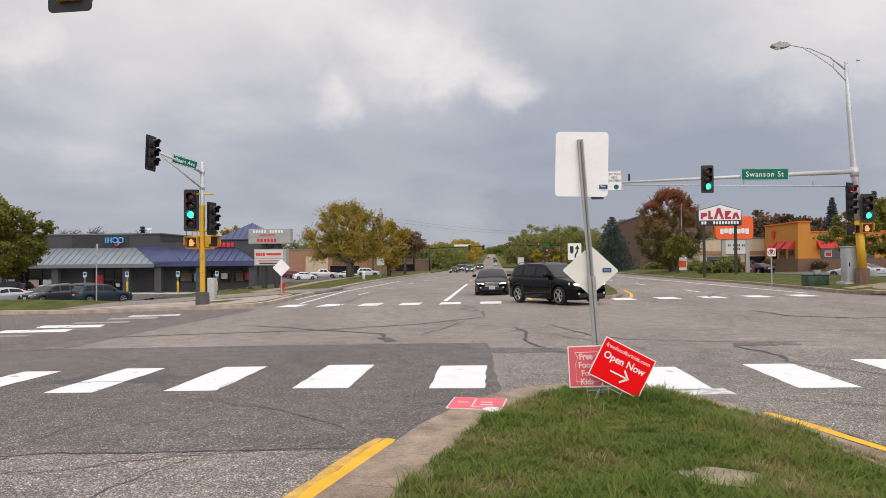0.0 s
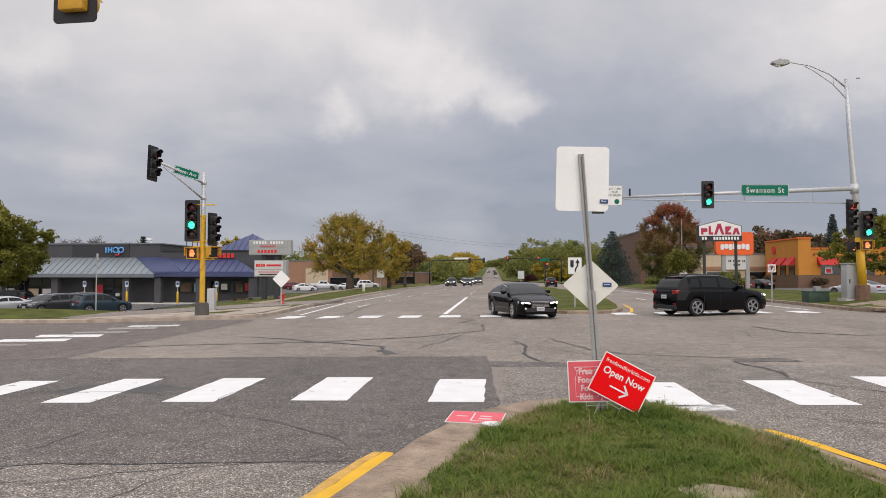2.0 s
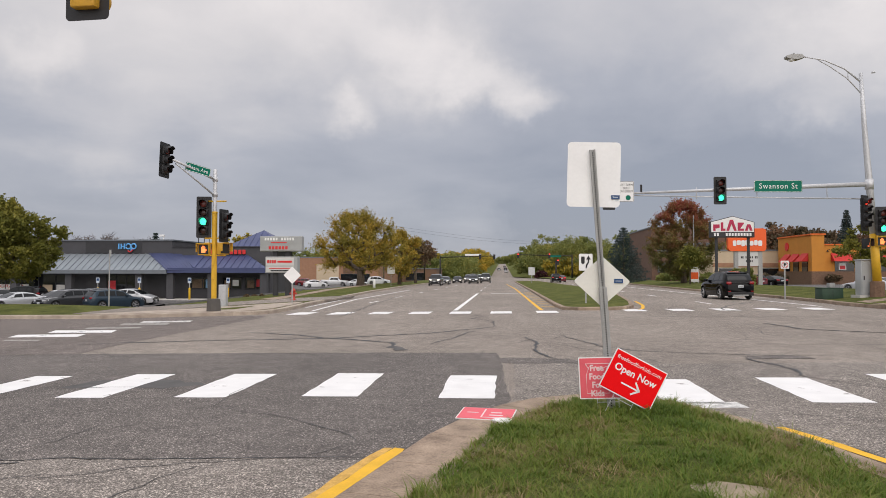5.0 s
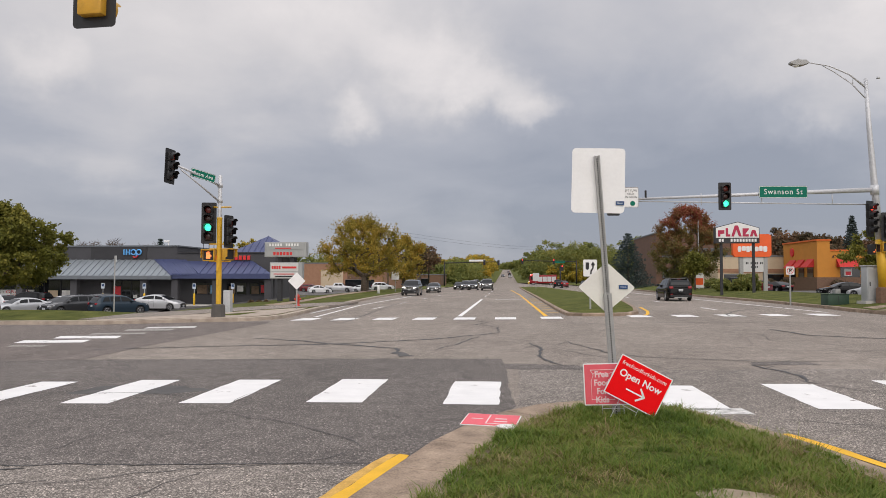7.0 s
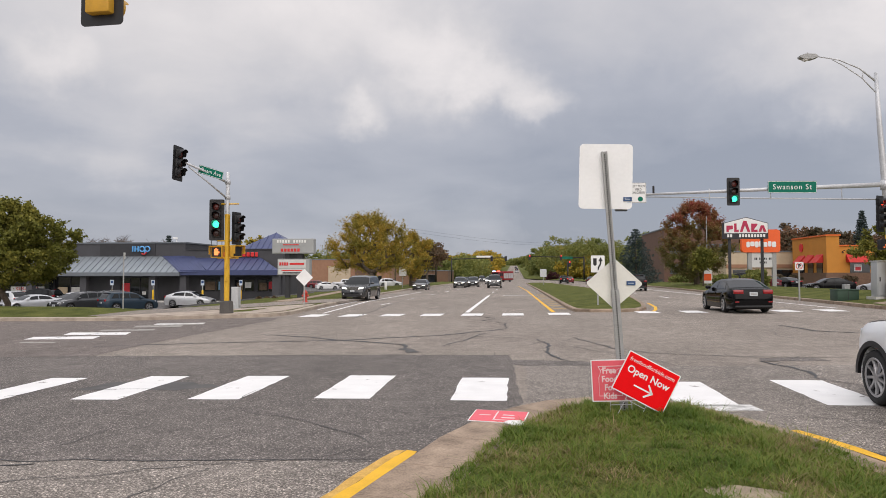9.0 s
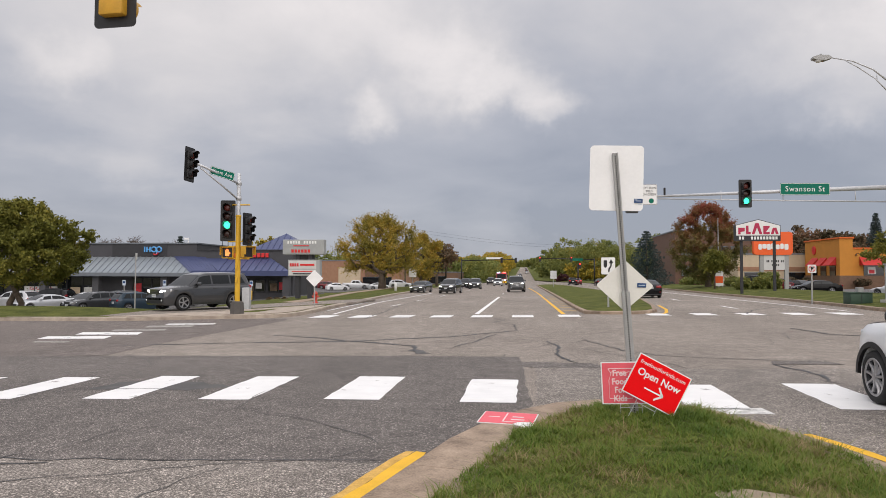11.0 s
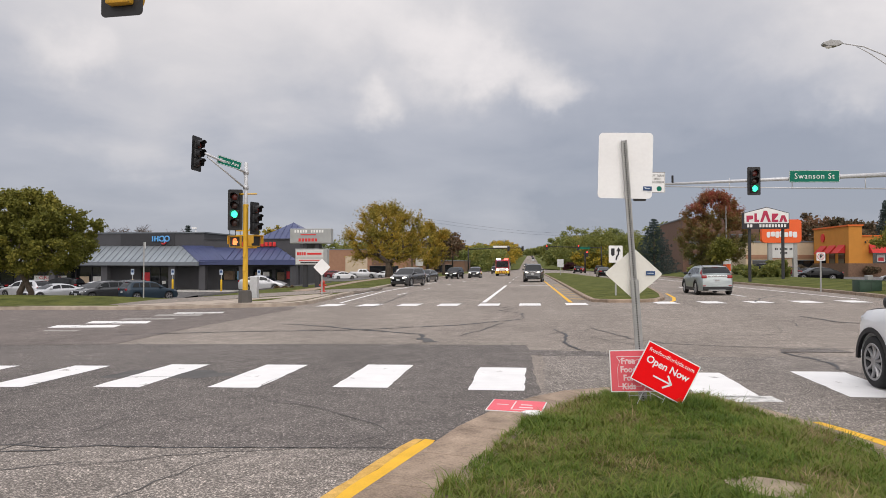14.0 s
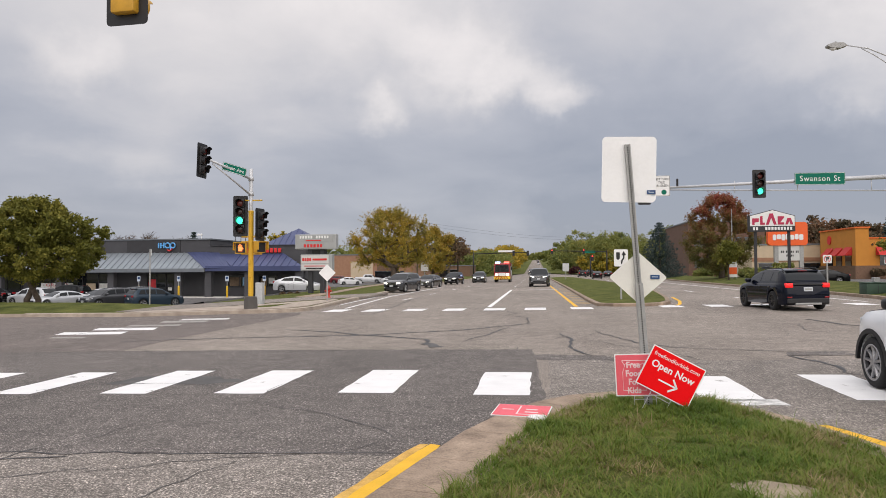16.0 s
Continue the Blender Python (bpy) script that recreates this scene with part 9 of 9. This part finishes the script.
def motions():
    drive(journey, [(0, 2.42, 26.8, -58), (0.5, 3.72, 26.4, -29), (1.0, 5.35, 26.5, -9), (1.5, 6.8, 26.9, 10), (2.0, 8.55, 27.8, 23), (2.5, 9.95, 29.1, 36), (3.0, 11.25, 31.4, 58), (3.5, 12.3, 34.0, 72), (4.0, 13.0, 37.0, 80), (5.2, 12.7, 41.6, 94),
                    (6.5, 11.7, 46.4, 91), (7.0, 11.65, 49.8, 90), (7.5, 11.6, 53.9, 90), (8.0, 11.6, 58.8, 89), (9.0, 11.6, 68, 89), (11.0, 12.2, 92, 88), (13.0, 13.0, 120, 88), (16.0, 12.5, 165, 91)], 0.36)
    drive(lexus, [(0, 0.0, 36.4, -90), (0.5, 0.0, 34.5, -90), (1.0, 0.1, 32.3, -88), (1.5, 0.42, 30.0, -83), (2.0, 1.15, 27.5, -74), (2.5, 2.43, 24.95, -60), (3.0, 4.6, 22.4, -43), (3.5, 7.95, 20.8, -31), (4.0, 11.35, 19.1, -12), (4.6, 16.3, 18.4, -3), (5.4, 22.8, 18.3, 0), (7, 37, 18.5, 0), (10, 70, 19.2, 0), (16, 120, 19.4, 0)], 0.335)
    drive(accord, [(0, 9.6, -78, 90), (6.0, 9.6, -5, 90), (7.0, 9.6, 7.4, 90), (7.5, 9.5, 12.8, 90), (8.0, 9.3, 18.2, 92), (8.5, 9.08, 23.9, 91), (9.0, 9.0, 29.4, 90), (10.0, 9.0, 41, 90), (12.0, 9.2, 66, 90), (14, 9.6, 94, 89), (16.0, 10.4, 122, 88)], 0.335)
    drive(white_suv, [(0, 5.1, -40, 90), (6.0, 5.1, -9, 90), (7.5, 5.1, 0.6, 90), (8.1, 5.1, 5.0, 90), (8.5, 5.1, 7.0, 90), (9.0, 5.1, 7.5, 90), (10, 5.1, 7.75, 90), (12.5, 5.1, 7.9, 90), (14.0, 5.1, 8.12, 90), (16, 5.1, 8.32, 90)], 0.352)
    drive(crv, [(0, 9.4, -146, 90), (10.0, 9.7, -14, 90), (12.0, 9.7, 11.8, 90), (12.5, 9.5, 17.9, 91), (13.0, 9.1, 24.0, 93), (13.5, 9.05, 30.6, 92), (14.0, 9.1, 37.6, 90), (14.5, 9.1, 44.0, 90), (15.0, 9.3, 51, 89), (16.0, 9.6, 65, 89)], 0.36)
    drive(audi, [(0, 9.1, -182, 90), (12.0, 9.4, -24, 90), (14.5, 9.9, 8.9, 90), (15.0, 9.75, 15.0, 91), (15.5, 9.45, 21.0, 93), (16.0, 8.95, 27.0, 95)], 0.36)
    drive(pilot, [(0, -7.6, 168, -90), (3, -8.4, 124, -91), (5, -9.6, 100, -91), (7, -10.1, 73.5, -90), (8, -10.5, 60.2, -90), (8.5, -10.6, 53.6, -91), (9.0, -10.55, 47.2, -93), (9.2, -10.6, 44.6, -95), (10.0, -11.3, 37.4, -106), (10.7, -13.6, 32.4, -117), (11.3, -16.1, 28.5, -126),
                  (11.5, -17.0, 27.5, -131), (12.0, -19.6, 25.3, -152), (12.3, -21.9, 24.5, -164), (13.0, -28.5, 23.9, -176), (14.5, -45, 23.8, -180), (16, -64, 23.8, -180)], 0.375, lambda x, y: gz(max(x, -20), y) + 0.02 + 0.20 * smooth(24.6, 27, y) * smooth(46, 40, y))
    drive(infiniti, [(0, -6.5, 190, -90), (6.5, -6.8, 122, -90), (9.0, -7.6, 98, -90), (11.3, -7.6, 69, -100), (12.5, -8.7, 62.5, -103), (13.5, -9.7, 58, -103), (14.5, -10.4, 55.8, -103), (16, -10.6, 54.4, -103)], 0.36)
    drive(slow_sedan, [(0, -8.6, 170, -90), (5, -9.3, 112, -90), (7, -9.7, 92, -90), (9, -11.1, 82.5, -90), (11.5, -11.5, 76, -99), (14, -11.0, 72, -100), (16, -10.8, 69.5, -100)])
    drive(third, [(0, -8.2, 215, -90), (9, -8.6, 128, -90), (12, -9.6, 101, -97), (14, -10.0, 91, -98), (16, -10.2, 86, -98)])
    drive(truck, [(0, -3.2, 190, -90), (7, -3.0, 108, -90), (9, -2.6, 94, -90), (10.2, -1.4, 84, -86), (11.5, -0.6, 73.5, -88), (12.5, 0.1, 71.2, -92), (14, 0.3, 69.8, -93), (16, 0.35, 68.6, -93)])
    drive(fe, [(0, 62, 188, 180), (5.5, 22, 187, 180), (6.5, 11.6, 186.5, 180), (7.0, 9.6, 186, 181), (7.5, 6.4, 185.5, 184), (8.0, 2.2, 184, 194), (8.5, -1.0, 181.5, 215), (9.0, -2.9, 177, 240), (9.7, -4.0, 168, 260), (11.5, -5.0, 150, 270), (12.5, -4.7, 132, 270), (14.5, -4.65, 114, 270), (16, -4.7, 100, 270)])
    drive(prius, [(0, -36.7, 57.4, 1), (4, -33.2, 57.7, 1), (6.5, -30.5, 57.8, 1), (7.5, -29.6, 57.8, 1), (9, -28.1, 57.8, 1), (11.5, -27.8, 57.8, 1), (12.5, -26.8, 57.8, 2), (14, -23.2, 58, 3), (16, -20.6, 58.1, 4)], None, lambda x, y: west_z(x, y) + 0.055)
    drive(lot_black, [(0, 52, 71, 178), (4.2, 43, 71, 178), (6.3, 34.5, 71, 178), (7.0, 32.8, 71, 178), (9, 30.6, 71, 178), (11.3, 27.9, 71, 180), (12.5, 27.5, 71, 180), (16, 27.4, 71, 180)], None, lambda x, y: east_z(x, y) + 0.10)
    rows = (((0, 10.2, 118, 90), (4, 10.8, 128, 90), (16, 11.5, 168, 90)), ((0, 11.2, 124, 90), (4, 12, 132, 90), (8, 12.2, 120, 90), (16, 12.2, 118, 90)), ((0, 22, 150, 178), (6, 14, 152, 178), (16, 9.0, 112, 265)), ((0, 6.4, 220, 90), (16, 6.6, 400, 90)))
    for c, r in zip(far_away_cars, (rows[0], ((0, 9.0, 96, 90), (4, 9.4, 120, 90), (8, 9.6, 134, 90), (16, 9.8, 152, 90)), ((0, 13.8, 112, 90), (4, 14, 120, 90), (9, 14, 128, 90), (16, 14, 140, 90)), ((0, 1.6, 260, 90), (16, 1.4, 420, 90)), ((0, 1.7, 310, 90), (16, 1.5, 480, 90)), ((0, 1.5, 400, 90), (16, 1.3, 620, 90)))):
        drive(c, r)
    for c, r in zip(far_near_cars, (((0, -4.8, 150, -90), (7, -5.4, 112, -90), (11, -7.0, 100, -90), (13, -7.6, 97, -90), (16, -7.8, 96, -90)),
                                    ((0, -8.0, 146, -90), (7, -8.4, 122, -90), (16, -8.8, 106, -90)), ((0, -5.0, 176, -90), (7, -5.0, 150, -90), (16, -5.4, 122, -90)), ((0, -1.8, 420, -90), (16, -1.8, 250, -90)), ((0, -7.8, 200, -90), (16, -7.8, 148, -90)))):
        drive(c, r)


motions()
